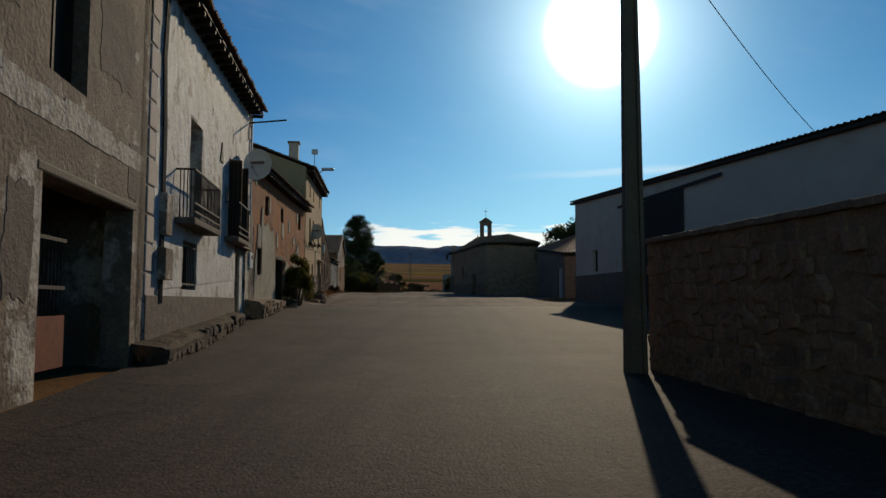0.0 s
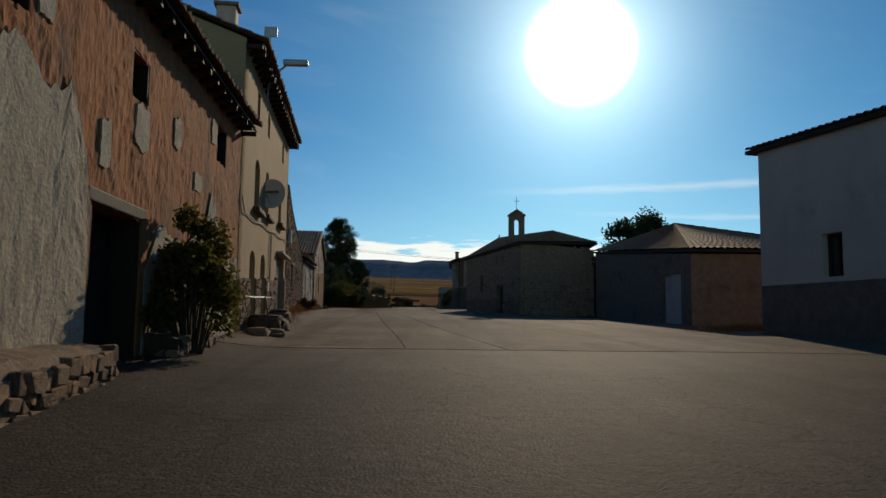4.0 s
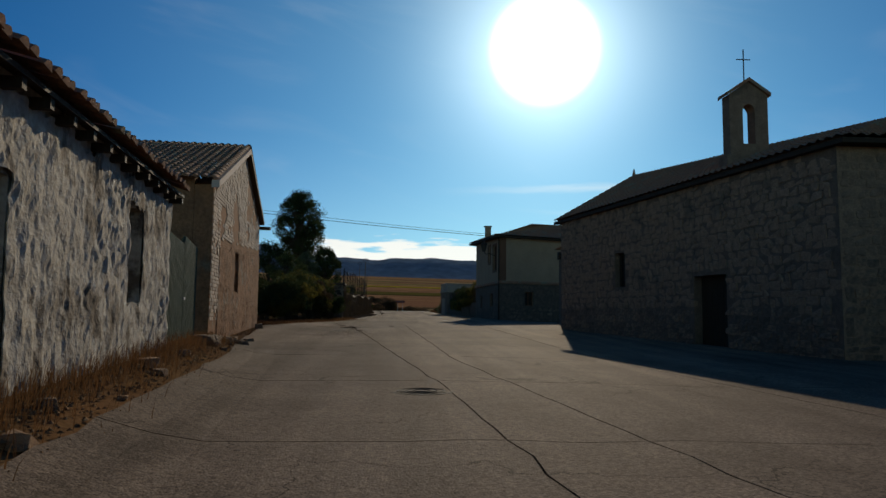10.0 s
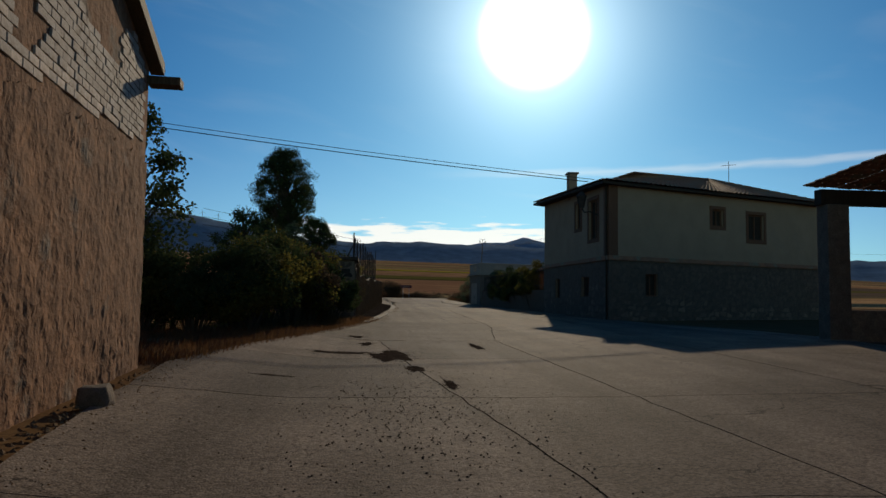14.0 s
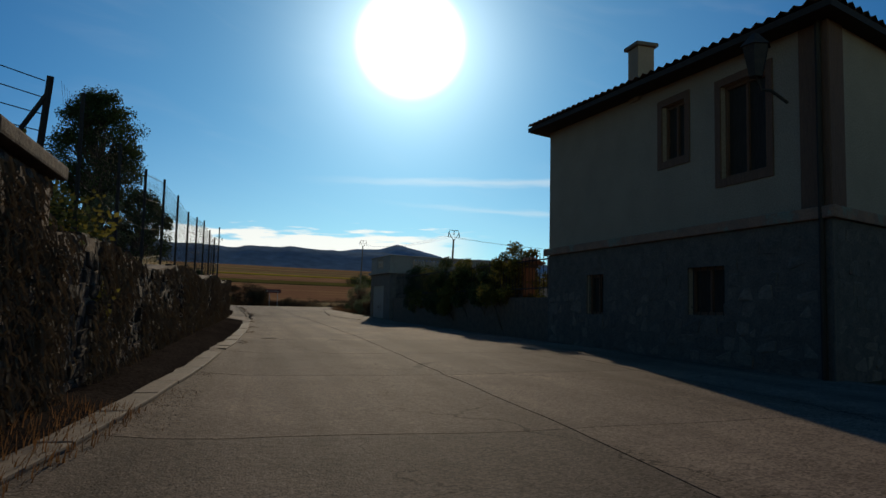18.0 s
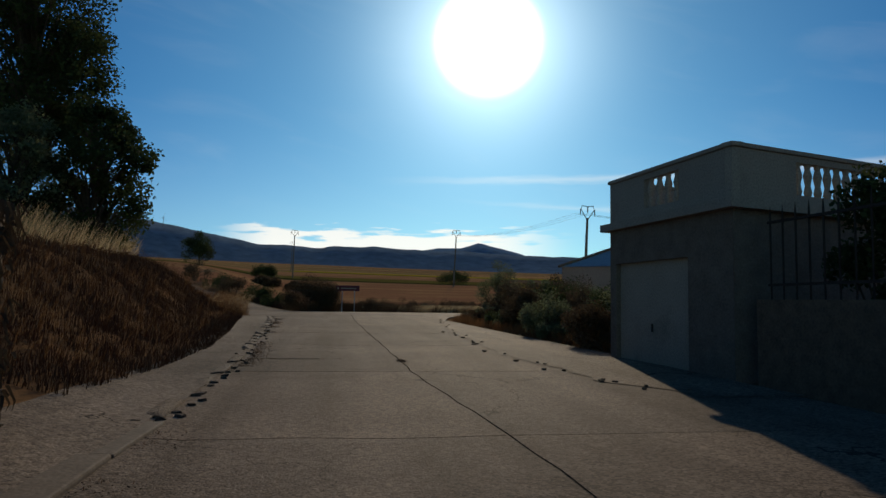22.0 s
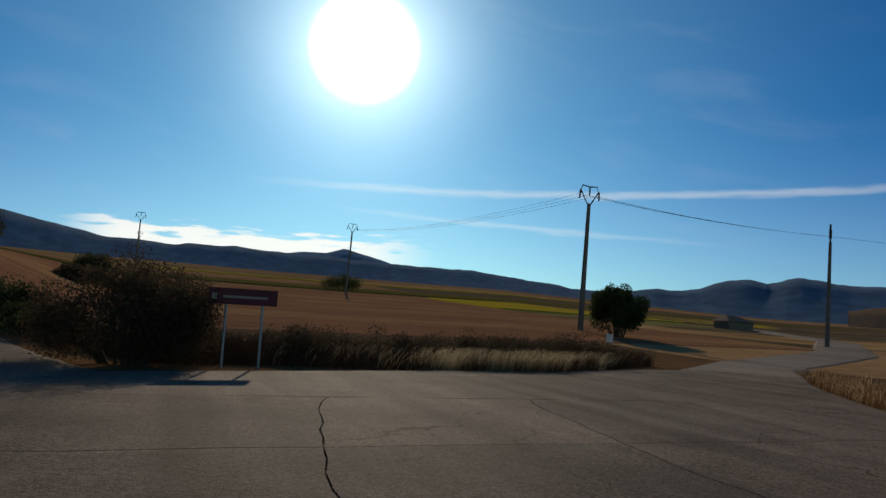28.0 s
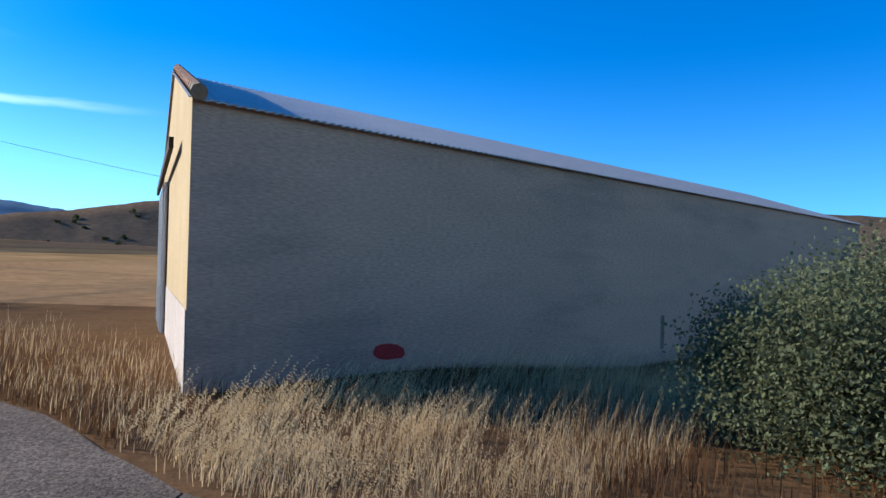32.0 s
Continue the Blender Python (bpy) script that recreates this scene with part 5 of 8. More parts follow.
def hip_roof(parent, corners, z, over, r0, r1, mat=None, name="roof", tile=0.3):
    """Four tiled slopes over a four-cornered plan, up to the ridge r0-r1; corners run anticlockwise from the one nearest r0's left."""
    cx = sum(c[0] for c in corners) / 4
    cy = sum(c[1] for c in corners) / 4
    out = []
    zs = z if isinstance(z, (list, tuple)) else [z] * 4
    for (x, y), zc in zip(corners, zs):
        d = Vector((x - cx, y - cy)).normalized()
        out.append(Vector((x + d.x * over * 1.3, y + d.y * over * 1.3, zc)))
    r0, r1 = Vector(r0), Vector(r1)
    quads = [(out[0], out[1], r1, r0), (out[1], out[2], r1, r1), (out[2], out[3], r0, r1), (out[3], out[0], r0, r0)]
    for a, b, c, d in quads:
        n = max(3, int((b - a).length / tile))
        rows = 14
        vs, fs = [], []
        nrm = (b - a).cross(d - a).normalized()
        if nrm.z < 0:
            nrm = -nrm
        for j in range(rows + 1):
            for s in (0, 1):
                if s and j == rows:
                    continue
                f = (j + (0.98 if s else 0)) / rows
                for i in range(2 * n + 1):
                    t = i / (2 * n)
                    p = (a.lerp(b, t)).lerp(d.lerp(c, t), min(f, 1))
                    vs.append(p + nrm * ((0.07 if i % 2 else 0.0) + (0.0 if s else 0.025)))
        w = 2 * n + 1
        rr = len(vs) // w
        for j in range(rr - 1):
            for i in range(2 * n):
                fs.append((j * w + i, j * w + i + 1, (j + 1) * w + i + 1, (j + 1) * w + i))
        part(name, (vs, fs), mat or TILE, parent)
    part("eave_board", ([tuple(o - Vector((0, 0, 0.03))) for o in out] + [tuple(o - Vector((0, 0, 0.16))) for o in out],
                   [(4, 5, 6, 7)] + [(i, (i + 1) % 4, 4 + (i + 1) % 4, 4 + i) for i in range(4)]), WOOD_DK, parent)


# stone garden wall and pole
m, ln = frame_of((3.5, 12.0), (5.2, -8.0))
gw = thing("garden_wall", m, "dark rough stone garden wall in shade", "wall")
part("wall", wall_mesh([(0, 2.35), (ln, 2.05)], -0.5, 0.45), MORTAR, gw)
rubble(gw, 0.02, ln - 0.02, lambda x: -0.1, lambda x: 2.3 - 0.015 * x, STONE_GREY, seed=21, size=0.3, proud=0.04, limit=240)
for k in range(22):
    part("coping_stone", box(-0.04 + k * 0.9, 0.83 + k * 0.9, -0.06, 0.5, 2.31 - k * 0.0135, 2.4 - k * 0.0135, 0.02), STONE_SLAB, gw)
pole = thing("concrete_pole", (3.12, 11.5, 0.2), "tall tapered concrete power pole beside a garden wall", "pole")
for nm, x0, x1, y0, y1 in (("flange", -0.17, -0.1, -0.13, 0.13), ("flange", 0.1, 0.17, -0.13, 0.13), ("web", -0.1, 0.1, -0.06, 0.06)):
    bm = add_box(bmesh.new(), x0, x1, y0, y1, -0.4, 9.0)
    for v in bm.verts:
        k = 1 - 0.4 * max(0, v.co.z) / 9.0
        v.co.x *= k
        v.co.y *= k
    part(nm, bm, KERB, pole)
for z in (8.3, 8.7):
    part("crossarm", box(-0.5, 0.5, -0.1, -0.04, z, z + 0.06), STEEL, pole)
    for x in (-0.4, 0.0, 0.4):
        part("insulator", tube([(x, -0.07, z + 0.06), (x, -0.07, z + 0.2)], 0.03, 7), PL_PALE, pole)


def wire(name, a, b, sag, label, r=0.012):
    pts = []
    for k in range(21):
        t = k / 20
        p = Vector(a).lerp(Vector(b), t)
        p.z -= sag * 4 * t * (1 - t)
        pts.append(p)
    return tagged(part(name, tube(pts, r, 5), CABLE, None), label, "cable")


wire("overhead_cable", (2.95, 11.4, 8.6), (13.0, 24.0, 7.0), 0.3, "black overhead cable to the hall roof")
wire("overhead_cable", (2.95, 11.4, 8.9), (-5.6, 13.6, 7.6), 0.3, "black overhead cable crossing the street")

# the hall
HL = [(8.6, 45.4), (13.44, 14.0), (25.5, 16.0), (20.7, 47.3)]
def vh(y):
    return (45.4 - y) / (45.4 - 24.0) * math.hypot(3.3, 21.4)
hall, walls = block("hall", HL, 0.3, [7.75, 6.35, 6.35, 7.75], PL_PALE, "long pale hall with a tall dark sliding gate", "hall", holes=[[(10.1, 14.2, 0.4, 6.3), (2.95, 3.8, 3.1, 4.4), (7.15, 8.2, 3.0, 4.2), (15.8, 16.75, 2.75, 3.95)]])
hip_roof(hall, HL, [7.75, 6.35, 6.35, 7.75], 0.4, (14.6, 44.0, 8.45), (19.2, 16.5, 7.15))
for (x0, x1, z0, z1) in [(2.95, 3.8, 3.1, 4.4), (7.15, 8.2, 3.0, 4.2), (15.8, 16.75, 2.75, 3.95)]:
    window_unit(walls[0], x0, x1, z0, z1)
gate = part("sliding_gate", box(10.0, 14.3, -0.09, -0.03, 0.6, 6.35), GATE_DK, walls[0], "dark ribbed sliding gate")
for k in range(22):
    x = 10.0 + 4.3 * (k + 0.5) / 22
    part("rib", box(x - 0.03, x + 0.03, -0.12, -0.093, 0.7, 6.3), GATE_DK, gate)
part("gate_rail", box(7.2, 17.6, -0.16, -0.09, 6.38, 6.5), IRON, gate)
part("plinth", box(0.05, 9.95, -0.05, -0.004, 0.3, 2.95, 0.01), PL_DARK, walls[0], "dark stained plinth")
part("plinth", box(14.35, vh(14.3), -0.05, -0.004, 0.3, 2.6, 0.01), PL_DARK, walls[0])

# low outbuilding between hall and chapel
OB = [(9.9, 73.5), (9.3, 53.5), (17.0, 53.0), (18.0, 73.5)]
ob_, walls = block("stone_outbuilding", OB, 0.8, [6.55, 4.8, 4.8, 6.55], STONE_GREY, "low dark stone outbuilding with a pale garage door", "outbuilding", holes=[[(15.9, 18.6, 0.9, 4.0)]])
hip_roof(ob_, OB, [6.75, 5.0, 5.0, 6.75], 0.3, (13.7, 70.6, 8.05), (13.2, 66.3, 7.9))
gd = part("garage_door", box(15.9, 18.6, 0.12, 0.16, 1.2, 4.0), PL_PALE, walls[0], "pale panelled garage door")
for k in range(5):
    part("panel", box(15.96, 18.54, 0.1, 0.117, 1.9 + k * 0.42, 2.28 + k * 0.42, 0.01), PL_PALE, gd)

# the chapel
CH = [(1.6, 92.6), (4.7, 76.2), (10.4, 76.0), (11.5, 94.0)]
chapel, walls = block("chapel", CH, 1.0, [7.6, 7.75, 7.0, 7.2], STONE_GREY, "dark stone chapel with a bell gable", "chapel", holes=[[(5.2, 6.0, 4.2, 5.6), (10.5, 12.2, 1.2, 4.4)], []])
hip_roof(chapel, CH, 7.62, 0.35, (4.65, 90.9, 9.55), (7.4, 77.3, 8.65))
part("finial", tube([(4.65, 90.9, 9.5), (4.65, 90.9, 9.72), (4.65, 90.9, 9.9)], 0.06, 6, [0.09, 0.06, 0.02]), TILE, chapel)
plank_door(walls[0], 10.5, 12.2, 1.6, 4.4, 0.3, WOOD_DK, 6)
window_unit(walls[0], 5.2, 6.0, 4.2, 5.6)
rubble(walls[0], 0.05, 16.6, lambda x: 1.9, lambda x: 7.5, STONE_GREY, seed=31, size=0.34, proud=0.03, holes=[(5.2, 6.0, 4.2, 5.6), (10.5, 12.2, 1.2, 4.4)], limit=280)
rubble(walls[1], 0.05, 5.6, lambda x: 1.9, lambda x: 7.3, STONE_GREY, seed=33, size=0.36, proud=0.03, limit=150)
bell = part("bell_gable", wall_mesh([(0, 10.4), (0.66, 10.85), (1.32, 10.4)], 7.5, 0.5, [(0.45, 0.87, 8.75, 10.1)]), STONE_GREY, chapel, "small stone bell gable with an arched opening")
bell.matrix_local = Matrix.Translation((4.42, 81.2, 0))
part("arch", arch_mesh(0.45, 0.87, 9.85, 10.1, 0.0, 0.5), STONE_GREY, bell)
part("base", box(-0.16, 1.48, -0.08, 0.58, 7.4, 8.35, 0.03), STONE_GREY, bell)
for a, b in ((-0.08, 0.66), (0.66, 1.4)):
    za, zb = (10.36, 10.86) if a < 0.5 else (10.86, 10.36)
    part("coping", ([(a, -0.1, za), (b, -0.1, zb), (b, 0.65, zb), (a, 0.65, za), (a, -0.1, za + 0.12), (b, -0.1, zb + 0.12), (b, 0.65, zb + 0.12), (a, 0.65, za + 0.12)],
                    [(0, 3, 2, 1), (4, 5, 6, 7), (0, 1, 5, 4), (2, 3, 7, 6), (1, 2, 6, 5), (0, 4, 7, 3)]), TILE, bell)
cross = part("weathervane", tube([(0.66, 0.25, 10.85), (0.66, 0.25, 12.05)], 0.02), IRON, bell)
part("crossbar", tube([(0.42, 0.25, 11.7), (0.9, 0.25, 11.7)], 0.018), IRON, cross)

AX = [(10.6, 76.3), (21.0, 75.6), (21.5, 84.0), (11.0, 85.0)]
annex, walls = block("chapel_annex", AX, 1.0, 6.5, STONE_GREY, "low dark stone annex joined to the chapel", "annex")
hip_roof(annex, AX, 6.5, 0.3, (13.0, 80.6, 7.3), (18.6, 80.0, 7.3))

# porch at the chapel's end
po = thing("porch", (0, 0, 0), "open tiled porch on posts at the chapel's end", "porch")
part("roof", tiled_plane((3.0, 99.8, 6.85), (10.0, 100.5, 6.85), (0.6, -6.3, 0.75), 0.26, 0.42, random.Random(7)), TILE, po)
part("beam", box(3.12, 9.8, 99.2, 99.5, 6.28, 6.7), WOOD_DK, po)
part("low_wall", box(3.85, 9.2, 99.2, 99.5, 1.8, 3.4, 0.03), STONE_DK, po)
for x in (3.55, 6.5, 9.5):
    p_ = part("post", box(x - 0.32, x + 0.32, 99.1, 99.6, 1.8, 6.28, 0.03), STONE_DK, po)
    part("base", box(x - 0.4, x + 0.4, 99.0, 99.7, 2.1, 2.6, 0.03), STONE_SLAB, p_)

# the square house
HX = [(1.6, 124.4), (2.1, 113.7), (16.7, 119.2), (15.2, 129.8)]
l0 = math.hypot(0.5, 10.7)
l1 = math.hypot(14.6, 5.5)
front = [(5.9, 6.75, 7.4, 8.75), (7.95, 9.25, 6.65, 8.65), (2.4, 3.3, 3.7, 4.8), (6.85, 8.05, 3.75, 4.8)]
side = [(6.75, 7.55, 7.5, 8.4), (9.4, 10.6, 6.9, 8.3), (2.2, 3.0, 3.8, 4.9)]
house, walls = block("square_house", HX, 1.6, [9.65, 9.25, 9.25, 9.5], PL_HOUSE, "two-storey dusty cream house with a hipped roof", "house", holes=[front, side])
for w, hs in ((walls[0], front), (walls[1], side)):
    for q in hs:
        window_unit(w, *q, depth=0.12, shutter=True, mat=WOOD_BR)
        if q[2] > 5.5:
            sr = bmesh.new()
            g = 0.17
            for a, b, c, d in ((q[0] - g, q[0] - 0.004, q[2] - g, q[3] + g), (q[1] + 0.004, q[1] + g, q[2] - g, q[3] + g), (q[0] - 0.003, q[1] + 0.003, q[3] + 0.004, q[3] + g), (q[0] - 0.003, q[1] + 0.003, q[2] - g, q[2] - 0.004)):
                add_box(sr, a, b, -0.035, 0.0, c, d)
            part("window_surround", sr, WOOD_BR, w, "brown brick window surround")
        else:
            for k in range(5):
                x = q[0] + (q[1] - q[0]) * (k + 0.5) / 5
                part("window_bar", tube([(x, 0.02, q[2]), (x, 0.02, q[3])], 0.012, 5), IRON, w)
part("corner_strip", box(l0 - 0.62, l0 + 0.04, -0.04, -0.003, 5.73, 9.1), WOOD_BR, walls[0], "brown brick corner strip")
part("corner_strip", box(-0.036, 0.5, -0.04, -0.003, 5.73, 9.1), WOOD_BR, walls[1])
hip_roof(house, HX, [9.65, 9.25, 9.25, 9.5], 0.55, (6.2, 121.2, 11.15), (11.6, 122.9, 11.2))
for w, ln in ((walls[0], l0), (walls[1], l1)):
    part("string_course", box(-0.17, ln + 0.17, -0.13, -0.003, 5.5, 5.72, 0.03), TILE, w, "projecting tile band between storeys")
for i, (w, ln, hs) in enumerate(((walls[0], l0, front), (walls[1], l1, side))):
    v, f = wall_mesh([(0.02 if i == 0 else -0.055, 5.49), (ln + (0.055 if i == 0 else -0.02), 5.49)], 1.7, 0.04, [q for q in hs if q[2] < 5.4])
    lower = part("lower_wall", ([(p[0], p[1] - 0.044, p[2]) for p in v], f), STONE_DK, w, "dark stone lower storey")
    rubble(lower, 0.1, ln - 0.1, lambda x: 2.2, lambda x: 5.45, STONE_DK, seed=61 + i, size=0.42, y=-0.044, proud=0.02, holes=[q for q in hs if q[2] < 5.4], limit=150, sink=0.088)
part("downpipe", tube([(-0.12 + l0, -0.1, 9.2), (-0.12 + l0, -0.1, 2.6)], 0.05), WOOD_DK, walls[0])
ch = part("chimney", box(1.75, 2.22, 119.4, 119.9, 9.2, 10.62, 0.02), PL_HOUSE, house)
part("chimney_cap", box(1.67, 2.3, 119.32, 119.98, 10.62, 10.72, 0.02), STONE_SLAB, ch)
part("aerial", tube([(13.0, 123.0, 11.0), (13.0, 123.0, 12.4)], 0.02), STEEL, house)
part("aerial", tube([(12.5, 123.0, 12.1), (13.5, 123.0, 12.2)], 0.014), STEEL, house)
wl_ = thing("wall_lantern", (1.3, 114.2, 7.6), "black wrought iron wall lantern on the house corner", "lantern")
part("bracket", tube([(0.45, 0.1, 0.1), (0.0, 0.0, 0.25), (-0.3, -0.1, 0.2), (-0.45, -0.15, 0.45)], 0.03), IRON, wl_)
part("lantern_body", tube([(-0.45, -0.15, 0.4), (-0.45, -0.15, 0.95)], 0.2, 6, [0.12, 0.24]), IRON, wl_)
part("lantern_roof", tube([(-0.45, -0.15, 0.95), (-0.45, -0.15, 1.2)], 0.2, 6, [0.28, 0.05]), IRON, wl_)
wire("overhead_cable", (0.95, 113.3, 9.15), (-30.0, 109.6, 11.7), 0.25, "black overhead cable from a pole to the house", 0.02)
wire("overhead_cable", (1.3, 113.5, 9.3), (-30.0, 109.9, 12.0), 0.25, "black overhead cable from a pole to the house", 0.014)
cp = thing("wooden_pole", (-30.0, 109.7, 2.0), "tarred wooden cable pole behind the barn", "pole")
part("shaft", tube([(0, 0, 0), (0, 0, 10.2)], 0.14, 8, [0.16, 0.1]), WOOD_DK, cp)
part("crossarm", box(-0.08, 0.08, -0.5, 0.5, 9.6, 9.72), WOOD_DK, cp)

# garden wall with fence between the house and the terrace garage
m, ln = frame_of((0.75, 143.9), (1.75, 124.7))
fw = thing("fenced_garden_wall", m, "low dark garden wall topped by a bar fence", "wall")
part("wall", wall_mesh([(0, 4.3), (ln, 4.2)], 2.2, 0.3), STONE_MOSS, fw)
for k in range(70):
    x = 0.15 + (ln - 0.3) * k / 69
    part("bar", tube([(x, 0.15, 4.25), (x, 0.15, 5.55), (x, 0.15, 5.72)], 0.013, 4, [0.013, 0.016, 0.002]), IRON, fw)
for z in (4.5, 5.45):
    part("rail", box(0.1, ln - 0.1, 0.13, 0.17, z, z + 0.04), IRON, fw)

gc = thing("gate_canopy", (1.05, 1.9, 0.42), "small tiled canopy on two piers over a garden gate", "gate canopy")
for y in (126.05, 127.85):
    p_ = part("pier", box(1.05, 1.5, y - 0.24, y + 0.24, 2.3, 4.9, 0.02), WOOD_BR, gc, "brown brick pier")
    part("base", box(1.0, 1.55, y - 0.29, y + 0.29, 2.3, 3.0, 0.02), STONE_DK, p_)
part("beam", box(0.95, 1.6, 125.75, 128.15, 4.9, 5.03), WOOD_DK, gc)
part("roof", tiled_plane((0.8, 128.3, 5.02), (0.8, 125.6, 5.02), (0.5, 0, 0.2), 0.24, 0.36, random.Random(21)), TILE, gc)
part("roof", tiled_plane((1.8, 125.6, 5.02), (1.8, 128.3, 5.02), (-0.5, 0, 0.2), 0.24, 0.36, random.Random(22)), TILE, gc)
for y in (126.3, 126.97):
    lf = part("gate_leaf", box(1.26, 1.3, y, y + 0.63, 2.6, 2.7), IRON, gc)
    part("rail", box(1.26, 1.3, y, y + 0.63, 4.6, 4.66), IRON, lf)
    for k in range(5):
        part("bar", tube([(1.28, y + 0.07 + k * 0.125, 2.6), (1.28, y + 0.07 + k * 0.125, 4.95)], 0.013, 4, [0.013, 0.004]), IRON, lf)

# the terrace garage
TG = [(0.2, 148.2), (0.6, 144.25), (7.5, 146.3), (7.1, 150.2)]
tg, walls = block("terrace_garage", TG, 2.2, 5.75, PL_DARK, "flat-roofed garage with a balustraded terrace", "garage", holes=[[(0.25, 2.75, 2.3, 5.05)]])
part("garage_door", box(0.25, 2.75, 0.1, 0.14, 2.6, 5.05), PL_DUST, walls[0], "plain dusty pale garage door")
part("handle", tube([(1.5, 0.06, 3.7), (1.5, 0.06, 3.85)], 0.02), IRON, walls[0])
part("roof_slab", ([(0.05, 148.4, 5.75), (0.45, 144.05, 5.75), (7.7, 146.15, 5.75), (7.3, 150.4, 5.75), (0.05, 148.4, 5.9), (0.45, 144.05, 5.9), (7.7, 146.15, 5.9), (7.3, 150.4, 5.9)],
                   [(3, 2, 1, 0), (4, 5, 6, 7), (0, 1, 5, 4), (1, 2, 6, 5), (2, 3, 7, 6), (3, 0, 4, 7)]), PL_DUST, tg)
BAL = tube([(0, 0, 0), (0, 0, 0.08), (0, 0, 0.2), (0, 0, 0.36), (0, 0, 0.48), (0, 0, 0.56)], 0.05, 8, [0.05, 0.07, 0.045, 0.075, 0.045, 0.06])
for i, (gaps) in enumerate(([(1.35, 2.5)], [(1.5, 5.8)], [], [])):
    p, q = TG[i], TG[(i + 1) % 4]
    m, ln = frame_of(p, q)
    pr = part("parapet", wall_mesh([(0.003, 6.75), (ln - 0.003, 6.75)], 5.9, 0.15, [(a, b, 6.08, 6.64) for a, b in gaps]), PL_DUST, tg, "pale rendered parapet")
    pr.matrix_local = m
    for a, b in gaps:
        n = int((b - a) / 0.24)
        for k in range(n):
            o = part("baluster", BAL, PL_DUST, pr)
            o.matrix_local = Matrix.Translation((a + (b - a) * (k + 0.5) / n, 0.075, 6.08))
    part("coping", box(-0.04, ln + 0.04, -0.04, 0.19, 6.752, 6.83, 0.02), PL_DUST, pr)

# warehouse at the junction
WU, WV = Vector((0.76, -0.65, 0)).normalized(), Vector((0.89, 0.455, 0)).normalized()
W0 = Vector((9.0, 176.93, 0))
WW, EAVE, RISE = 10.6, 6.72, 1.5
W1, W3 = W0 + WU * 25.0, W0 + WV * WW
W2 = W1 + WV * WW
wc = thing("warehouse", (0, 0, 0), "long grey rendered farm warehouse with a pale gable end", "warehouse")
m, ln = frame_of(W0, W1)
v, f = wall_mesh([(0.003, EAVE), (ln - 0.003, EAVE)], 2.6, 0.3)
MI = 0.3 * mitre(W3, W0, W1)
long_wall = part("wall", ([(MI if a[0] < 0.01 and a[1] > 0.1 else a[0], a[1], a[2]) for a in v], f), WAREHOUSE, wc, "stained grey rendered long wall")
long_wall.matrix_local = m
part("paint_mark", tube([(2.58, -0.05, 3.8), (2.62, -0.05, 3.81), (2.7, -0.05, 3.81), (2.85, -0.05, 3.8), (2.98, -0.05, 3.79), (3.1, -0.05, 3.76), (3.14, -0.05, 3.75)], 0.1, 12, [0.02, 0.07, 0.1, 0.11, 0.095, 0.07, 0.02]), RED, long_wall, "red paint blot").matrix_local = Matrix.Diagonal((1, 0.04, 1, 1))
part("stain", box(10.4, 10.55, -0.006, -0.002, 3.3, 4.0), PL_DARK, long_wall)
m, ln = frame_of(W3, W0)
v, f = wall_mesh([(0.003, EAVE - 0.02), (WW / 2, EAVE + RISE - 0.05), (ln - 0.003, EAVE - 0.02)], 2.6, 0.3, [(0.6, 3.9, 2.7, 6.3)])
gab = part("gable_wall", ([(ln - MI if a[0] > ln - 0.01 and a[1] > 0.1 else a[0], a[1], a[2]) for a in v], f), WARE_END, wc, "sunlit ochre gable wall")
gab.matrix_local = m
dr = part("sliding_door", box(0.5, 4.1, -0.08, -0.03, 3.5, 6.42), STEEL, gab, "galvanised sliding door")
for k in range(16):
    x = 0.5 + 3.6 * (k + 0.5) / 16
    part("rib", box(x - 0.03, x + 0.03, -0.105, -0.083, 3.55, 6.38), STEEL, dr)
part("door_rail", box(0.3, 8.5, -0.16, -0.1, 6.45, 6.6), WOOD_DK, gab)
for p, q in ((W1, W2), (W2, W3)):
    m, ln = frame_of(p, q)
    part("wall", wall_mesh([(0.003, 6.5), (ln - 0.003, 6.5)], 2.6, 0.3), WAREHOUSE, wc).matrix_local = m
for s in (0, 1):
    a = (W0 - WU * 0.05 - WV * 0.12) if s == 0 else (W3 + WV * 0.12 - WU * 0.05)
    b = a + WU * 25.3
    upv = (WV if s == 0 else -WV) * (WW / 2 + 0.12) + Vector((0, 0, RISE + 0.04))
    n = int(25.3 / 0.03)
    vs, fs = [], []
    nr = WU.cross(upv).normalized()
    nr = nr if nr.z > 0 else -nr
    for k in range(n + 1):
        p = a.lerp(b, k / n) + Vector((0, 0, EAVE - 0.04)) + nr * 0.012 * math.sin(k * math.pi / 2)
        vs += [p, p + upv]
    fs = [(2 * k, 2 * k + 2, 2 * k + 3, 2 * k + 1) for k in range(n)]
    rf = part("roof", (vs, fs), STEEL, wc, "pale corrugated sheet roof")
    sol = rf.modifiers.new("thick", "SOLIDIFY")
    sol.thickness = 0.01
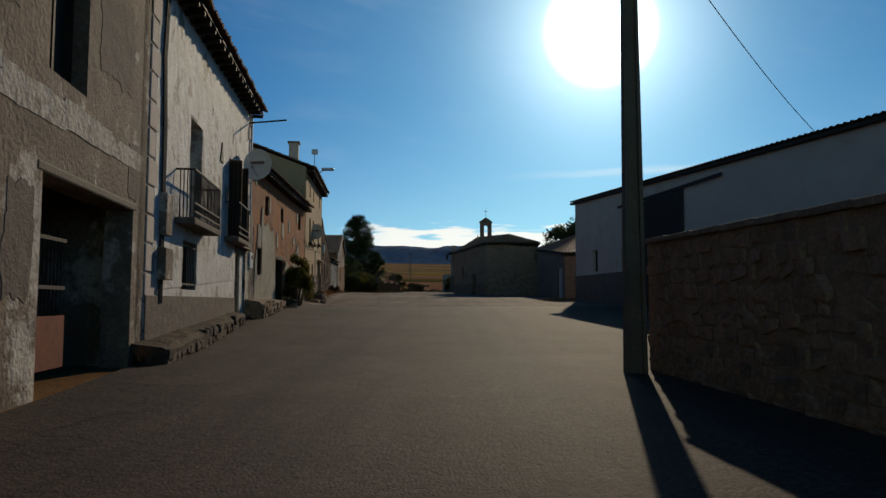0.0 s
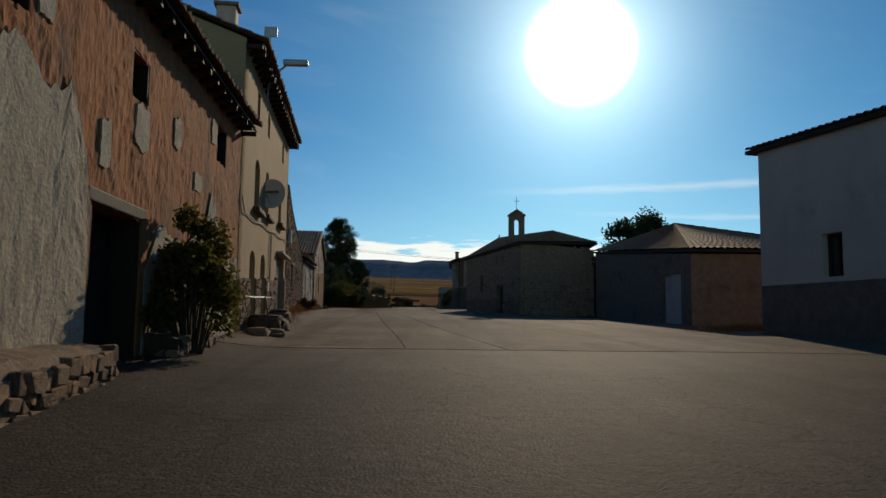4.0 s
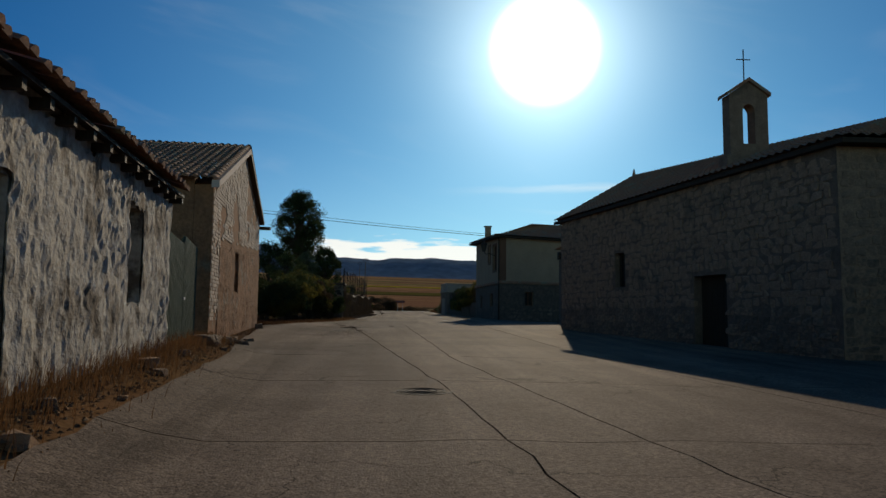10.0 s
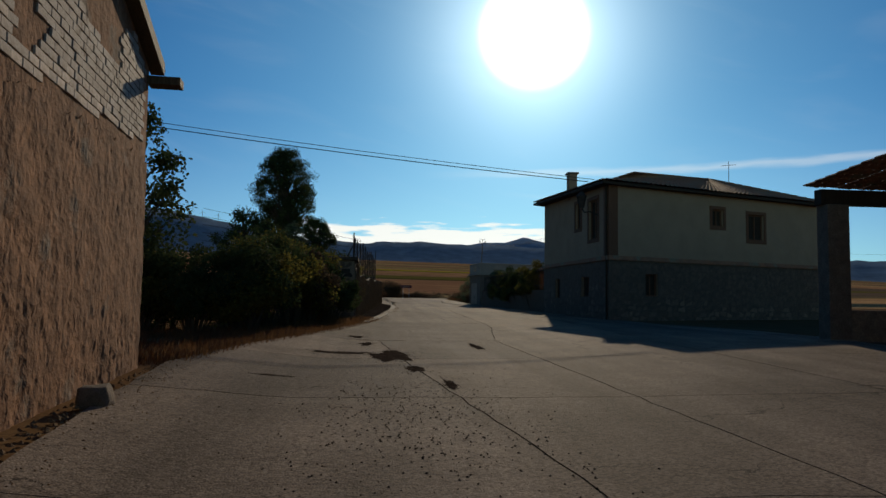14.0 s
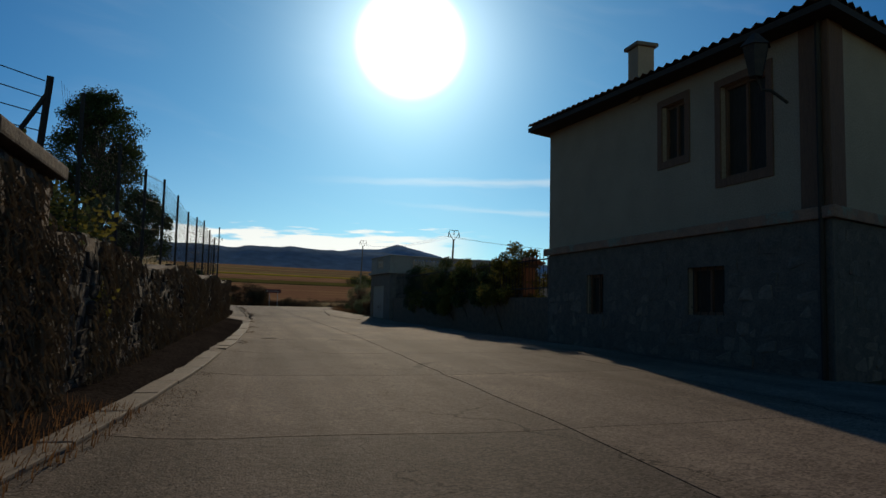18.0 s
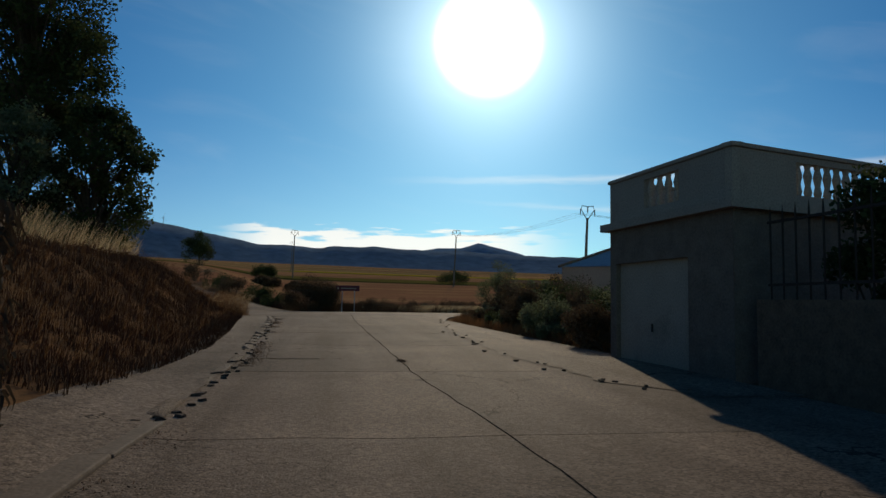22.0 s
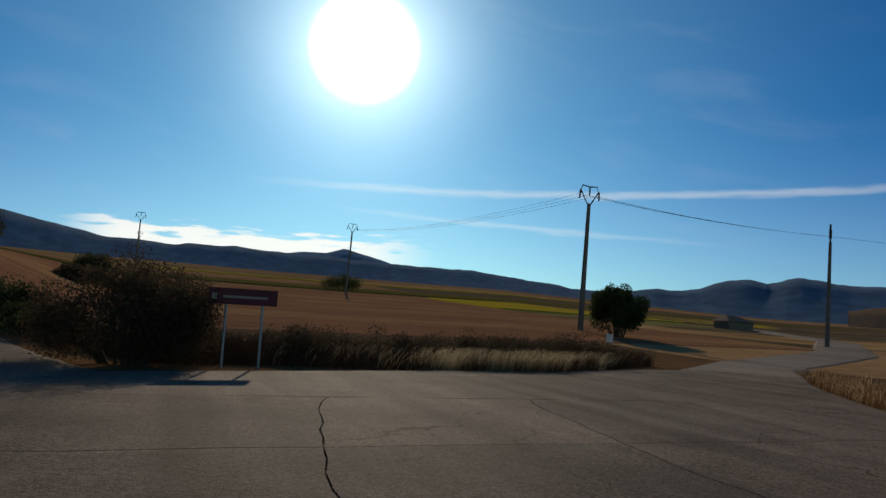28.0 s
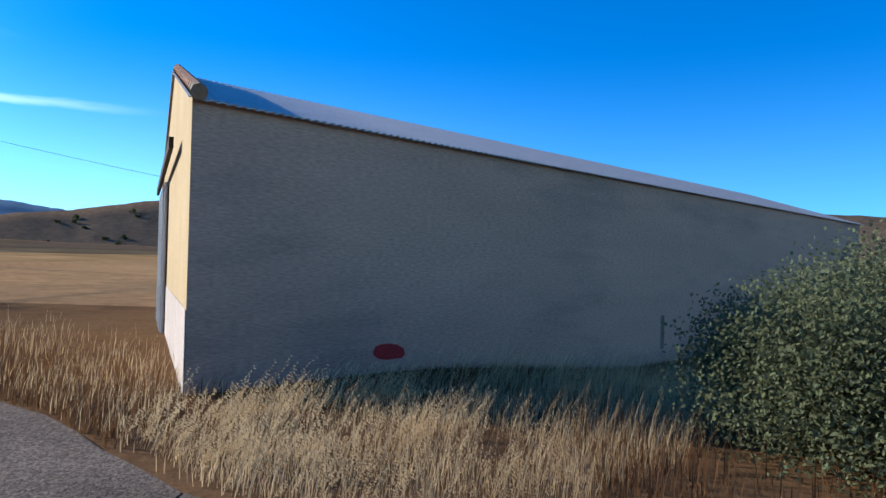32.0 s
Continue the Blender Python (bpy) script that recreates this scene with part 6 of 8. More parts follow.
# verge tiles along the gable
for s in (0, 1):
    for k in range(16):
        f0 = k / 16
        p = W0 - WV * 0.35 if s == 0 else W3 + WV * 0.35
        d = (WV if s == 0 else -WV) * (WW / 2 + 0.35) + Vector((0, 0, RISE + 0.1))
        q = p + d * f0 + Vector((0, 0, EAVE - 0.02)) + WU * 0.05
        part("verge_tile", tube([q, q + d / 15.0 + Vector((0, 0, 0.02))], 0.1, 8, [0.09, 0.075]), TILE, wc)
part("repair_band", box(4.15, WW - 0.01, -0.012, -0.003, 3.0, 4.45), PL_PALE, gab, "paler yellowish patch low on the gable")
for z in (4.3, 5.1, 5.9):
    part("lift_line", box(0.1, 24.8, -0.003, -0.001, z, z + 0.006), WAREHOUSE, long_wall)
# kerb strip in front of the gable
part("threshold", box(0.2, 9.5, -0.4, -0.01, 3.3, 3.52), KERB, gab)

# stone retaining wall on the west side below the barn
m, ln = frame_of((-9.75, 111.0), (-8.4, 140.4))
rw = thing("retaining_wall", m, "rough dry stone retaining wall along the pavement", "wall")
def rtop(x):
    return 4.4 + 0.014 * x + 0.12 * math.sin(x * 0.7)
part("wall", wall_mesh([(x, rtop(x)) for x in np.linspace(0, ln, 24)], 1.9, 0.6), MORTAR, rw)
rubble(rw, 0.02, ln - 0.02, lambda x: 2.45 + 0.012 * x, rtop, STONE_MOSS, seed=41, size=0.27, proud=0.06, limit=300, sink=0.085)
fe = thing("wire_fence", m @ Matrix.Translation((0, 0.35, 0)), "chain-link fence on thin iron posts", "fence")
for k in range(11):
    x = 3.0 + k * 2.45
    part("post", tube([(x, 0, rtop(x) - 0.3), (x, 0, rtop(x) + 2.0 + (0.5 if k > 9 else 0))], 0.028, 6), IRON, fe)
for z in (0.2, 0.8, 1.4, 1.9):
    part("strand", tube([(3.0 + k * 2.45, 0, rtop(3.0 + k * 2.45) + z) for k in range(11)], 0.005, 4), IRON, fe)
vs = []
for k in range(200):
    x = 3.0 + k * 0.117
    for s in (-1, 1):
        vs.append(tube([(x, 0.004 * s, rtop(x) + 0.1), (x + s * 1.0, 0.004 * s, rtop(x) + 1.85)], 0.0016, 3))
tagged(part("mesh", joined(vs), IRON, fe), kind="stuff")

gp = thing("wall_pier", (0.2, 1.0, 0), "tall stone pier with a flat cap ending the dry stone wall", "pier")
part("wall", box(-11.2, -10.02, 108.95, 110.98, 1.9, 5.05, 0.04), MORTAR, gp)
part("cap", box(-11.35, -9.86, 108.8, 111.12, 5.05, 5.2, 0.03), STONE_MOSS, gp)
for e0, e1, sd in (((-11.2, 108.95), (-10.02, 108.95), 43), ((-10.02, 108.95), (-10.02, 110.98), 44)):
    fm, fl = frame_of(e0, e1)
    face = part("facing", wall_mesh([(0.01, 5.0), (fl - 0.01, 5.0)], 2.0, 0.03), MORTAR, gp)
    face.matrix_local = fm @ Matrix.Translation((0, -0.03, 0))
    rubble(face, 0.02, fl - 0.02, lambda x: 2.4, lambda x: 4.98, STONE_MOSS, seed=sd, size=0.3, proud=0.05, limit=90, sink=0.08)
ps = thing("fence_post", (-9.92, 111.9, 5.2), "leaning iron fence post with a brace and barbed wire", "fence post")
part("post", tube([(0, 0, -0.05), (0.07, 0, 0.92)], 0.04, 6), IRON, ps)
part("brace", tube([(0.06, 0, 0.75), (-0.3, -0.2, -0.02)], 0.028, 6), IRON, ps)
for k in range(5):
    part("strand", tube([(0.02, 0, 0.15 + k * 0.18), (-2.6, -2.2, 0.2 + k * 0.24), (-5.4, -4.2, 0.35 + k * 0.3)], 0.006, 4), IRON, ps)


def creeper(name, frame_m, length, top, count, seed, label):
    """Dry stems and shrivelled leaves that hang down a wall in uneven tufts."""
    rg = random.Random(seed)
    vs, fs = [], []
    made = 0
    while made < count:
        x = rg.uniform(0.1, length - 0.1)
        zt = top(x) - 2.2 * rg.random() ** 1.3
        if noise.noise(Vector((x * 0.9, zt * 1.1, seed))) < rg.uniform(-0.3, 0.25):
            continue
        made += 1
        L, w = rg.uniform(0.07, 0.24), rg.uniform(0.006, 0.022)
        y = -0.07 - rg.random() * 0.1
        dx = rg.gauss(0, 0.05)
        o = len(vs)
        pts = [(x - w, y, zt), (x + w, y - 0.02, zt), (x + dx + w * 0.7, y - 0.05, zt - L * 0.6), (x + dx - w * 0.7, y - 0.04, zt - L * 0.6), (x + dx * 1.6, y - 0.01, zt - L)]
        vs += [frame_m @ Vector(p) for p in pts]
        fs += [(o, o + 1, o + 2, o + 3), (o + 3, o + 2, o + 4)]
    return tagged(part(name, (vs, fs), LEAF_BR, None), label, "creeper", kind="stuff")


creeper("dry_creeper", m, ln, rtop, 9000, 5, "dry brown creeper hanging over the stone wall")
creeper("dry_creeper", frame_of((-9.82, 109.95), (-9.82, 111.98))[0], 2.0, lambda x: 4.95, 900, 6, "dry brown creeper hanging over the stone pier")

# ---- pavement and kerb ----
KX = line((108, 110.5, 116, 123, 131, 142, 148, 164, 168), (-9.5, -9.1, -8.5, -7.95, -7.55, -7.32, -7.25, -7.85, -8.3))
pv = part("pavement", tucked(strip(list(np.arange(109.0, 139.1, 0.5)), lambda y: KX(y) - 1.9, lambda y: KX(y) - 0.1, 5, 0.058), 6), PAVE, None)
tagged(pv, "narrow concrete pavement along a stone wall", "pavement", kind="structure")
pv2 = part("gutter", tucked(strip(list(np.arange(138.1, 168.1, 0.5)), lambda y: KX(y) - 1.5, lambda y: KX(y) + 0.02, 5, 0.075), 6), GUTTER, None)
tagged(pv2, "broken concrete gutter beside the bank", "gutter", kind="structure")
kb = thing("kerb", (0, 0, 0), "worn concrete kerb stones with dirt in the joints", "kerb", kind="structure")
rg = random.Random(9)
y = 108.9
while y < 140:
    L = rg.uniform(0.85, 1.6)
    if rg.random() > 0.015:
        x, x2 = KX(y), KX(y + L)
        h = 0.07
        o = part("kerb_stone", box(-0.2, 0.12, 0.003, L - 0.003, -0.2, h + rg.uniform(-0.008, 0.008), 0.022), KERB, kb)
        o.matrix_local = Matrix.Translation((x, y, ground_z(x, y) + 0.02)) @ Euler((math.atan2(ground_z(x2, y + L) - ground_z(x, y), L) + rg.uniform(-0.005, 0.005), rg.uniform(-0.02, 0.02), math.atan2(x - x2, L) + rg.uniform(-0.012, 0.012))).to_matrix().to_4x4()
    y += L
# beyond the pavement the kerb is a cracked lip that has broken up into lumps
y = 140.0
while y < 166:
    L = rg.uniform(0.45, 1.7)
    x, x2 = KX(y), KX(y + L)
    if rg.random() > 0.18:
        o = new("kerb_stone", rocks_of(GUTTER)[14 + rg.randint(0, 5)])
        o.parent = kb
        o.matrix_local = Matrix.Translation(((x + x2) / 2 - 0.05, y + L / 2, ground_z(x, y + L / 2) + 0.03)) @ Euler((math.atan2(ground_z(x2, y + L) - ground_z(x, y), L), rg.uniform(-0.08, 0.08), math.atan2(x - x2, L))).to_matrix().to_4x4() @ Matrix.Diagonal((rg.uniform(0.2, 0.28), L * 1.02, rg.uniform(0.13, 0.19), 1))
    y += L
for k in range(60):
    y = 141 + 26 * rg.random() ** 1.1
    x = KX(y) + rg.gauss(0.06, 0.1)
    w = rg.uniform(0.05, 0.16)
    o = new("kerb_stone", rocks_of(GUTTER)[14 + k % 6])
    o.parent = kb
    o.matrix_local = Matrix.Translation((x, y, ground_z(x, y) + 0.055)) @ Euler((rg.uniform(-0.1, 0.1), rg.uniform(-0.15, 0.15), rg.uniform(-0.5, 0.5))).to_matrix().to_4x4() @ Matrix.Diagonal((rg.uniform(0.06, 0.14), w, rg.uniform(0.06, 0.1), 1))
# the crumbled edge of the road towards the warehouse, with the apron of the garage
EDGE_R = line((142.5, 144.4, 148.5, 156.7, 159.8, 163.7, 167), (-0.8, -1.6, -2.0, -1.75, -1.3, -1.0, -0.2))
sh = part("road_shoulder", strip(list(np.arange(142.6, 167.1, 0.35)), lambda y: min(ROAD_R(y) - 0.1, EDGE_R(y) + 0.25 * noise.noise(Vector((2.0, y * 1.1, 0))) + 0.12 * noise.noise(Vector((2.0, y * 4.0, 3)))), lambda y: ROAD_R(y) + 0.1, 5, 0.07), GUTTER, None)
tagged(sh, "pale crumbled concrete shoulder of the road", "road shoulder", kind="structure")
ec = thing("edge_rubble", (0, 0, 0), "broken pieces of pale concrete along the road edge", "rubble")
for k in range(36):
    y = 143 + 23 * rg.random()
    x = EDGE_R(y) + rg.gauss(0.05, 0.16)
    w = rg.uniform(0.04, 0.13)
    o = new("chunk", rocks_of(GUTTER)[14 + k % 6])
    o.parent = ec
    o.matrix_local = Matrix.Translation((x, y, ground_z(x, y) + 0.075)) @ Euler((0, 0, rg.uniform(0, 3))).to_matrix().to_4x4() @ Matrix.Diagonal((rg.uniform(0.04, 0.12), w, rg.uniform(0.03, 0.05), 1))

# ---- vegetation ----


def leaf_mesh(points, size, rg, normal_spread=1.0):
    """Small bent leaves at the given points: two triangles each."""
    vs, fs = [], []
    for p in points:
        d = Vector((rg.gauss(0, 1), rg.gauss(0, 1), rg.gauss(0, 0.8))).normalized()
        s = d.orthogonal().normalized()
        s.rotate(Matrix.Rotation(rg.uniform(0, 6.28), 3, d))
        L, w = size * rg.uniform(0.7, 1.5), size * rg.uniform(0.28, 0.5)
        o = len(vs)
        vs += [p, p + d * L * 0.5 + s * w, p + d * L, p + d * L * 0.5 - s * w]
        fs += [(o, o + 1, o + 2), (o, o + 2, o + 3)]
    return vs, fs


def tree(at, height, crown, seed, mat, label, leaves=5000, size=0.3, trunk_r=0.25, base=0.25, squash=1.0, name="tree", category="tree", clumps=60, fall=0.0, oval=False):
    """A tapered trunk, limbs to each clump, and a crown of leaf clumps with gaps. crown: its half width."""
    rg = random.Random(seed)
    t = thing(name, at, label, category)
    wood = []
    tp = [Vector((0, 0, -0.3))]
    for k in range(1, 7):
        tp.append(Vector((rg.uniform(-0.03, 0.03) * height, rg.uniform(-0.03, 0.03) * height, height * 0.85 * k / 6)))
    wood.append(tube(tp, trunk_r, 8, [trunk_r * (1 - 0.14 * k) for k in range(7)]))
    pts = []
    for c in range(clumps):
        zf = base + (1 - base) * (c + rg.random()) / clumps
        prof = math.sin(math.pi * min(1.0, (zf - base * 0.7) / (1.02 - base * 0.7)) ** 0.8) ** 0.6
        if oval:
            prof = math.sqrt(max(0.04, 1 - (2 * (zf - base) / (1 - base) - 0.9) ** 2)) ** 0.8
        a, r = rg.uniform(0, 6.283), crown * prof * math.sqrt(rg.uniform(0.1, 1))
        q = Vector((r * math.cos(a), r * math.sin(a) * squash, height * zf))
        z0 = max(0.1 * height, q.z - r * 0.9 - 0.1 * height)
        i = min(5.99, z0 / (height * 0.85) * 6)
        s = tp[int(i)].lerp(tp[min(6, int(i) + 1)], i % 1)
        mid = s.lerp(q, 0.55) + Vector((0, 0, 0.05 * height))
        wood.append(tube([s, mid, q], 0.03, 5, [trunk_r * 0.3, trunk_r * 0.17, trunk_r * 0.06]))
        cr = crown * rg.uniform(0.16, 0.34)
        for _ in range(leaves // clumps):
            d = Vector((rg.gauss(0, 1), rg.gauss(0, 1), rg.gauss(0, 0.75)))
            d *= cr * 0.5
            if d.length > cr * 0.95:
                d *= cr * 0.95 / d.length * rg.uniform(0.6, 1.0)
            d.z -= fall * abs(rg.gauss(0, 1)) * cr
            pts.append(q + d)
    part("trunk", joined(wood), BARK, t)
    part("crown", leaf_mesh(pts, size, rg), mat, t)
    return t


def bush(at, rx, ry, h, seed, mat, label, leaves=2500, size=0.12, name="bush", stems=14, category="bush"):
    rg = random.Random(seed)
    t = thing(name, at, label, category)
    pts, wood = [], []
    for c in range(stems):
        a, r = rg.uniform(0, 6.283), math.sqrt(rg.random())
        zc = h * rg.uniform(0.35, 0.92) * (1 - 0.35 * r)
        q = Vector((rx * 0.85 * r * math.cos(a), ry * 0.85 * r * math.sin(a), zc))
        wood.append(tube([Vector((q.x * 0.25, q.y * 0.25, -0.1)), q * 0.6, q], 0.02, 4, [0.03, 0.02, 0.008]))
        cr = min(rx, h) * rg.uniform(0.25, 0.42)
        for _ in range(leaves // stems):
            d = Vector((rg.gauss(0, 0.55), rg.gauss(0, 0.55), rg.gauss(0, 0.5))) * cr
            if d.length > cr:
                d *= cr / d.length * rg.uniform(0.6, 1.0)
            p = q + d
            if p.z > 0.02:
                pts.append(p)
    part("stem", joined(wood), BARK, t)
    part("foliage", leaf_mesh(pts, size, rg), mat, t)
    return t


def on(x, y, dz=0.0):
    return (x, y, ground_z(x, y) + dz)


tree(on(-20.1, 170.5), 15.8, 3.8, 1, LEAF, "tall round-topped dark tree above the bank", 36000, 0.17, 0.35, 0.42, clumps=170, oval=True)
tree(on(-16.1, 167.3), 7.0, 2.6, 2, LEAF, "broad dark tree beside the bank", 22000, 0.15, 0.25, 0.1, clumps=100, oval=True)
tree(on(-18.6, 165.5), 6.2, 2.4, 12, LEAF_OL, "grey-green tree among others above the bank", 15000, 0.13, 0.2, 0.1, clumps=80, oval=True)
tree(on(-23.0, 160), 7.0, 3.6, 3, LEAF, "spreading garden tree behind the stone wall", 10000, 0.18, 0.3, 0.12)
tree(on(-19.0, 148), 5.0, 2.6, 4, LEAF, "small garden tree behind the wire fence", 9000, 0.15, 0.2, 0.12)
tree(on(-16.5, 103), 6.6, 2.2, 5, LEAF, "slim leafy tree behind the hedge", 8000, 0.13, 0.15, 0.15)
tree(on(-19.5, 99), 8.2, 1.8, 6, LEAF, "narrow dark cypress-like tree", 8000, 0.13, 0.15, 0.1)
tree(on(13.6, 74.5), 7.4, 3.6, 7, LEAF, "round leafy tree behind the outbuilding", 14000, 0.2, 0.2, 0.3)
tree(on(18.8, 76.0), 6.6, 1.6, 9, LEAF, "small leafy tree behind the outbuilding roof", 5000, 0.16, 0.15, 0.3)
tree(on(20.5, 84), 7.0, 2.6, 8, LEAF, "leafy tree behind the chapel", 5000, 0.2, 0.2, 0.3)
# hedge of vines over the garden at the bend
rg = random.Random(4)
for k in range(12):
    y = 101.9 + k * 1.35 if k < 10 else 101.7
    x = -12.7 + 0.11 * (y - 101) + rg.uniform(-0.3, 0.3) if k < 10 else -14.9 - 2.2 * (k - 10)
    bush(on(x, y), 1.5, 1.5, rg.uniform(3.1, 3.9), 50 + k, LEAF_Y if k % 2 == 1 else LEAF, "tall tangled garden hedge with yellowing vine leaves", 9500, 0.085, "hedge_bush", 26, "hedge")
for k, (x, y) in enumerate([(-12.6, 101.3), (-13.9, 100.9), (-15.2, 100.7), (-16.5, 100.5)]):
    bush(on(x, y), 1.1, 0.9, 1.9, 380 + k, LEAF if k % 2 else LEAF_Y, "low dense hedge growth above the grass corner", 9000, 0.075, "hedge_bush", 30, "hedge")
for k in range(9):
    y = 128.4 + k * 1.75
    bush((1.75 + rg.uniform(-0.3, 0.2), y, 3.0), 1.1, 1.25, rg.uniform(2.7, 3.7), 80 + k, LEAF if k % 3 else LEAF_Y, "climbing garden shrub behind the bar fence", 12000, 0.075, "garden_shrub", 22, "shrub")
for k in range(1, 5):
    tree((3.2 + rg.uniform(-0.5, 1.5), 128 + k * 3.2, 3.0), rg.uniform(2.9, 3.7), 0.9, 90 + k, LEAF_Y if k % 2 else LEAF, "young fruit tree in the garden", 2600, 0.095, 0.06, 0.3, clumps=22)
for k, (x, y, h) in enumerate([(-11.3, 106.6, 2.7), (-10.75, 107.9, 2.5), (-11.9, 108.2, 3.0), (-12.4, 115.5, 3.0), (-12.2, 118.5, 3.0), (-12.0, 122.0, 2.7)]):
    bush(on(x, y), 1.2, 1.2, h, 70 + k, LEAF if k % 2 else LEAF_BR, "dense overgrown shrub at the end of the stone wall", 7000, 0.1, "hedge_bush", 22, "hedge")
bush(on(-6.85, 33.6), 0.75, 1.3, 2.75, 31, LEAF_Y, "leafy climbing plant against the orange house", 13000, 0.075, "climbing_plant", 40, "plant")
bush(on(-9.15, 60.2), 0.55, 0.6, 0.8, 32, LEAF_BR, "dry brown shrub at the wall's foot", 4500, 0.05)
bush(on(-6.7, 186.3), 2.1, 1.6, 2.5, 33, LEAF_BR, "large dry roadside shrub beside the sign", 34000, 0.06, stems=46)
for k in range(16):
    x = -4.5 + k * 0.85 + rg.uniform(-0.4, 0.4)
    bush(on(x, FAR_EDGE(x) + rg.uniform(2.2, 4.2)), 1.1, 0.9, rg.uniform(0.8, 1.35), 250 + k, LEAF_BR, "dark dry brush behind the roadside grass", 2600, 0.05, "brush_clump", 14, "brush")
for k, (x, y, h) in enumerate([(-11.5, 196.5, 1.6), (-14.0, 201, 2.0), (-16.0, 206, 1.6), (-19.0, 211, 2.2), (-9.6, 193.0, 1.2)]):
    bush(on(x, y), 1.6, 1.8, h, 230 + k, LEAF_BR if k % 2 else LEAF, "dark scrub along the branching road", 3500, 0.09, "scrub_bush", 14)
for k in range(22):
    x = rg.uniform(-6, 10)
    r = rg.uniform(0.4, 1.05)
    bush(on(x, FAR_EDGE(x) + rg.uniform(1.2, 4.5)), r * 1.3, r, r * rg.uniform(1.0, 1.5), 200 + k, LEAF_BR, "low dry weed clump beyond the junction", 1500, 0.06, "weed_clump", 9, "weeds")
bush(on(26.3, 214.6), 2.2, 2.2, 4.7, 34, LEAF, "dense dark round bush beside the power pole", 18000, 0.16, stems=42)
for k in range(40):
    y = 149.8 + k * 0.43 + rg.uniform(-0.6, 0.6)
    x = ROAD_R(y) + (rg.uniform(0.9, 2.4) if k % 3 == 0 else rg.uniform(1.8, 6.5))
    if math.hypot(x - 7.2, y - 170) < 2.0:
        continue
    r = rg.uniform(0.5, 1.15)
    bush(on(x, y), r, r * rg.uniform(0.8, 1.2), rg.uniform(0.5, 1.1) if k % 3 == 0 else rg.uniform(1.1, 2.4), 320 + k, (LEAF_BR, LEAF_BR, LEAF, LEAF_BR, LEAF_OL)[k % 5], "scrubby verge bush with dry stems", 2800, 0.055, stems=rg.randint(8, 16))
for k, (x, y, r, h, lv) in enumerate([(2.9, 168.4, 1.1, 3.2, LEAF_OL), (4.6, 166.0, 1.2, 2.7, LEAF_BR), (2.3, 163.6, 1.1, 2.3, LEAF_BR), (3.7, 161.4, 1.2, 2.5, LEAF), (1.6, 159.2, 1.0, 1.9, LEAF_BR), (2.9, 157.2, 1.2, 2.2, LEAF_BR), (1.1, 155.3, 0.9, 1.5, LEAF_OL), (2.6, 153.5, 1.1, 2.0, LEAF), (1.0, 151.3, 0.8, 1.3, LEAF_BR)]):
    bush(on(x, y), r, r, h, 360 + k, lv, "tall overgrown scrub before the warehouse", 6500, 0.055, "scrub_bush", 26)
bush(on(7.75, 170.05), 1.95, 1.85, 1.75, 41, LEAF_OL, "olive-green leafy bush against the warehouse wall", 150000, 0.036, stems=130)
for k, (x, y, r, h) in enumerate([(-26.5, 258, 2.9, 6.6), (-20, 305, 3.0, 3.6), (30, 330, 5, 4), (-10, 250, 2.2, 1.6), (-14, 240, 2.5, 1.8)]):
    bush(on(x, y), r, r, h, 140 + k, LEAF_BR if k > 2 else LEAF, "dark lone shrub in the dry fields", 9000, 0.17, "field_shrub", 34, "shrub")


def blades(count, place, hmin, hmax, w, seed, heads=False):
    """Thin bent grass blades; with heads they carry drooping seed tufts."""
    rg = random.Random(seed)
    vs, fs = [], []
    made = 0
    while made < count:
        x, y = place(rg)
        z = ground_z(x, y) - 0.03
        made += 1
        h = rg.uniform(hmin, hmax)
        a = rg.uniform(0, 6.283)
        lean = h * rg.uniform(0.1, 0.45)
        dx, dy = math.cos(a) * lean * (0.6 if heads else 1) + (0.42 if heads else 0.12) * h, math.sin(a) * lean * (0.6 if heads else 1) - (0.34 if heads else 0.05) * h
        sx, sy = math.cos(a + 1.57) * w, math.sin(a + 1.57) * w
        o = len(vs)
        vs += [(x - sx, y - sy, z), (x + sx, y + sy, z), (x + dx * 0.4 + sx * 0.7, y + dy * 0.4 + sy * 0.7, z + h * 0.62), (x + dx * 0.4 - sx * 0.7, y + dy * 0.4 - sy * 0.7, z + h * 0.62), (x + dx, y + dy, z + h)]
        fs += [(o, o + 1, o + 2, o + 3), (o + 3, o + 2, o + 4)]
        if heads:
            for q in range(9):
                t = 0.66 + 0.04 * q
                b_ = 0.4 * t / 0.62 if t < 0.62 else 0.4 + 0.6 * (t - 0.62) / 0.38
                px, py, pz = x + dx * b_ + rg.uniform(-0.012, 0.02), y + dy * b_ + rg.uniform(-0.02, 0.012), z + h * (t if t < 0.62 else t)
                o = len(vs)
                r = 0.0035
                vs += [(px, py, pz), (px + r + 0.007, py + r - 0.005, pz - 0.002), (px + 0.02, py - 0.013, pz - 0.012), (px - r + 0.006, py - r - 0.004, pz - 0.011)]
                fs += [(o, o + 1, o + 2, o + 3)]
    return vs, fs


def grass(name, count, place, hmin, hmax, w, seed, mat, label, heads=False):
    o = part(name, blades(count, place, hmin, hmax, w, seed, heads), mat, None)
    return tagged(o, label, "grass", kind="stuff")


def area(x0, x1, y0, y1):
    return lambda rg: (rg.uniform(x0, x1), rg.uniform(y0, y1))


def along_wall(y0, y1, w):
    def f(rg):
        y = rg.uniform(y0, y1)
        return WALL_L(y) + abs(rg.gauss(0, w)), y
    return f


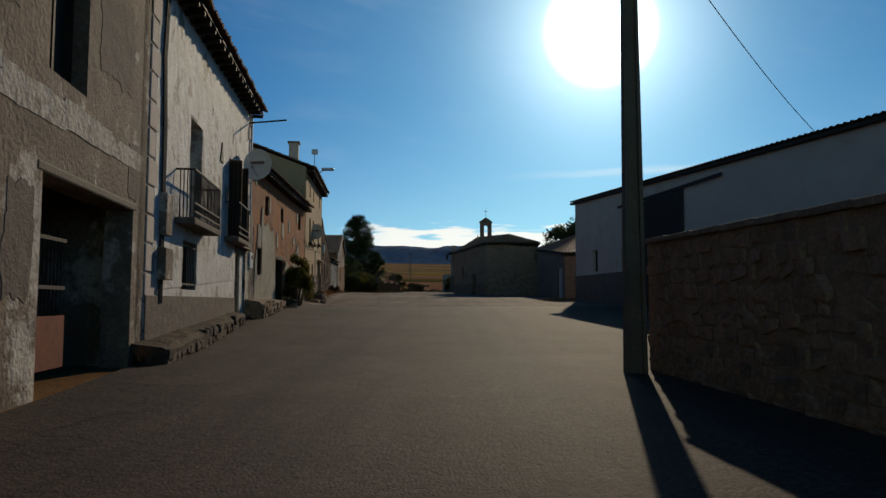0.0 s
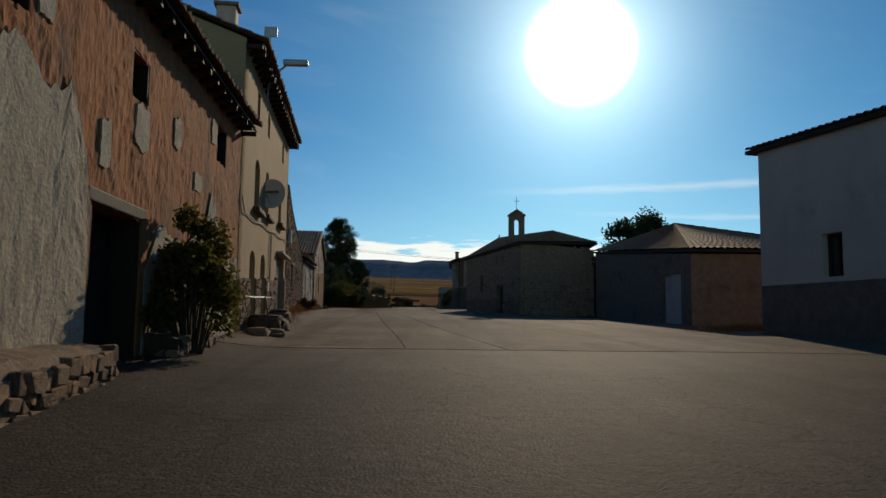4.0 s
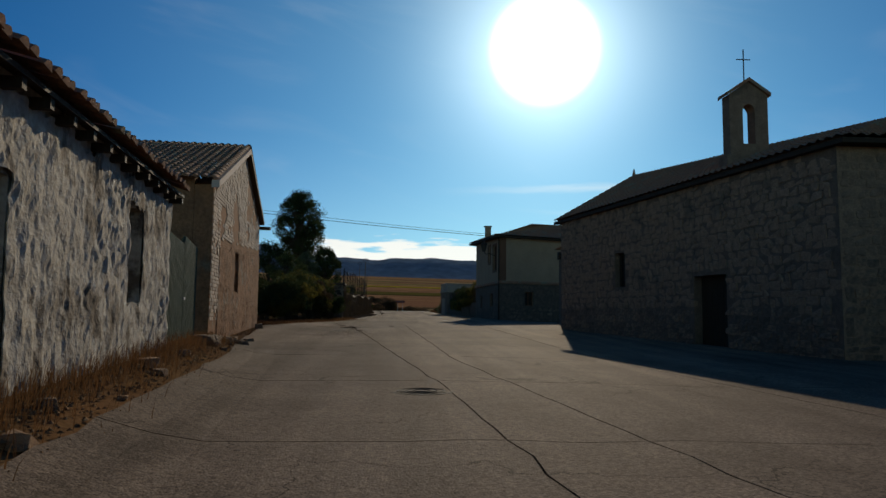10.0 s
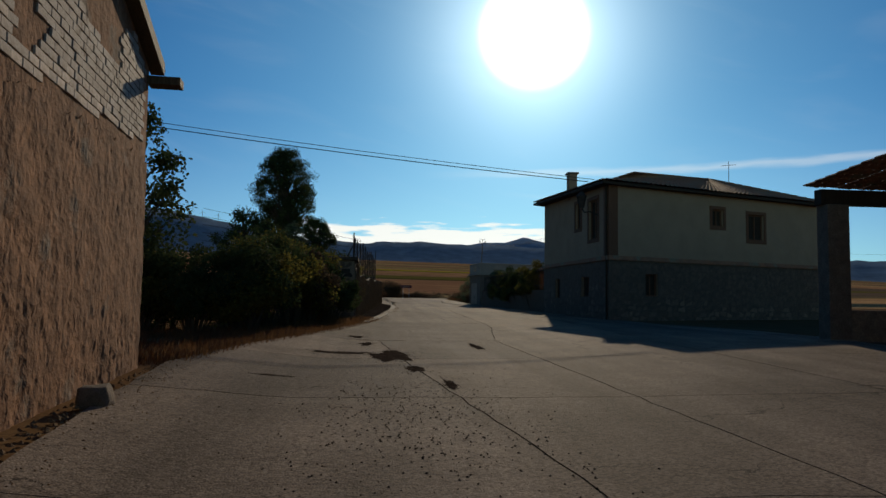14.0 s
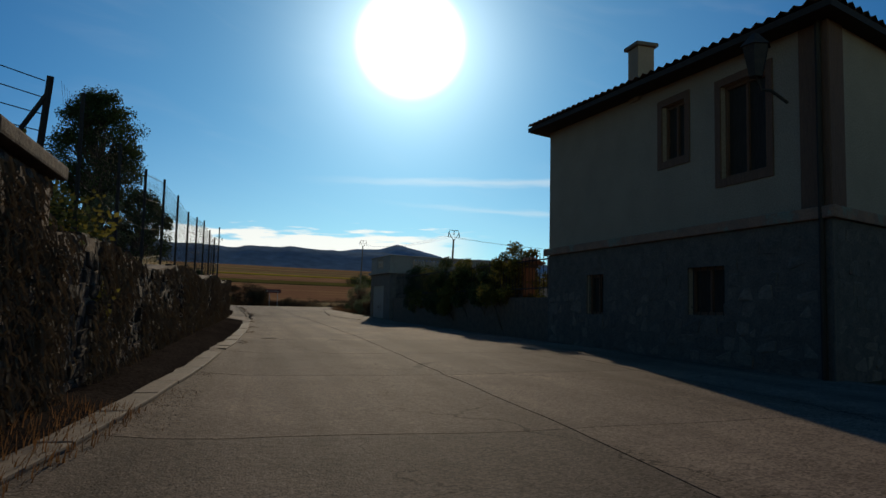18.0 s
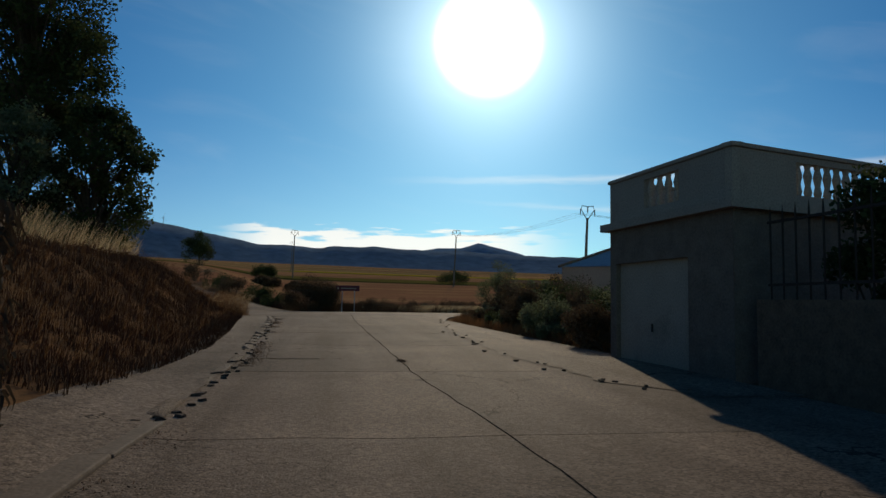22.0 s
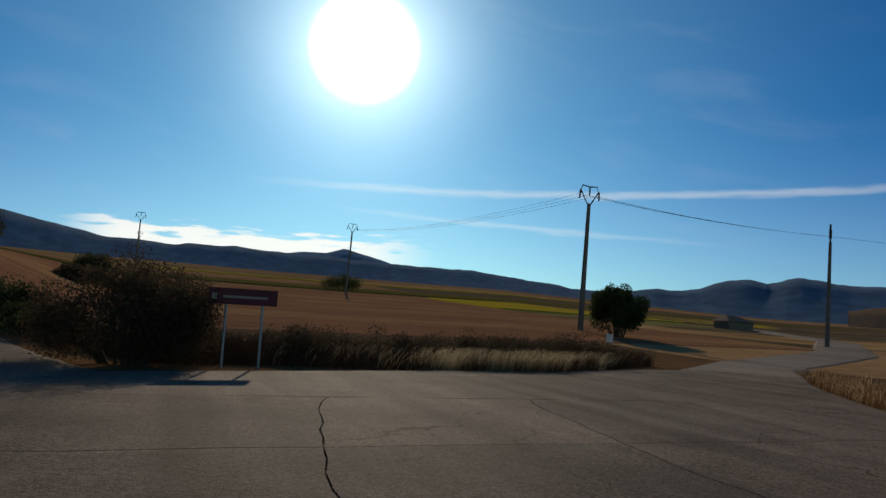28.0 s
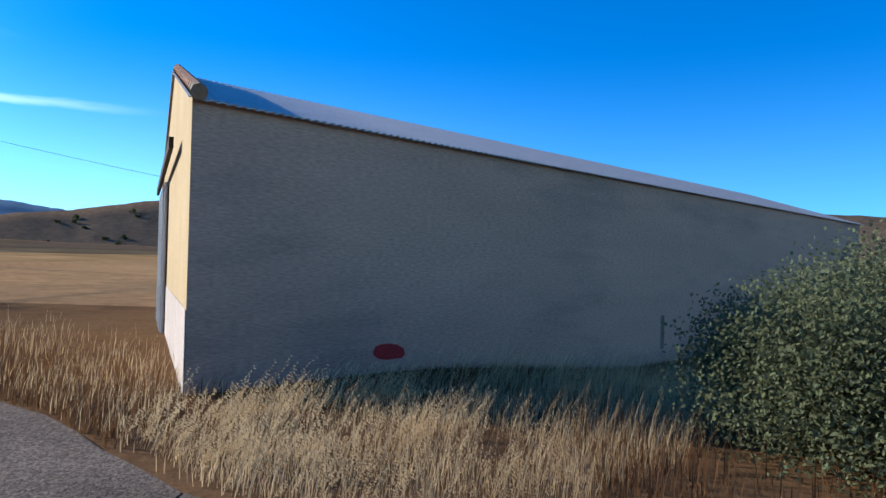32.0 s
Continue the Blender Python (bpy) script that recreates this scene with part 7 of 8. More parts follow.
def clumped(place, s=0.9, cut=0.0):
    """Keeps the points of a scatter that fall into uneven tufts."""
    def f(rg):
        while True:
            x, y = place(rg)
            if noise.noise(Vector((x * s, y * s, 4.0))) + 0.5 * noise.noise(Vector((x * s * 3, y * s * 3, 9.0))) > cut + rg.uniform(-0.45, 0.12):
                return x, y
    return f


def near_ware(rg):
    while True:
        s, d = rg.uniform(-1.2, 15), rg.random() ** 1.4 * 4.6 + 0.12
        p = W0 + WU * s + Vector((-0.65, -0.76, 0)) * d
        if p.x > 5.5 and p.x > ROAD_R(p.y) + 0.15:
            return p.x, p.y


grass("wall_foot_grass", 8500, along_wall(46.5, 78, 0.3), 0.05, 0.36, 0.004, 1, GRASS, "dry grass growing along the wall's foot")
grass("hall_foot_weeds", 2600, lambda rg: (lambda q: (6.9 + 4.6 * q + rg.gauss(0, 0.5), 46.0 + 5.0 * q + rg.gauss(0, 0.8)))(rg.random()), 0.06, 0.4, 0.005, 58, GRASS, "dry yellow weeds at the foot of the hall")
grass("wall_foot_weeds", 1800, along_wall(13, 40, 0.2), 0.04, 0.2, 0.004, 2, GRASS, "sparse dry weeds along the house fronts")
grass("verge_grass", 14000, lambda rg: (lambda y: (ROAD_L(y) + 0.25 - abs(rg.gauss(0, 1.5)), y))(rg.uniform(93.3, 112)), 0.05, 0.24, 0.007, 3, GRASS, "flattened dry grass beside the barn")
grass("verge_field", 15000, clumped(lambda rg: (lambda y: (rg.uniform(-17.5, ROAD_L(y) + 0.12), y))(rg.uniform(92.6, 102)), 0.9, 0.05), 0.05, 0.26, 0.007, 57, GRASS_RED, "reddish dry grass on the open corner beside the barn")
grass("bank_end_grass", 7000, lambda rg: (lambda y: (ROAD_L(y) - 0.05 - abs(rg.gauss(0, 1.1)), y))(rg.uniform(167.5, 178)), 0.15, 1.35, 0.004, 24, GRASS, "tall dry grass at the end of the bank")
BANK = lambda rg: (lambda y: (ROAD_L(y) - float(np.interp(y, (142, 150, 156, 162), (1.1, 0.6, 0.75, 1.05))) - rg.random() ** 1.3 * 6.4, y))(rg.uniform(142, 177))
grass("bank_end_straw", 900, lambda rg: (lambda y: (ROAD_L(y) - 0.1 - abs(rg.gauss(0, 0.8)), y))(rg.uniform(168, 177.5)), 0.4, 1.1, 0.003, 55, STRAW, "pale seeding stalks at the end of the bank", True)
grass("bank_grass", 62000, clumped(BANK, 1.4, 0.0), 0.08, 0.34, 0.007, 4, GRASS_RED, "thick reddish dry grass over the bank")
grass("bank_undergrowth", 30000, BANK, 0.03, 0.13, 0.006, 44, GRASS_RED, "matted dead grass over the bank")
grass("bank_straw", 2600, clumped(lambda rg: (lambda y: (ROAD_L(y) - 1.2 - rg.random() ** 0.8 * 4.6, y))(rg.uniform(143, 177)), 0.8, 0.1), 0.12, 0.5, 0.0035, 5, GRASS, "pale dry stalks over the bank", True)
grass("brow_straw", 1500, clumped(lambda rg: (lambda y: (ROAD_L(y) - 5.2 - abs(rg.gauss(0, 1.2)), y))(rg.uniform(144, 172)), 0.7, 0.0), 0.5, 1.15, 0.004, 56, STRAW, "tall pale straw along the brow of the bank", True)
grass("gutter_grass", 3600, clumped(lambda rg: (lambda y: (KX(y) + rg.gauss(-0.05, 0.16), y))(rg.uniform(142, 168)), 1.5, 0.15), 0.02, 0.13, 0.004, 45, GRASS_RED, "dead weeds between the broken kerb lumps")
grass("roadside_grass", 42000, clumped(lambda rg: (lambda x: (x, FAR_EDGE(x) + 0.15 + abs(rg.gauss(0, 3.6))))(rg.uniform(-12, 13))), 0.15, 0.8, 0.006, 6, GRASS_RED, "dry grass beyond the road junction")
grass("roadside_straw", 5200, clumped(lambda rg: (lambda x: (x, FAR_EDGE(x) + 0.3 + abs(rg.gauss(0, 1.9))))(rg.gauss(4.0, 2.6)), 0.6, 0.05), 0.25, 0.7, 0.006, 7, STRAW, "pale seeding grass beyond the junction", True)
grass("verge_straw", 26000, clumped(lambda rg: (lambda y: (ROAD_R(y) + 0.45 + abs(rg.gauss(0, 2.4)), y))(rg.uniform(148.6, 173))), 0.05, 0.42, 0.005, 8, GRASS, "dry weeds along the east verge", False)
def ware_out(least):
    """Places before the warehouse that lie further than this from its wall."""
    def place(rg):
        while True:
            x, y = near_ware(rg)
            if (Vector((x, y, 0)) - W0).dot(Vector((-0.65, -0.76, 0))) > least:
                return x, y
    return place


grass("warehouse_grass", 7000, clumped(ware_out(1.2), 1.3, 0.16), 0.08, 0.44, 0.0022, 9, STRAW, "pale dry oat grass in front of the warehouse", True)
grass("warehouse_fore_grass", 17000, clumped(ware_out(1.9), 1.0, 0.0), 0.06, 0.3, 0.0018, 57, STRAW, "fine golden dry grass at the road's edge")
grass("warehouse_oat_stalks", 420, clumped(ware_out(0.9), 0.9, 0.1), 0.38, 0.66, 0.0026, 49, STRAW, "tall single oat stalks before the warehouse", True)
grass("warehouse_undergrowth", 32000, near_ware, 0.04, 0.15, 0.003, 10, GRASS, "matted dry grass below the warehouse wall")
grass("track_grass", 9000, lambda rg: (lambda y: (ROAD_R(y) + 0.1 + abs(rg.gauss(0, 1.2)), y))(rg.uniform(176.5, 190)), 0.05, 0.3, 0.006, 11, GRASS, "dry grass between track and warehouse")

grass("track_straw", 3600, clumped(lambda rg: (lambda y: (ROAD_R(y) + 0.15 + abs(rg.gauss(0, 1.5)), y))(rg.uniform(174, 189)), 0.9, 0.0), 0.08, 0.36, 0.0035, 52, STRAW, "short pale straw along the track edge")

# ---- loose things along the street ----


def ledge(y0, y1, out, out1, h0, h1, label, seed, stone, size, name="stone_ledge", limit=170, sink=0.06):
    """A continuous low masonry ledge against the house fronts: uneven body and a rough stone face."""
    m, ln = frame_of((WALL_L(y0) + out, y0), (WALL_L(y1) + out1, y1))
    t = thing(name, m, label, "ledge")

    def foot(x):
        p = m @ Vector((x, 0, 0))
        return ground_z(p.x, p.y)

    def high(x):
        return foot(0) + h0 + (foot(ln) + h1 - foot(0) - h0) * x / ln

    n = int(ln / 0.14) + 2
    vs, fs = [], []
    prof = [(0.03, None), (0.01, 0.3), (0.02, 0.84), (0.1, 1.0), (out * 0.55, 1.08), (out + 0.15, 1.16)]
    for i in range(n + 1):
        x = ln * i / n
        for j, (y, q) in enumerate(prof):
            w = noise.noise(Vector((x * 1.7, j * 1.3, seed))) * 0.045 + noise.noise(Vector((x * 5.0, j * 2.0, seed + 9))) * 0.025
            vs.append((x, y + w, foot(x) - 0.5 if q is None else foot(x) + (high(x) - foot(x)) * q + (w if j > 1 else 0)))
    k = len(prof)
    for i in range(n):
        for j in range(k - 1):
            o = i * k + j
            fs.append((o, o + k, o + k + 1, o + 1))
    fs += [tuple(range(k)), tuple(n * k + j for j in range(k - 1, -1, -1))]
    part("body", (vs, fs), EARTH_TOP if h0 < 0.5 else MORTAR, t)
    rubble(t, 0.02, ln - 0.02, lambda x: foot(x) - 0.1, high, stone, seed=seed, size=size, y=0.0, proud=0.04, limit=limit, sink=sink)
    for q in range(max(1, int((out + 0.05) / 0.2))):
        for r in range(max(1, int(h0 / 0.2))):
            o = new("stone", rocks_of(stone)[(q * 3 + r + seed) % 14])
            o.parent = t
            o.matrix_local = Matrix.Translation((0.03, 0.12 + q * 0.2, foot(0) + 0.08 + r * 0.2)) @ Matrix.Diagonal((0.16, 0.22, 0.22, 1))
    return t


ledge(11.95, 21.9, 0.5, 0.36, 0.33, 0.38, "low earth-topped stone ledge under the white house", 1, STONE_MOSS, 0.3, sink=0.092)
ledge(24.3, 30.2, 0.6, 0.45, 0.62, 0.42, "rough rubble ledge under the orange house", 2, STONE, 0.24)
ledge(32.6, 35.5, 0.5, 0.36, 0.36, 0.3, "low stone planter holding a climbing plant", 3, STONE, 0.26, "stone_planter")


def boulder_bench(y0, n, out, label, seed, slab):
    """Big worn stones set side by side, with a thick slab across them."""
    rg = random.Random(seed)
    y = y0
    x = WALL_L(y0) + out * 0.5
    t = thing("boulder_bench", on(x, y0), label, "bench")
    for k in range(n):
        L = rg.uniform(0.75, 1.1)
        o = new("boulder", rocks_of(STONE_MOSS)[14 + (seed + k) % 6])
        o.parent = t
        dx = WALL_L(y + L / 2) + out * 0.5 - x
        o.matrix_local = Matrix.Translation((dx, y + L / 2 - y0, 0.16)) @ Euler((rg.uniform(-0.1, 0.1), rg.uniform(-0.08, 0.08), rg.uniform(-0.2, 0.2))).to_matrix().to_4x4() @ Matrix.Diagonal((out * 1.05, L * 1.02, 0.62, 1))
        y += L * 0.95
    L = y - y0
    o = new("slab", rocks_of(STONE_MOSS)[14 + seed % 6])
    o.parent = t
    o.matrix_local = Matrix.Translation((-0.15, L / 2, 0.43)) @ Euler((0, 0.03, 0.1)).to_matrix().to_4x4() @ Matrix.Diagonal((out * 1.05, L * 1.0, slab, 1))
    return t


boulder_bench(40.2, 3, 0.9, "weathered boulders under a slab, used as a seat", 4, 0.22)
boulder_bench(45.4, 2, 0.62, "weathered stone seat beside the doorway", 5, 0.2)
for k, (x, y, s) in enumerate([(-6.75, 39.9, 0.45), (-6.6, 39.5, 0.3), (-7.0, 39.4, 0.5)]):
    o = new("boulder", rocks_of(STONE)[14 + k])
    o.matrix_world = Matrix.Translation(on(x, y, s * 0.2)) @ Matrix.Diagonal((s * 1.3, s, s * 0.7, 1))
    tagged(o, "broken brown boulder beside the stone seat", "boulder", "boulders")
rk = thing("drying_rack", on(-7.3, 39.3), "folding wire clothes rack standing outside a door", "clothes rack")
for x in (0.0, 0.5):
    for s in (-1, 1):
        part("leg", tube([(x, -0.42 * s, 0), (x, 0.4 * s, 0.95)], 0.009, 5), IRON, rk)
for k in range(8):
    part("wire", tube([(0.02 + k * 0.065, -0.7, 0.95), (0.02 + k * 0.065, 0.7, 0.95)], 0.0025, 4), STEEL, rk)
for y in (-0.7, -0.1, 0.7):
    part("rail", tube([(0.0, y, 0.95), (0.5, y, 0.95)], 0.006, 5), STEEL, rk)
rg = random.Random(77)
for k in range(26):
    y = rg.choice((rg.uniform(62, 79), rg.uniform(76, 80)))
    x = WALL_L(y) + rg.uniform(0.25, 0.9)
    s = rg.uniform(0.08, 0.3)
    o = new("loose_stone", rocks_of(STONE)[k % 14])
    o.matrix_world = Matrix.Translation((x, y, ground_z(x, y) + s * 0.22)) @ Euler((0, 0, rg.uniform(0, 6))).to_matrix().to_4x4() @ Matrix.Diagonal((s * 1.3, s, s * 0.7, 1))
    tagged(o, "loose brown stone lying at the wall's foot", "stone", "loose stones")
for k in range(3):
    o = new("boulder", rocks_of(STONE_MOSS)[14 + k])
    x, y = -10.75 - 0.12 * k, 75.0 + 0.95 * k
    o.matrix_world = Matrix.Translation((x, y, ground_z(x, y) + 0.08)) @ Matrix.Diagonal((0.5, 0.64, 0.28, 1))
    tagged(o, "flat worn boulder before the green gates", "boulder", "boulders")
o = new("boulder", rocks_of(STONE_DK)[15])
o.matrix_world = Matrix.Translation((-11.95, 88.9, ground_z(-11.95, 88.9) + 0.13)) @ Matrix.Diagonal((0.34, 0.42, 0.3, 1))
tagged(o, "dark round boulder at the corner of the barn", "boulder", "boulders")
MANHOLE = material("worn_cast_iron", (0.06, 0.05, 0.042), (0.04, 0.034, 0.03), 9.0, 0.85, 0.5, 60)
mh = thing("manhole_cover", on(-6.3, 69.2, 0.052), "round iron manhole cover set in the concrete", "manhole cover")
part("cover", tube([(0, 0, -0.03), (0, 0, 0.012)], 0.36, 24), MANHOLE, mh)
for r in (0.12, 0.22, 0.31):
    part("cast_ring", tube([(r * math.cos(0.2618 * k), r * math.sin(0.2618 * k), 0.012) for k in range(25)], 0.008, 4), MANHOLE, mh)
part("ring", tube([(0, 0, -0.03), (0, 0, 0.006)], 0.46, 24), MANHOLE, mh)
mh2 = thing("manhole_cover", on(-7.0, 126.0, 0.055), "round iron manhole cover set in the road", "manhole cover")
part("cover", tube([(0, 0, -0.03), (0, 0, 0.01)], 0.33, 24), MANHOLE, mh2)
part("ring", tube([(0, 0, -0.03), (0, 0, 0.005)], 0.4, 24), MANHOLE, mh2)
sg = thing("direction_sign", Matrix.Translation(on(-4.1, 186.0)) @ Euler((0, 0, radians(8))).to_matrix().to_4x4(), "dark red roadside direction sign on two posts", "road sign")
part("board", box(-0.85, 0.85, -0.03, 0.0, 1.55, 1.95, 0.02), SIGN, sg)
for x in (-0.4, 0.5):
    part("post", tube([(x, 0.03, -0.2), (x, 0.03, 1.95)], 0.035, 7), STEEL, sg)
part("marking", box(-0.5, 0.6, -0.036, -0.031, 1.71, 1.77), PL_DUST, sg)
part("marking", box(-0.76, -0.64, -0.036, -0.031, 1.67, 1.82), PL_PATCH, sg)
mk = thing("marker_post", on(9.2, 190.2), "small leaning white marker plate on a stake", "marker")
part("stake", tube([(0, 0, -0.1), (0.12, 0, 1.1)], 0.02, 5), WOOD, mk)
part("plate", box(0.02, 0.3, -0.03, -0.01, 0.95, 1.25, 0.01), WHITE, mk)


def power_pole(x, y, top, fork, label, lean=0.0, yaw=0.0):
    """A slim concrete pole with a forked steel head and hanging insulators."""
    z0 = ground_z(x, y)
    H = top - z0
    t = thing("power_pole", Matrix.Translation((x, y, z0)) @ Euler((0, lean, 0)).to_matrix().to_4x4() @ Euler((0, 0, yaw)).to_matrix().to_4x4(), label, "power pole", "power line poles")
    bm = add_box(bmesh.new(), -0.2, 0.2, -0.16, 0.16, -0.5, H - 1.6)
    for v in bm.verts:
        k = 1 - 0.45 * max(0, v.co.z) / H
        v.co.x *= k
        v.co.y *= k
    part("shaft", bm, PL_DARK, t)
    for s in (-1, 1):
        part("arm", tube([(0, 0, H - 1.9), (s * 0.9 * fork, 0, H - 0.5), (s * 0.75 * fork, 0, H), (0, 0, H - 0.1)], 0.06, 5), IRON, t)
        part("insulator", tube([(s * 0.95 * fork, 0, H - 0.45), (s * 1.0 * fork, 0, H - 1.25)], 0.07, 6), IRON, t)
    part("insulator", tube([(0, 0, H - 0.15), (0, 0, H - 0.9)], 0.07, 6), IRON, t)
    return t


PP = [(-14.7, 335, 24.5, 1.0), (25.5, 306, 22.8, 1.0), (27.3, 221.5, 17.4, 1.0), (48.5, 215, 15.3, 0.25), (-22, 480, 33.5, 1.0)]
for k, (x, y, zt, fk) in enumerate(PP):
    power_pole(x, y, zt, fk, "slim power pole with a forked steel head", 0.04 if y < 310 else 0.02, 0.0 if fk > 0.5 else 0.5)
for dx in (-0.9, 0.0, 0.9):
    wire("power_line", (26.0 + dx, 219, 16.0), (48.5 + dx * 0.2, 215, 14.2), 0.4, "thin power line between poles", 0.012)
    wire("power_line", (25.5 + dx, 306, 21.6), (26.0 + dx, 219, 16.0), 1.2, "thin power line between poles", 0.012)
    wire("power_line", (48.5 + dx * 0.2, 215, 14.2), (140 + dx, 190, 14.0), 1.2, "thin power line between poles", 0.012)
hut = thing("field_hut", on(76, 256), "low brown ruined field hut", "hut")
part("wall", add_box(bmesh.new(), -2.4, 2.2, -1.8, 1.8, -0.5, 1.3, 0.1, 0.25, random.Random(2)), PL_DARK, hut)
part("roof", ([(-2.7, -2.1, 1.2), (2.6, -2.1, 1.05), (2.6, 2.1, 1.1), (-2.7, 2.1, 1.2), (-1.6, 0, 2.3), (0.9, 0, 2.0)], [(0, 1, 5, 4), (2, 3, 4, 5), (1, 2, 5), (3, 0, 4)]), TILE, hut)

# ---- fields and hills ----


def field(name, x0, x1, y0, y1, mat, label, dz, skew=0.0, n=40):
    """A patch of land laid close over the ground, its rim tucked under it."""
    xs, ys = np.linspace(x0, x1, n), np.linspace(y0, y1, n)
    vs = []
    for j, y in enumerate(ys):
        for i, x in enumerate(xs):
            X = x + skew * (y - y0) + 0.03 * (x1 - x0) * noise.noise(Vector((x * 0.02, y * 0.02, dz * 50)))
            rim = i in (0, n - 1) or j in (0, n - 1)
            vs.append((X, y, ground_z(X, y) + (-0.5 if rim else dz)))
    fs = [(j * n + i, j * n + i + 1, (j + 1) * n + i + 1, (j + 1) * n + i) for j in range(n - 1) for i in range(n - 1)]
    return tagged(part(name, (vs, fs), mat, None), label, "field", kind="structure")


F_RED = material("reddish_stubble", (0.28, 0.135, 0.072), (0.2, 0.1, 0.055), 0.05, 0.95, 0.3, 1.5, (0.3, 0.17, 0.08), 0.03, 0.5, 0.6, stretch=(1, 3, 1), spec=0.0)
F_TAN = material("tan_stubble", (0.42, 0.245, 0.115), (0.33, 0.19, 0.09), 0.06, 0.95, 0.3, 1.5, (0.28, 0.17, 0.085), 0.03, 0.5, 0.6, spec=0.0)
F_DARK = material("dark_fallow", (0.14, 0.095, 0.06), (0.1, 0.072, 0.048), 0.03, 0.95, 0.2, 1.0, spec=0.0)
F_YEL = material("yellow_crop", (0.42, 0.3, 0.03), (0.33, 0.23, 0.03), 0.2, 0.9, 0.2, 3.0, spec=0.0)
F_OLIVE = material("olive_crop", (0.13, 0.105, 0.028), (0.095, 0.08, 0.024), 0.03, 0.95, 0.2, 1.0, spec=0.0)
field("stubble_field", -90, 45, 206, 322, F_RED, "reddish stubble field below the hills", 0.1)
field("olive_field", -120, 240, 326, 372, F_OLIVE, "olive crop strip across the plain", 0.25, 0.03)
field("yellow_field", 38, 128, 268, 318, F_YEL, "bright yellow crop strip beyond the junction", 0.2, 0.15)
field("yellow_field", -30, 210, 500, 530, F_YEL, "narrow yellow crop strip far across the plain", 0.4, 0.05)
field("tan_field", 19, 150, 168, 213, F_TAN, "golden stubble beside the warehouse track", 0.04)
field("dark_field", 66, 420, 262, 480, F_DARK, "dark fallow slope below the hills", 0.2)


def lane(name, rows, half, mat, label, category, dz):
    """A draped way along a line of points, cut short across."""
    pts = []
    for a, b in zip(rows[:-1], rows[1:]):
        for k in range(8):
            pts.append(Vector(a).lerp(Vector(b), k / 8))
    pts.append(Vector(rows[-1]))
    vs, fs = [], []
    for i, p in enumerate(pts):
        d = (pts[min(len(pts) - 1, i + 1)] - pts[max(0, i - 1)]).normalized()
        for j in range(9):
            s = half * (j / 4 - 1) + 0.25 * noise.noise(Vector((p.x * 0.3, p.y * 0.3, j))) * (j in (0, 8))
            x, y = p.x - d.y * s, p.y + d.x * s
            vs.append((x, y, ground_z(x, y) + (dz if 0 < j < 8 and i > 0 else -0.12)))
        if i:
            o = (i - 1) * 9
            fs += [(o + k, o + k + 1, o + k + 10, o + k + 9) for k in range(8)]
    return tagged(part(name, (vs, fs), mat, None), label, category, kind="structure")


lane("farm_track", [(12.5, 187.2), (21.5, 195.2), (40, 206), (65, 228), (85, 262)], 2.6, GRAVEL, "pale gravel farm track leading off between fields", "track", 0.1)
lane("branch_road", [(-8.5, 180.5), (-14.0, 192), (-22.5, 209), (-34, 234)], 3.6, CONCRETE, "worn concrete road branching off round the bank", "road", 0.05)


def ridge(name, az, el, dist, base_el, mat, label, rough=0.12, seed=0):
    """A long hill whose crest stands at the given directions, seen from the junction."""
    vs, fs = [], []
    a0, a1 = az[0], az[-1]
    n = int((a1 - a0) / 0.35)
    eye = Vector((-5, 165, 5.0))
    for k in range(n + 1):
        a = a0 + (a1 - a0) * k / n
        e = float(np.interp(a, az, el)) + rough * noise.fractal(Vector((a * 0.5, seed, 0)), 1.0, 2.0, 5)
        for j in range(7):
            f = j / 6
            d = dist * (0.78 + 0.22 * f)
            ee = base_el + (e - base_el) * f ** 1.15 + (0.12 * noise.noise(Vector((a * 0.9, f * 3, seed))) if 0 < j < 6 else 0)
            vs.append((eye.x + d * math.sin(radians(a)), eye.y + d * math.cos(radians(a)), eye.z + d * math.tan(radians(ee))))
        d = dist * 1.1
        vs.append((eye.x + d * math.sin(radians(a)), eye.y + d * math.cos(radians(a)), eye.z + d * math.tan(radians(base_el))))
    for k in range(n):
        for j in range(7):
            o = k * 8 + j
            fs.append((o, o + 8, o + 9, o + 1))
    me = mesh_of(name, vs, fs, mat, True)
    return tagged(part(name, me, mat, None), label, "hill", kind="structure")


# the ridges in HILL and HILL_FAR carry aerial haze as painted blue
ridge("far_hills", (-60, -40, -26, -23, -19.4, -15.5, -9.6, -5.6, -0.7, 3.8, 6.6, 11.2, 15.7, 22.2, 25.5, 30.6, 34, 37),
      (6.0, 6.8, 7.0, 6.95, 6.75, 6.45, 5.4, 4.65, 4.5, 4.7, 4.45, 4.4, 4.1, 3.95, 3.6, 2.95, 2.6, 2.2), 3400, 2.0, HILL, "long wooded mountain ridge far off, tinted blue for haze")
ridge("far_peak", (2.0, 6.0, 9.0, 11.0, 12.4, 13.4, 14.8, 18), (3.6, 4.2, 4.6, 4.7, 5.1, 4.85, 4.5, 3.6), 4300, 2.0, HILL_FAR, "distant mountain above the clouds, tinted blue for haze", 0.08, 3)
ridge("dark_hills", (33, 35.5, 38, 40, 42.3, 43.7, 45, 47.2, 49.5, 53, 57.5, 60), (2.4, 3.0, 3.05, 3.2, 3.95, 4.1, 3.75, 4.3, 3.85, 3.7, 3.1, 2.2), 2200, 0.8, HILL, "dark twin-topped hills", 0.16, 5)
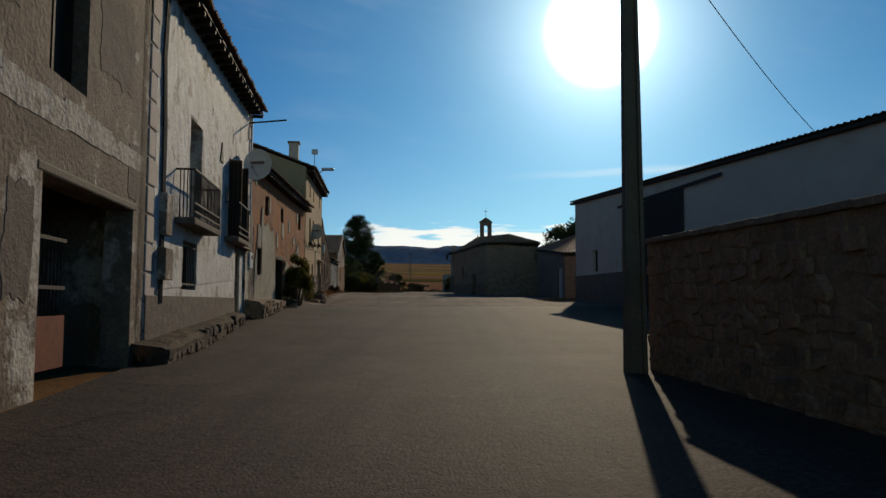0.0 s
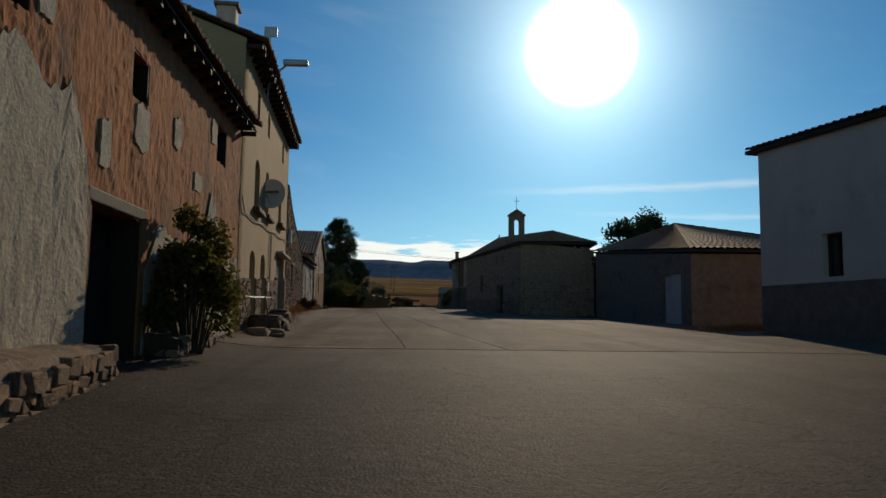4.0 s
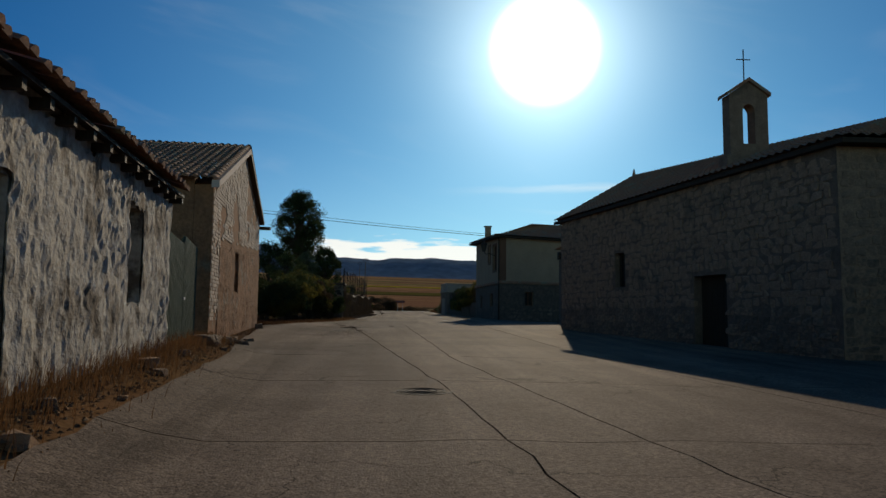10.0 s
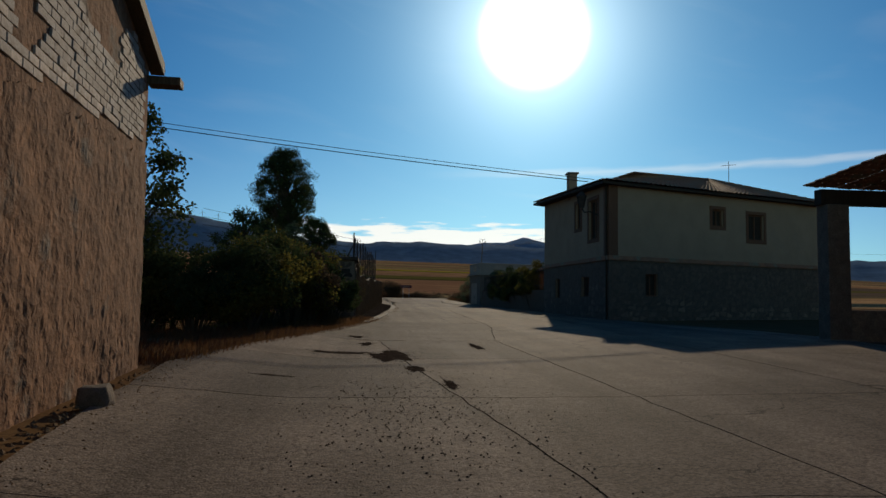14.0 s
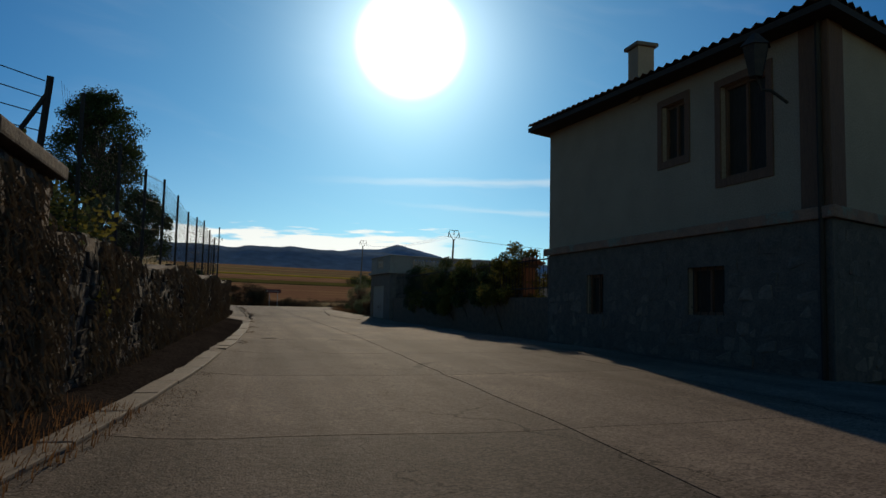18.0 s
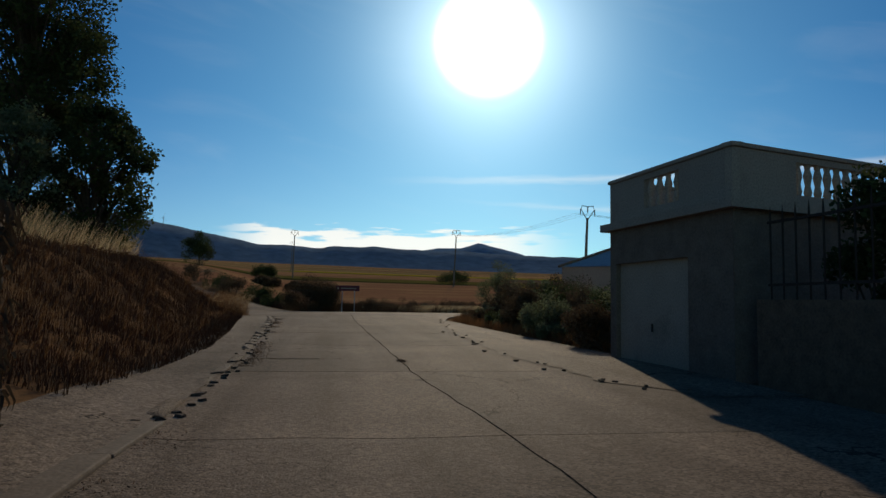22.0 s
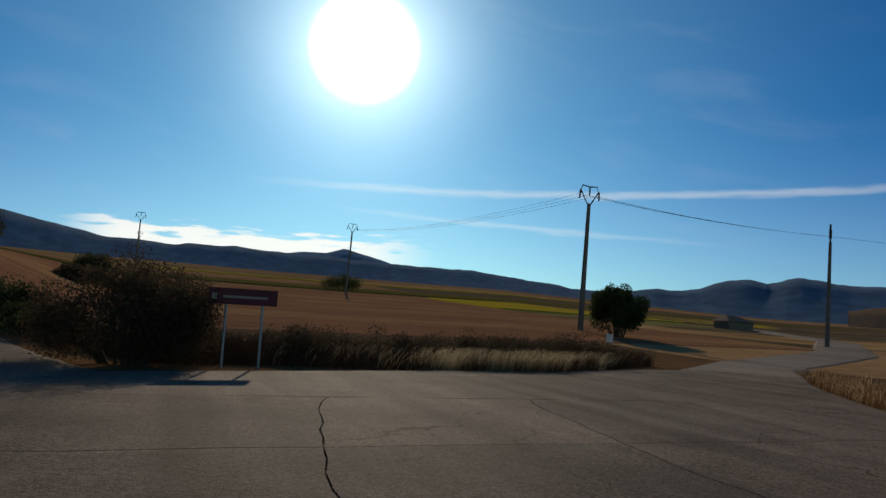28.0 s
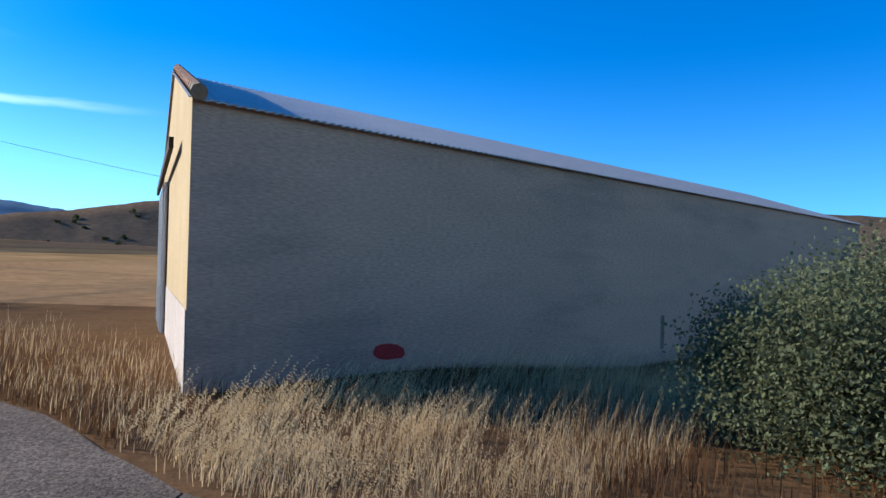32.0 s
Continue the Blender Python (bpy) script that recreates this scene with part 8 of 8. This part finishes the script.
ridge("dry_hill", (50, 54, 58, 62, 66, 72, 80, 92, 110, 130), (2.0, 2.6, 3.1, 3.85, 4.4, 4.6, 4.7, 4.6, 4.2, 3.0), 700, -0.6, HILL_NEAR, "dry brown hillside dotted with shrubs", 0.08, 9)
rg = random.Random(12)
for k in range(34):
    a, d = radians(rg.uniform(56, 92)), rg.uniform(560, 690)
    f = (d / 700 - 0.78) / 0.22
    ea = float(np.interp(math.degrees(a), (50, 54, 58, 62, 66, 72, 80, 92), (2.0, 2.6, 3.1, 3.85, 4.4, 4.6, 4.7, 4.6)))
    e = -0.6 + (ea + 0.6) * max(0, f) ** 1.15
    bush((-5 + d * math.sin(a), 165 + d * math.cos(a), 4.0 + d * math.tan(radians(e))), 2.6, 2.6, 4.4, 300 + k, LEAF, "dark shrub on the dry hillside", 260, 0.9, "hillside_shrub", 7, "shrub")

# ---- road slabs ----
CENTRE = line((36, 50, 61, 65, 69, 75, 88.5, 96.5, 101, 107.5, 111, 118, 127, 140, 145, 164, 174, 179, 186), (-1.2, -2.8, -3.8, -4.3, -4.7, -5.3, -5.5, -5.6, -5.6, -4.6, -4.4, -4.25, -4.0, -4.0, -4.3, -4.5, -4.3, -3.4, -1.0))
JOINT_W = line((36, 41.5, 44.8, 53.8, 60.4, 64.2, 70, 79.3, 87.5, 94, 102.3, 110), (-3.3, -3.7, -4.0, -4.8, -5.3, -5.6, -5.95, -6.9, -7.6, -8.3, -9.0, -9.4))
rg = random.Random(6)
slabs = thing("road_slabs", (0, 0, 0), "grey concrete road slabs with dirt-filled joints", "road", kind="structure")


def slab(ya, yb, xa, xb, n=8):
    """One cast slab between two edge functions, with uneven edges."""
    def pt(i, j):
        fy = j / n
        y = ya + (yb - ya) * fy
        a, b = xa(y), xb(y)
        gx = 0.011
        x = a + gx + (b - a - 2 * gx) * i / n
        x += wobble((0.0, y), 1.3, 0.07) if i in (0, n) else 0
        y = y + (0.009 if j == 0 else -0.009 if j == n else 0)
        y += wobble((x, 17.0 + (ya if j == 0 else yb) * 3.7), 0.9, 0.12) if j in (0, n) else 0
        return Vector((x, y, ground_z(x, y) + 0.06))
    top = [pt(i, j) for j in range(n + 1) for i in range(n + 1)]
    w = n + 1
    fs = [(j * w + i, j * w + i + 1, (j + 1) * w + i + 1, (j + 1) * w + i) for j in range(n) for i in range(n)]
    rim = [i for i in range(w)] + [j * w + n for j in range(1, w)] + [n * w + i for i in range(n - 1, -1, -1)] + [j * w for j in range(n - 1, 0, -1)]
    o = len(top)
    low = [top[i] - Vector((0, 0, 0.06)) for i in rim]
    for k in range(len(rim)):
        k2 = (k + 1) % len(rim)
        fs.append((rim[k], o + k, o + k2, rim[k2]))
    return top + low, fs


y = 36.2
while y < 188:
    L = rg.uniform(4.2, 5.6)
    yb = min(y + L, 189.5)
    ym = (y + yb) / 2
    edges = [ROAD_L, CENTRE, ROAD_R]
    if yb < 104:
        edges.insert(1, JOINT_W)
    wr_w = ROAD_R(ym) - CENTRE(ym)
    if ym > 181:
        edges, wr_w = [ROAD_L, ROAD_R], 0.0
    if wr_w > 5.5:
        edges.insert(len(edges) - 1, (lambda k: (lambda yy: CENTRE(yy) + k))(3.8))
    if wr_w > 9.5:
        edges.insert(len(edges) - 1, (lambda k: (lambda yy: CENTRE(yy) + k))(7.4))
    for a, b in zip(edges[:-1], edges[1:]):
        part("slab", slab(y, yb, a, b), CONCRETE, slabs)
    y = yb


# ---- dirt, grit and weeds on the road ----
def crumbs(name, count, place, smin, smax, flat, seed, mat, label, category):
    """Small uneven lumps: five-sided low cones with jittered rims."""
    rg = random.Random(seed)
    vs, fs = [], []
    for _ in range(count):
        x, y = place(rg)
        z = ground_z(x, y) + 0.055
        s = rg.uniform(smin, smax)
        o = len(vs)
        for k in range(6):
            a = 1.047 * k + rg.uniform(-0.3, 0.3)
            r = s * rg.uniform(0.6, 1.2)
            vs.append((x + r * math.cos(a), y + r * math.sin(a), z - 0.012))
        vs.append((x + rg.uniform(-0.3, 0.3) * s, y + rg.uniform(-0.3, 0.3) * s, z + s * flat))
        fs += [(o + k, o + (k + 1) % 6, o + 6) for k in range(6)]
    return tagged(part(name, (vs, fs), mat, None), label, category, kind="stuff")


def by_joint(rg):
    while True:
        y = rg.uniform(40, 178)
        if noise.noise(Vector((3.3, y * 0.55, 0))) > 0.12 or rg.random() < 0.05:
            return (JOINT_W(y) if y < 104 and rg.random() < 0.65 else CENTRE(y)) + wobble((0.0, y), 1.3, 0.07) + rg.gauss(0, 0.055), y


def by_kerb(rg):
    while True:
        y = rg.uniform(111, 167)
        if noise.noise(Vector((8.3, y * 0.6, 0))) > 0.05:
            return KX(y) + 0.12 + abs(rg.gauss(0, 0.16)), y


def patch(cx, cy, rx, ry):
    return lambda rg: (cx + rg.gauss(0, rx), cy + rg.gauss(0, ry))


def street_any(rg):
    y = rg.uniform(2, 182)
    return rg.uniform(ROAD_L(y) + 0.3, ROAD_R(y) - 0.5), y


def wall_side(rg):
    y = rg.uniform(44, 95)
    return WALL_L(y) + 0.1 + abs(rg.gauss(0, 0.5)), y


crumbs("joint_dirt", 9000, by_joint, 0.012, 0.05, 0.12, 1, JOINT, "dry dirt and crumbs gathered along the road joint", "dirt")
crumbs("kerb_dirt", 6500, by_kerb, 0.01, 0.042, 0.35, 2, BROKEN, "dirt and dead leaves gathered along the kerb", "dirt")
crumbs("wall_dirt", 3200, wall_side, 0.01, 0.04, 0.4, 3, DIRT, "crumbled earth along the wall foot", "dirt")
crumbs("dung_crumbs", 1500, patch(-8.5, 88.7, 0.75, 2.2), 0.01, 0.034, 0.6, 4, BROKEN, "dark crumbs scattered on the concrete", "crumbs")
for k, (x, y, rx, ry) in enumerate([(-8.6, 96.3, 0.55, 1.25), (-9.75, 96.9, 0.85, 0.28), (-9.2, 99.6, 0.2, 0.6), (-8.3, 93.7, 0.17, 0.6), (-9.5, 101.8, 0.25, 0.5), (-10.6, 92.4, 0.3, 0.1), (-6.45, 98.9, 0.14, 0.9), (-7.9, 91.6, 0.1, 0.5), (-4.3, 147.3, 0.09, 0.3), (-6.3, 147.6, 0.9, 0.04)]):
    vs, n = [(x, y, ground_z(x, y) + 0.067)], 40
    for j in range(n):
        a = 2 * math.pi * j / n
        r = 0.8 + 0.55 * noise.noise(Vector((1.7 * math.cos(a), 1.7 * math.sin(a), k * 3.1))) + 0.3 * noise.noise(Vector((5 * math.cos(a), 5 * math.sin(a), k * 3.1)))
        px, py = x + rx * r * math.cos(a), y + ry * r * math.sin(a)
        vs.append((px, py, ground_z(px, py) + 0.0655))
    tagged(part("broken_patch", (vs, [(0, 1 + j, 1 + (j + 1) % n) for j in range(n)]), BROKEN, None), "broken dirt-filled patch in the concrete", "dirt", kind="structure")
    crumbs("patch_crumbs", int(900 * rx * ry) + 90, patch(x, y, rx * 0.55, ry * 0.55), 0.012, 0.04, 0.45, 60 + k, BROKEN, "crumbs of broken concrete and dirt", "crumbs")
crumbs("loose_grit", 4200, street_any, 0.005, 0.014, 0.6, 7, KERB, "loose grit scattered over the street", "grit")
grass("joint_weeds", 900, by_joint, 0.02, 0.07, 0.005, 21, GRASS, "tiny dry weeds rooted in the road joint")
grass("kerb_weeds", 5000, by_kerb, 0.03, 0.13, 0.005, 22, GRASS, "dry weeds rooted along the kerb")
grass("ledge_grass", 500, lambda rg: (lambda y: (WALL_L(y) + rg.uniform(0.0, 0.32), y))(rg.uniform(11.5, 21)), 0.38, 0.5, 0.004, 23, GRASS, "short dry grass over the stone ledge")

# ---- wind turbines on the far ridge ----
for k, (a, e) in enumerate([(-18.6, 6.62), (-16.95, 6.5), (-16.2, 6.45), (-14.6, 6.3), (-13.6, 6.1), (-12.4, 5.9)]):
    d = 3350.0
    wt = thing("wind_turbine", (-5 + d * math.sin(radians(a)), 165 + d * math.cos(radians(a)), 5 + d * math.tan(radians(e)) - 14), "white wind turbine on the distant ridge", "wind turbine", "wind turbines")
    part("tower", tube([(0, 0, 0), (0, 0, 38)], 1.0, 6, [1.3, 0.8]), PL_DARK, wt)
    part("nacelle", box(-1.2, 1.2, -2.5, 2.5, 37.2, 39.6, 0.2), PL_DARK, wt)
    for j in range(3):
        q = 2.094 * j + 0.5 * k
        part("blade", tube([(0, -2.7, 38.4), (17 * math.sin(q), -2.7, 38.4 + 17 * math.cos(q))], 0.5, 5, [0.8, 0.25]), PL_DARK, wt)
